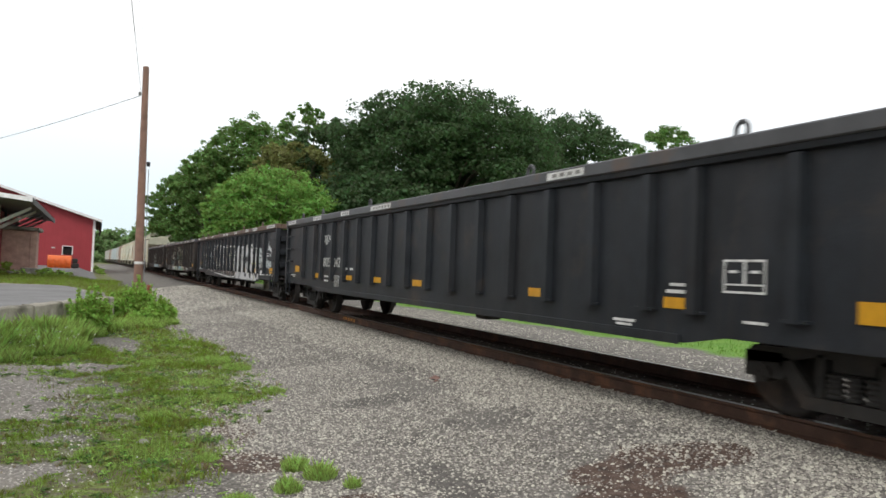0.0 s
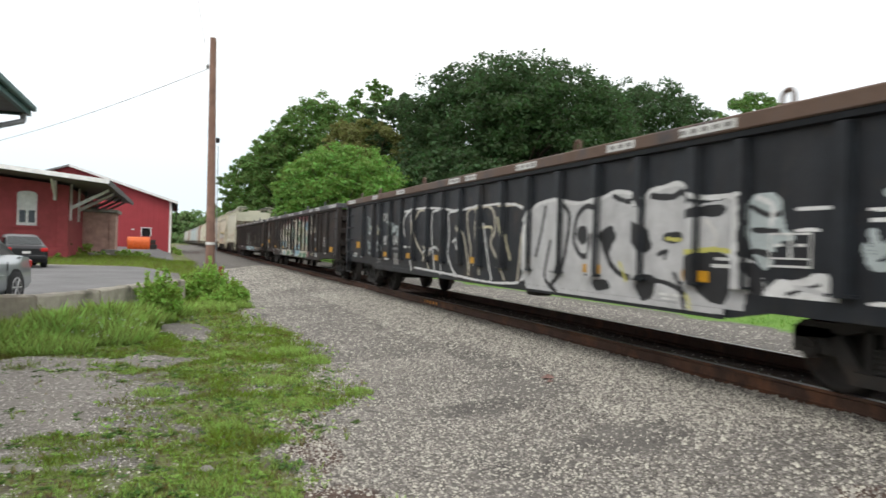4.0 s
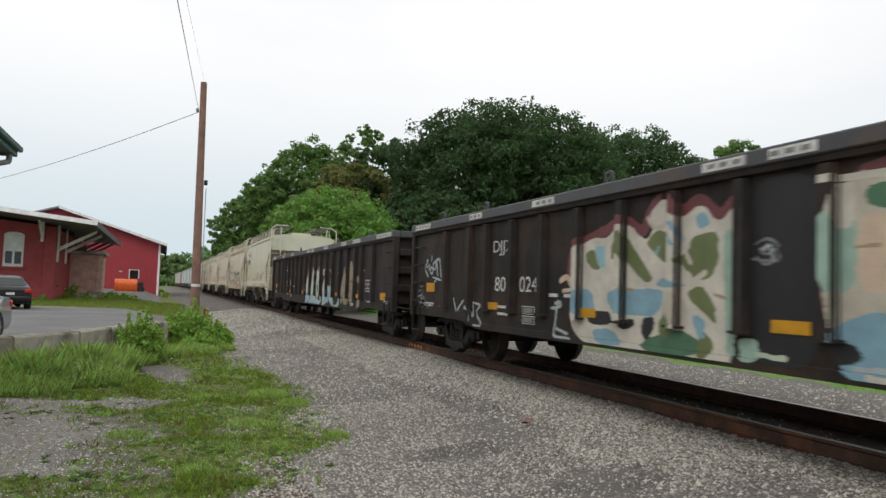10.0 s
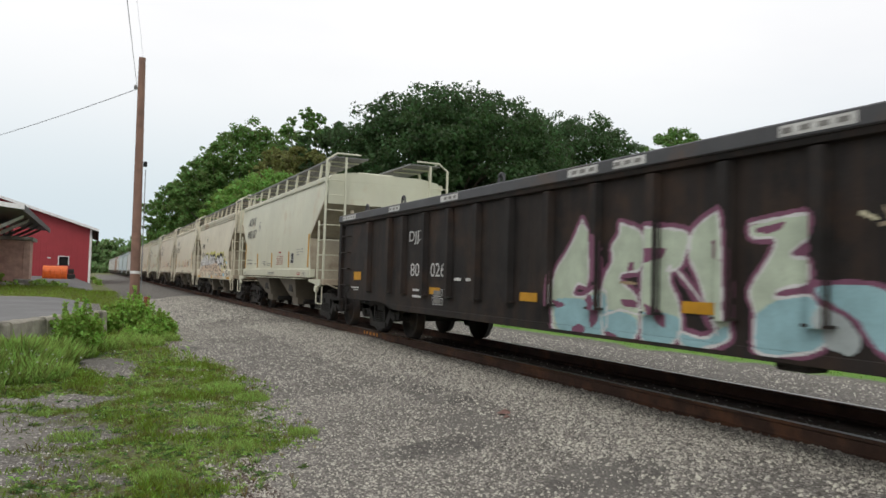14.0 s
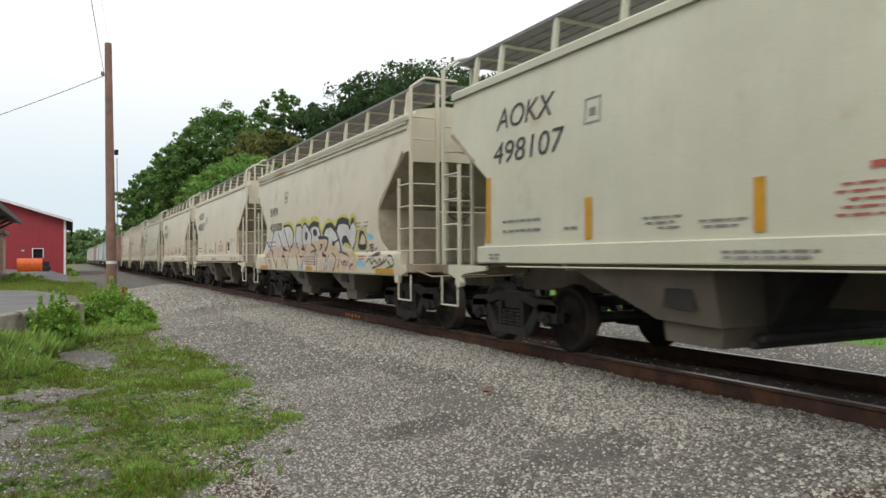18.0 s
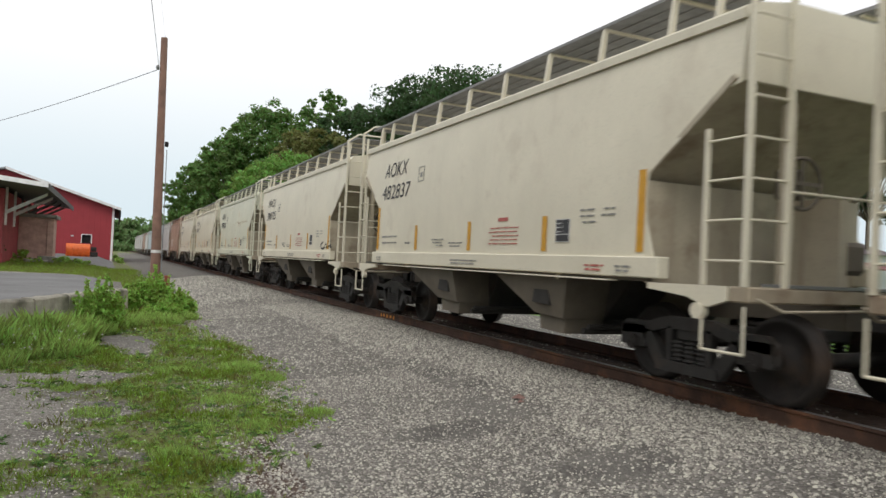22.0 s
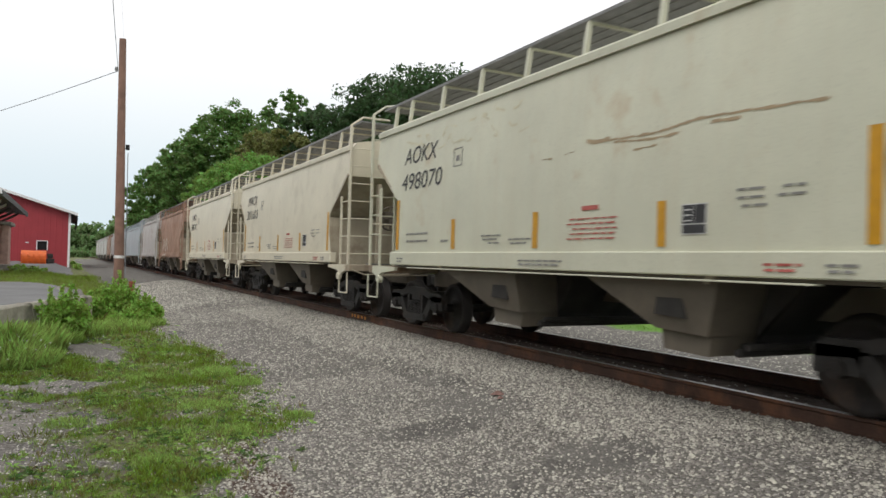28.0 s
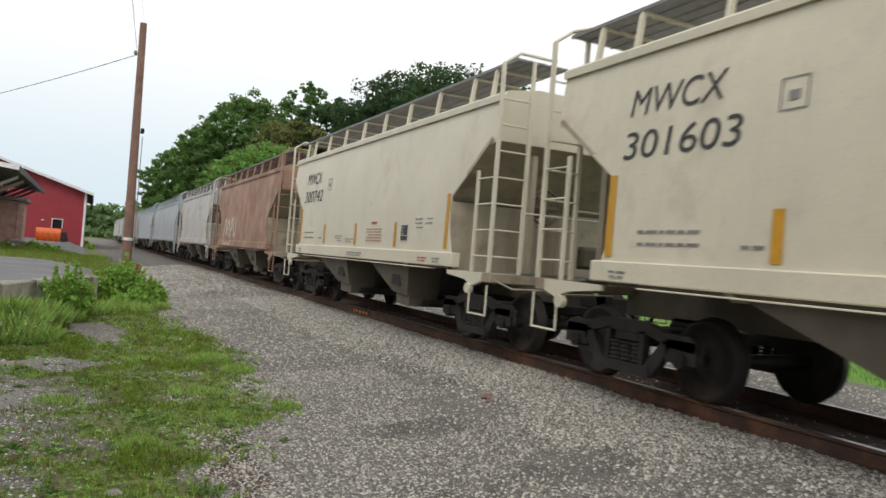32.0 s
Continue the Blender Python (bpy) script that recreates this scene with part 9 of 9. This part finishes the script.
# rust scuffs, pale tags and small fittings on the later hoppers
def scuffs(p):
    p.stroke("umber", 0.05, [(4.65, 2.57), (4.5, 2.53), (4.3, 2.55)])
    p.stroke("umber", 0.025, [(4.3, 2.53), (3.6, 2.50), (3.08, 2.56), (2.6, 2.54), (1.8, 2.50)])
    p.stroke("umber", 0.02, [(4.2, 2.5), (3.7, 2.45), (3.3, 2.46)])
    p.stroke("umber", 0.03, [(2.9, 2.5), (2.6, 2.49)])
    p.stroke("umber", 0.015, [(3.9, 2.37), (3.6, 2.385)])
    p.stroke("umber", 0.015, [(5.5, 2.46), (5.3, 2.45)])
    p.stroke("umber", 0.015, [(5.05, 2.47), (4.9, 2.48)])
    g = random.Random(4)
    for _ in range(34):
        y, z = g.uniform(5.8, 9.6), g.uniform(2.9, 3.3)
        p.stroke("straw", g.uniform(0.01, 0.035), [(y, z), (y + g.uniform(-0.15, 0.15), z + g.uniform(-0.06, 0.06)), (y + g.uniform(-0.2, 0.2), z + g.uniform(-0.08, 0.08))])


def paint_tag(p):
    p.stroke("ivory", 0.12, [(8.9, 1.45), (8.75, 2.0), (8.5, 2.2), (8.3, 1.9), (8.35, 1.5), (8.1, 1.9), (7.9, 2.15), (7.7, 1.95), (7.75, 1.5)])
    p.stroke("ivory", 0.10, [(7.5, 1.5), (7.4, 2.1), (7.15, 2.2), (7.1, 1.8), (7.35, 1.75)])
    p.stroke("ivory", 0.10, [(6.95, 2.2), (6.8, 1.5), (6.5, 1.6), (6.45, 2.1)])
    p.stroke("ivory", 0.07, [(8.6, 1.15), (8.5, 1.3), (8.2, 1.15), (7.9, 1.3), (7.5, 1.16), (7.1, 1.3)])


for car, draw in ((HOPS[4], scuffs), (HOPS[7], paint_tag)):
    p = Paint()
    draw(p)
    p.lay(car, hopper_skin, (1.345, 1.6, 1.9, 2.2, 2.5, 2.8, 3.1))
for y in (1.05, 5.48, 9.67):
    plate(HOPS[1], "reflector", y - 0.4 if y != 5.48 else y - 0.22, y + 0.4 if y != 5.48 else y + 0.22, 0.935, 1.02, M_YELLOW, hopper_skin, "yellow reflective strip", 0.003)


# ---------------------------------------------------------------- parked cars, plough, house
def loft(rings):
    """Skin over a row of closed rings with the same number of corners, ends closed."""
    n = len(rings[0])
    v = [p for r in rings for p in r]
    f = [(i * n + k, i * n + (k + 1) % n, (i + 1) * n + (k + 1) % n, (i + 1) * n + k) for i in range(len(rings) - 1) for k in range(n)]
    s = Solid().add(v, f, 0, True)
    s.add(rings[0], [tuple(range(n))])
    return s.add(rings[-1], [tuple(range(n - 1, -1, -1))])


def sedan(paint, label, at):
    """A four-door saloon; its own y points ahead."""
    t = group_thing("parked_car", label, "car", at)
    rings = []
    for y, w, low, mid, top in ((-2.28, 0.70, 0.42, 0.62, 0.80), (-2.2, 0.84, 0.28, 0.62, 0.93), (-1.5, 0.89, 0.2, 0.65, 0.98), (-0.5, 0.90, 0.2, 0.65, 0.95), (0.7, 0.90, 0.2, 0.65, 0.93), (1.5, 0.88, 0.2, 0.62, 0.86), (2.1, 0.82, 0.25, 0.55, 0.74), (2.3, 0.66, 0.35, 0.5, 0.62)):
        rings.append([(-w * 0.92, y, low), (w * 0.92, y, low), (w, y, low + 0.12), (w, y, mid), (w * 0.93, y, top), (w * 0.6, y, top + 0.03), (-w * 0.6, y, top + 0.03), (-w * 0.93, y, top), (-w, y, mid), (-w, y, low + 0.12)])
    part("body", loft(rings), paint, t)
    rings = []
    for y, w, z in ((-1.75, 0.66, 0.97), (-1.05, 0.64, 1.33), (-0.4, 0.62, 1.43), (0.2, 0.62, 1.41), (0.6, 0.62, 1.30), (1.25, 0.66, 0.94)):
        rings.append([(-0.84, y, 0.92), (0.84, y, 0.92), (0.80, y, 0.97), (w, y, z), (w * 0.7, y, z + 0.03), (-w * 0.7, y, z + 0.03), (-w, y, z), (-0.80, y, 0.97)])
    part("cabin", loft(rings), paint, t)
    for sx in (-1, 1):
        for ya, yb in ((-1.25, -0.45), (-0.38, 0.62)):
            g = Solid().add([(sx * 0.822, ya - (0.25 if ya < -1 else 0), 0.99), (sx * 0.822, yb + (0.28 if yb > 0 else 0), 0.99), (sx * 0.665, yb - (0.02 if yb > 0 else 0), 1.31), (sx * 0.672, ya + 0.12, 1.31)], [(0, 1, 2, 3)])
            part("side_window", g, M_TINT, t)
        part("side_moulding", Solid().box(*sorted((sx * 0.893, sx * 0.912)), -0.95, 0.95, 0.565, 0.60, 0.006), paint, t)
        for ya in (-1.02, -0.42, 0.86):
            part("door_seam", Solid().box(*sorted((sx * 0.885, sx * 0.9025)), ya - 0.006, ya + 0.006, 0.36, 0.86), M_RUBBER, t)
        part("wing_mirror", Solid().box(*sorted((sx * 0.88, sx * 1.05)), 0.72, 0.86, 0.93, 1.06, 0.03), paint, t)
        part("tail_lamp", Solid().box(*sorted((sx * 0.55, sx * 0.82)), -2.30, -2.16, 0.70, 0.88, 0.03), M_TAIL, t, "red tail lamp")
        part("door_handle", Solid().box(*sorted((sx * 0.9, sx * 0.925)), -0.5, -0.36, 0.80, 0.83), paint, t)
        for y in (-1.38, 1.42):
            part("wheel_arch", Solid().rod((sx * 0.80, y, 0.33), (sx * 0.898, y, 0.33), 0.38, 20), M_RUBBER, t)
            w = part("wheel", Solid().lathe([(sx * 0.70, 0.2), (sx * 0.70, 0.31), (sx * 0.74, 0.325), (sx * 0.90, 0.325), (sx * 0.922, 0.30), (sx * 0.922, 0.21)], 0, 24), M_RUBBER, t, at=pose(0, y, 0.325))
            r = Solid().lathe([(sx * 0.90, 0.215), (sx * 0.924, 0.21), (sx * 0.924, 0.185), (sx * 0.906, 0.175)], 0, 24)
            for k in range(6):
                a = k * math.pi / 3
                r.bar([(sx * 0.918, 0.02 * math.cos(a), 0.02 * math.sin(a)), (sx * 0.914, 0.19 * math.cos(a), 0.19 * math.sin(a))], 0.026, 5)
            r.rod((sx * 0.90, 0, 0), (sx * 0.926, 0, 0), 0.05, 12)
            part("rim", r, M_ALLOY, w)
    part("rear_window", Solid().add([(-0.68, -1.72, 1.0), (0.68, -1.72, 1.0), (0.58, -1.10, 1.33), (-0.58, -1.10, 1.33)], [(0, 1, 2, 3)]).moved(Matrix.Translation((0, -0.02, 0.012))), M_TINT, t)
    part("windscreen", Solid().add([(-0.68, 1.2, 0.98), (0.68, 1.2, 0.98), (0.58, 0.66, 1.29), (-0.58, 0.66, 1.29)], [(0, 1, 2, 3)]).moved(Matrix.Translation((0, 0.02, 0.012))), M_TINT, t)
    part("bumper", Solid().box(-0.8, 0.8, -2.34, -2.2, 0.36, 0.56, 0.05), paint, t)
    part("number_plate", Solid().box(-0.16, 0.16, -2.352, -2.338, 0.62, 0.72), M_WHITE, t)
    return t


sedan(M_SILVER, "silver four-door sedan parked behind the wall", pose(-10.4, 17.8, LOT + 0.035, 0, 0, 166) @ Matrix.Scale(0.94, 4))
sedan(M_CARBLACK, "black sedan parked before the freight house", pose(-12.59, 38.0, LOT + 0.035, 0, 0, 17) @ Matrix.Scale(0.93, 4))
stop = group_thing("wheel_stop", "weathered yellow timber wheel stop on the asphalt", "wheel stop", pose(-9.1, 15.5, LOT + 0.025, 0, 0, 181))
part("timber", Solid().box(0, 1.9, 0, 0.16, 0, 0.11, 0.012), mat("faded_yellow_timber", (0.50, 0.36, 0.13), 0.85, 0, 0.7, 3, 60, 0.3, stain=(0.3, 0.24, 0.15), stain_amount=0.5), stop)
for x in (0.3, 1.6):
    part("spike", Solid().rod((x, 0.08, 0.10), (x, 0.08, 0.125), 0.018, 8), M_RAIL, stop)


def plough():
    t = group_thing("snow_plough", "orange snow plough blade parked on the lot", "snow plough", YARD @ pose(-9.2, 66.2, DOCK + 0.02))
    arc = [(0.45 * math.cos(a) - 0.1, 0.62 + 0.6 * math.sin(a)) for a in np.linspace(-1.45, 1.35, 9)]
    inner = [(y - 0.05, z) for y, z in reversed(arc)]
    part("blade", Solid().prism([(-y, z) for y, z in arc + inner], 0, -0.72, 0.95), M_ORANGE, t)
    for x in np.linspace(-0.66, 0.9, 5):
        part("rib", Solid().prism([(-0.42, 0.1), (-0.30, 0.1), (-0.40, 1.0), (-0.48, 0.95)], 0, x - 0.03, x + 0.03), M_ORANGE, t)
    part("cutting_edge", Solid().box(-0.72, 0.95, -0.2, -0.05, 0.0, 0.12, 0.01), M_DARK, t)
    part("hitch", Solid().box(0.96, 1.5, -0.3, 0.6, 0.25, 0.62, 0.05).box(1.0, 1.4, -0.1, 0.5, 0.63, 1.0, 0.05), M_UNDER, t)
    part("skid", Solid().box(0.6, 0.8, -0.5, 0.5, 0.0, 0.1, 0.02), M_UNDER, t)
    return t


plough()


def rubble(x, y, name, label, n, seed):
    g = random.Random(seed)
    t = group_thing(name, label, "rubble", YARD @ pose(x, y, DOCK - 0.02))
    for _ in range(n):
        a, b, h = g.uniform(0.2, 0.5), g.uniform(0.2, 0.4), g.uniform(0.15, 0.35)
        part("block", Solid().box(-a / 2, a / 2, -b / 2, b / 2, 0, h, 0.04), M_CONC, t, at=pose(g.uniform(-0.6, 0.6), g.uniform(-0.5, 0.5), 0, g.uniform(-6, 6), g.uniform(-6, 6), g.uniform(0, 180)))
    return t


rubble(-10.4, 46.6, "concrete_rubble", "pale broken concrete blocks beside the dock", 6, 3)
rubble(-9.0, 51.0, "concrete_rubble", "pale broken concrete blocks beside the dock", 5, 5)


def house():
    t = group_thing("white_house", "white clapboard house with a grey-purple hipped roof", "house", kind="structure")
    x0, x1, y0, y1, z0, z1 = 45.0, 58.0, 47.0, 56.0, 0.2, 3.7
    roofing = mat("purple_grey_shingles", (0.17, 0.14, 0.155), 0.85, 0, 0.8, 3, 60, 0.3)
    siding = mat("white_clapboard", (0.62, 0.63, 0.65), 0.7, 0, 0.9, 2, 60, 0.1)
    part("wall", Solid().box(x0, x1, y0, y1, z0, z1), siding, t)
    r = Solid().add([(x0 - 0.6, y0 - 0.6, z1), (x1 + 0.6, y0 - 0.6, z1), (x1 + 0.6, y1 + 0.6, z1), (x0 - 0.6, y1 + 0.6, z1), (x0 + 4.0, 51.5, z1 + 2.4), (x1 - 4.0, 51.5, z1 + 2.4)], [(0, 1, 5, 4), (1, 2, 5), (2, 3, 4, 5), (3, 0, 4), (3, 2, 1, 0)])
    part("roof", r, roofing, t)
    for x in (46.5, 49.2, 52.2, 55.4):
        w = part("window", Solid().box(x, x + 1.0, y0 - 0.05, y0 - 0.004, 1.5, 2.8), M_TRIM, t)
        part("pane", Solid().box(x + 0.1, x + 0.9, y0 - 0.06, y0 - 0.052, 1.6, 2.7), M_GLASS, w)
    part("porch_roof", Solid().prism([(y0 - 0.7, 2.95), (y0 - 3.2, 2.35), (y0 - 3.2, 2.25), (y0 - 0.7, 2.8)], 0, 51.5, 57.5), mat("red_brown_shingles", (0.20, 0.09, 0.085), 0.85, 0, 0.8, 3, 60, 0.3), t)
    for x in (51.7, 54.5, 57.3):
        part("porch_post", Solid().box(x - 0.07, x + 0.07, y0 - 3.1, y0 - 2.96, z0, 2.25), M_TRIM, t)
    for y in (49.0, 53.0):
        w = part("window", Solid().box(x0 - 0.05, x0 - 0.004, y, y + 1.0, 1.5, 2.8), M_TRIM, t)
        part("pane", Solid().box(x0 - 0.06, x0 - 0.052, y + 0.1, y + 0.9, 1.6, 2.7), M_GLASS, w)
    return t


house()

# orange survey marks sprayed on the rail's side
orange_mark = mat("orange_marking_paint", (0.62, 0.24, 0.03), 0.6, 0, 0.8, 8, 60, 0.02)
for k, (dy, w) in enumerate(((-0.42, 0.09), (-0.22, 0.12), (0.0, 0.12), (0.22, 0.10), (0.40, 0.06))):
    part("paint_mark", Solid().box(-0.781, -0.776, 19.02 + dy - w / 2, 19.02 + dy + w / 2, -0.125 + 0.008 * (k % 2), -0.055), orange_mark, near_rail, "orange survey paint on the web")

# sleepers under the rails
sleepers = group_thing("sleepers", "dark creosoted timber sleepers sunk in ballast", "sleepers", kind="structure")
TIE_MESH = Solid().box(-1.3, 1.3, -0.11, 0.11, -0.40, -0.195, 0.012).mesh("sleeper", M_TIE)
PLATE_MESH = Solid().box(-0.13, 0.13, -0.09, 0.09, -0.194, -0.178, 0.004).mesh("tie_plate", M_RAIL)
for k in range(110):
    y = -4.0 + 0.53 * k
    tie = part("sleeper", TIE_MESH, None, sleepers, at=pose(random.uniform(-0.04, 0.04), y, 0, 0, 0, random.uniform(-1.5, 1.5)))
    if y < 30:
        for x in (-0.765, 0.765):
            part("tie_plate", PLATE_MESH, None, tie, at=pose(x, 0, 0))

# a few larger stones and scraps on the gravel
for k, (x, y, s) in enumerate(((-2.46, 10.25, 0.11), (-2.52, 10.1, 0.07), (-4.55, 17.6, 0.08), (-4.1, 22.0, 0.09), (-6.2, 8.4, 0.09), (-7.1, 6.9, 0.1), (-3.0, 7.4, 0.06))):
    a = Solid().add([(p[0] * s * 1.8, p[1] * s, p[2] * s) for p in STONE[0]], [*STONE[1], (0, 4, 3, 2, 1)])
    tagged(part("stone", a, mat("brown_stone", (0.22, 0.13, 0.11), 0.85, 0, 0.7, 9, 60, 0.3) if k < 2 else M_CONC, at=pose(x, y, land(x, y) + 0.005, 0, 0, 40 * k)), "brown broken stone lying on the gravel" if k < 2 else "pale broken stone lying on the ground", "stone")


def motions():
    """The train rolls past, slowing a little, and its wheels turn."""
    for car, lead in CARS:
        walk(car, [(2.0 * k, along(lead - gone(2.0 * k))) for k in range(17)])
    near = [car for car, lead in CARS if lead < 170]
    for w in WHEELSETS:
        c = w.matrix_basis.translation.copy()
        if w.parent.parent in near:
            walk(w, [(0.1 * k, pose(c.x, c.y, c.z, math.degrees(gone(0.1 * k) / 0.415) % 360, 0, 0)) for k in range(321)])


motions()
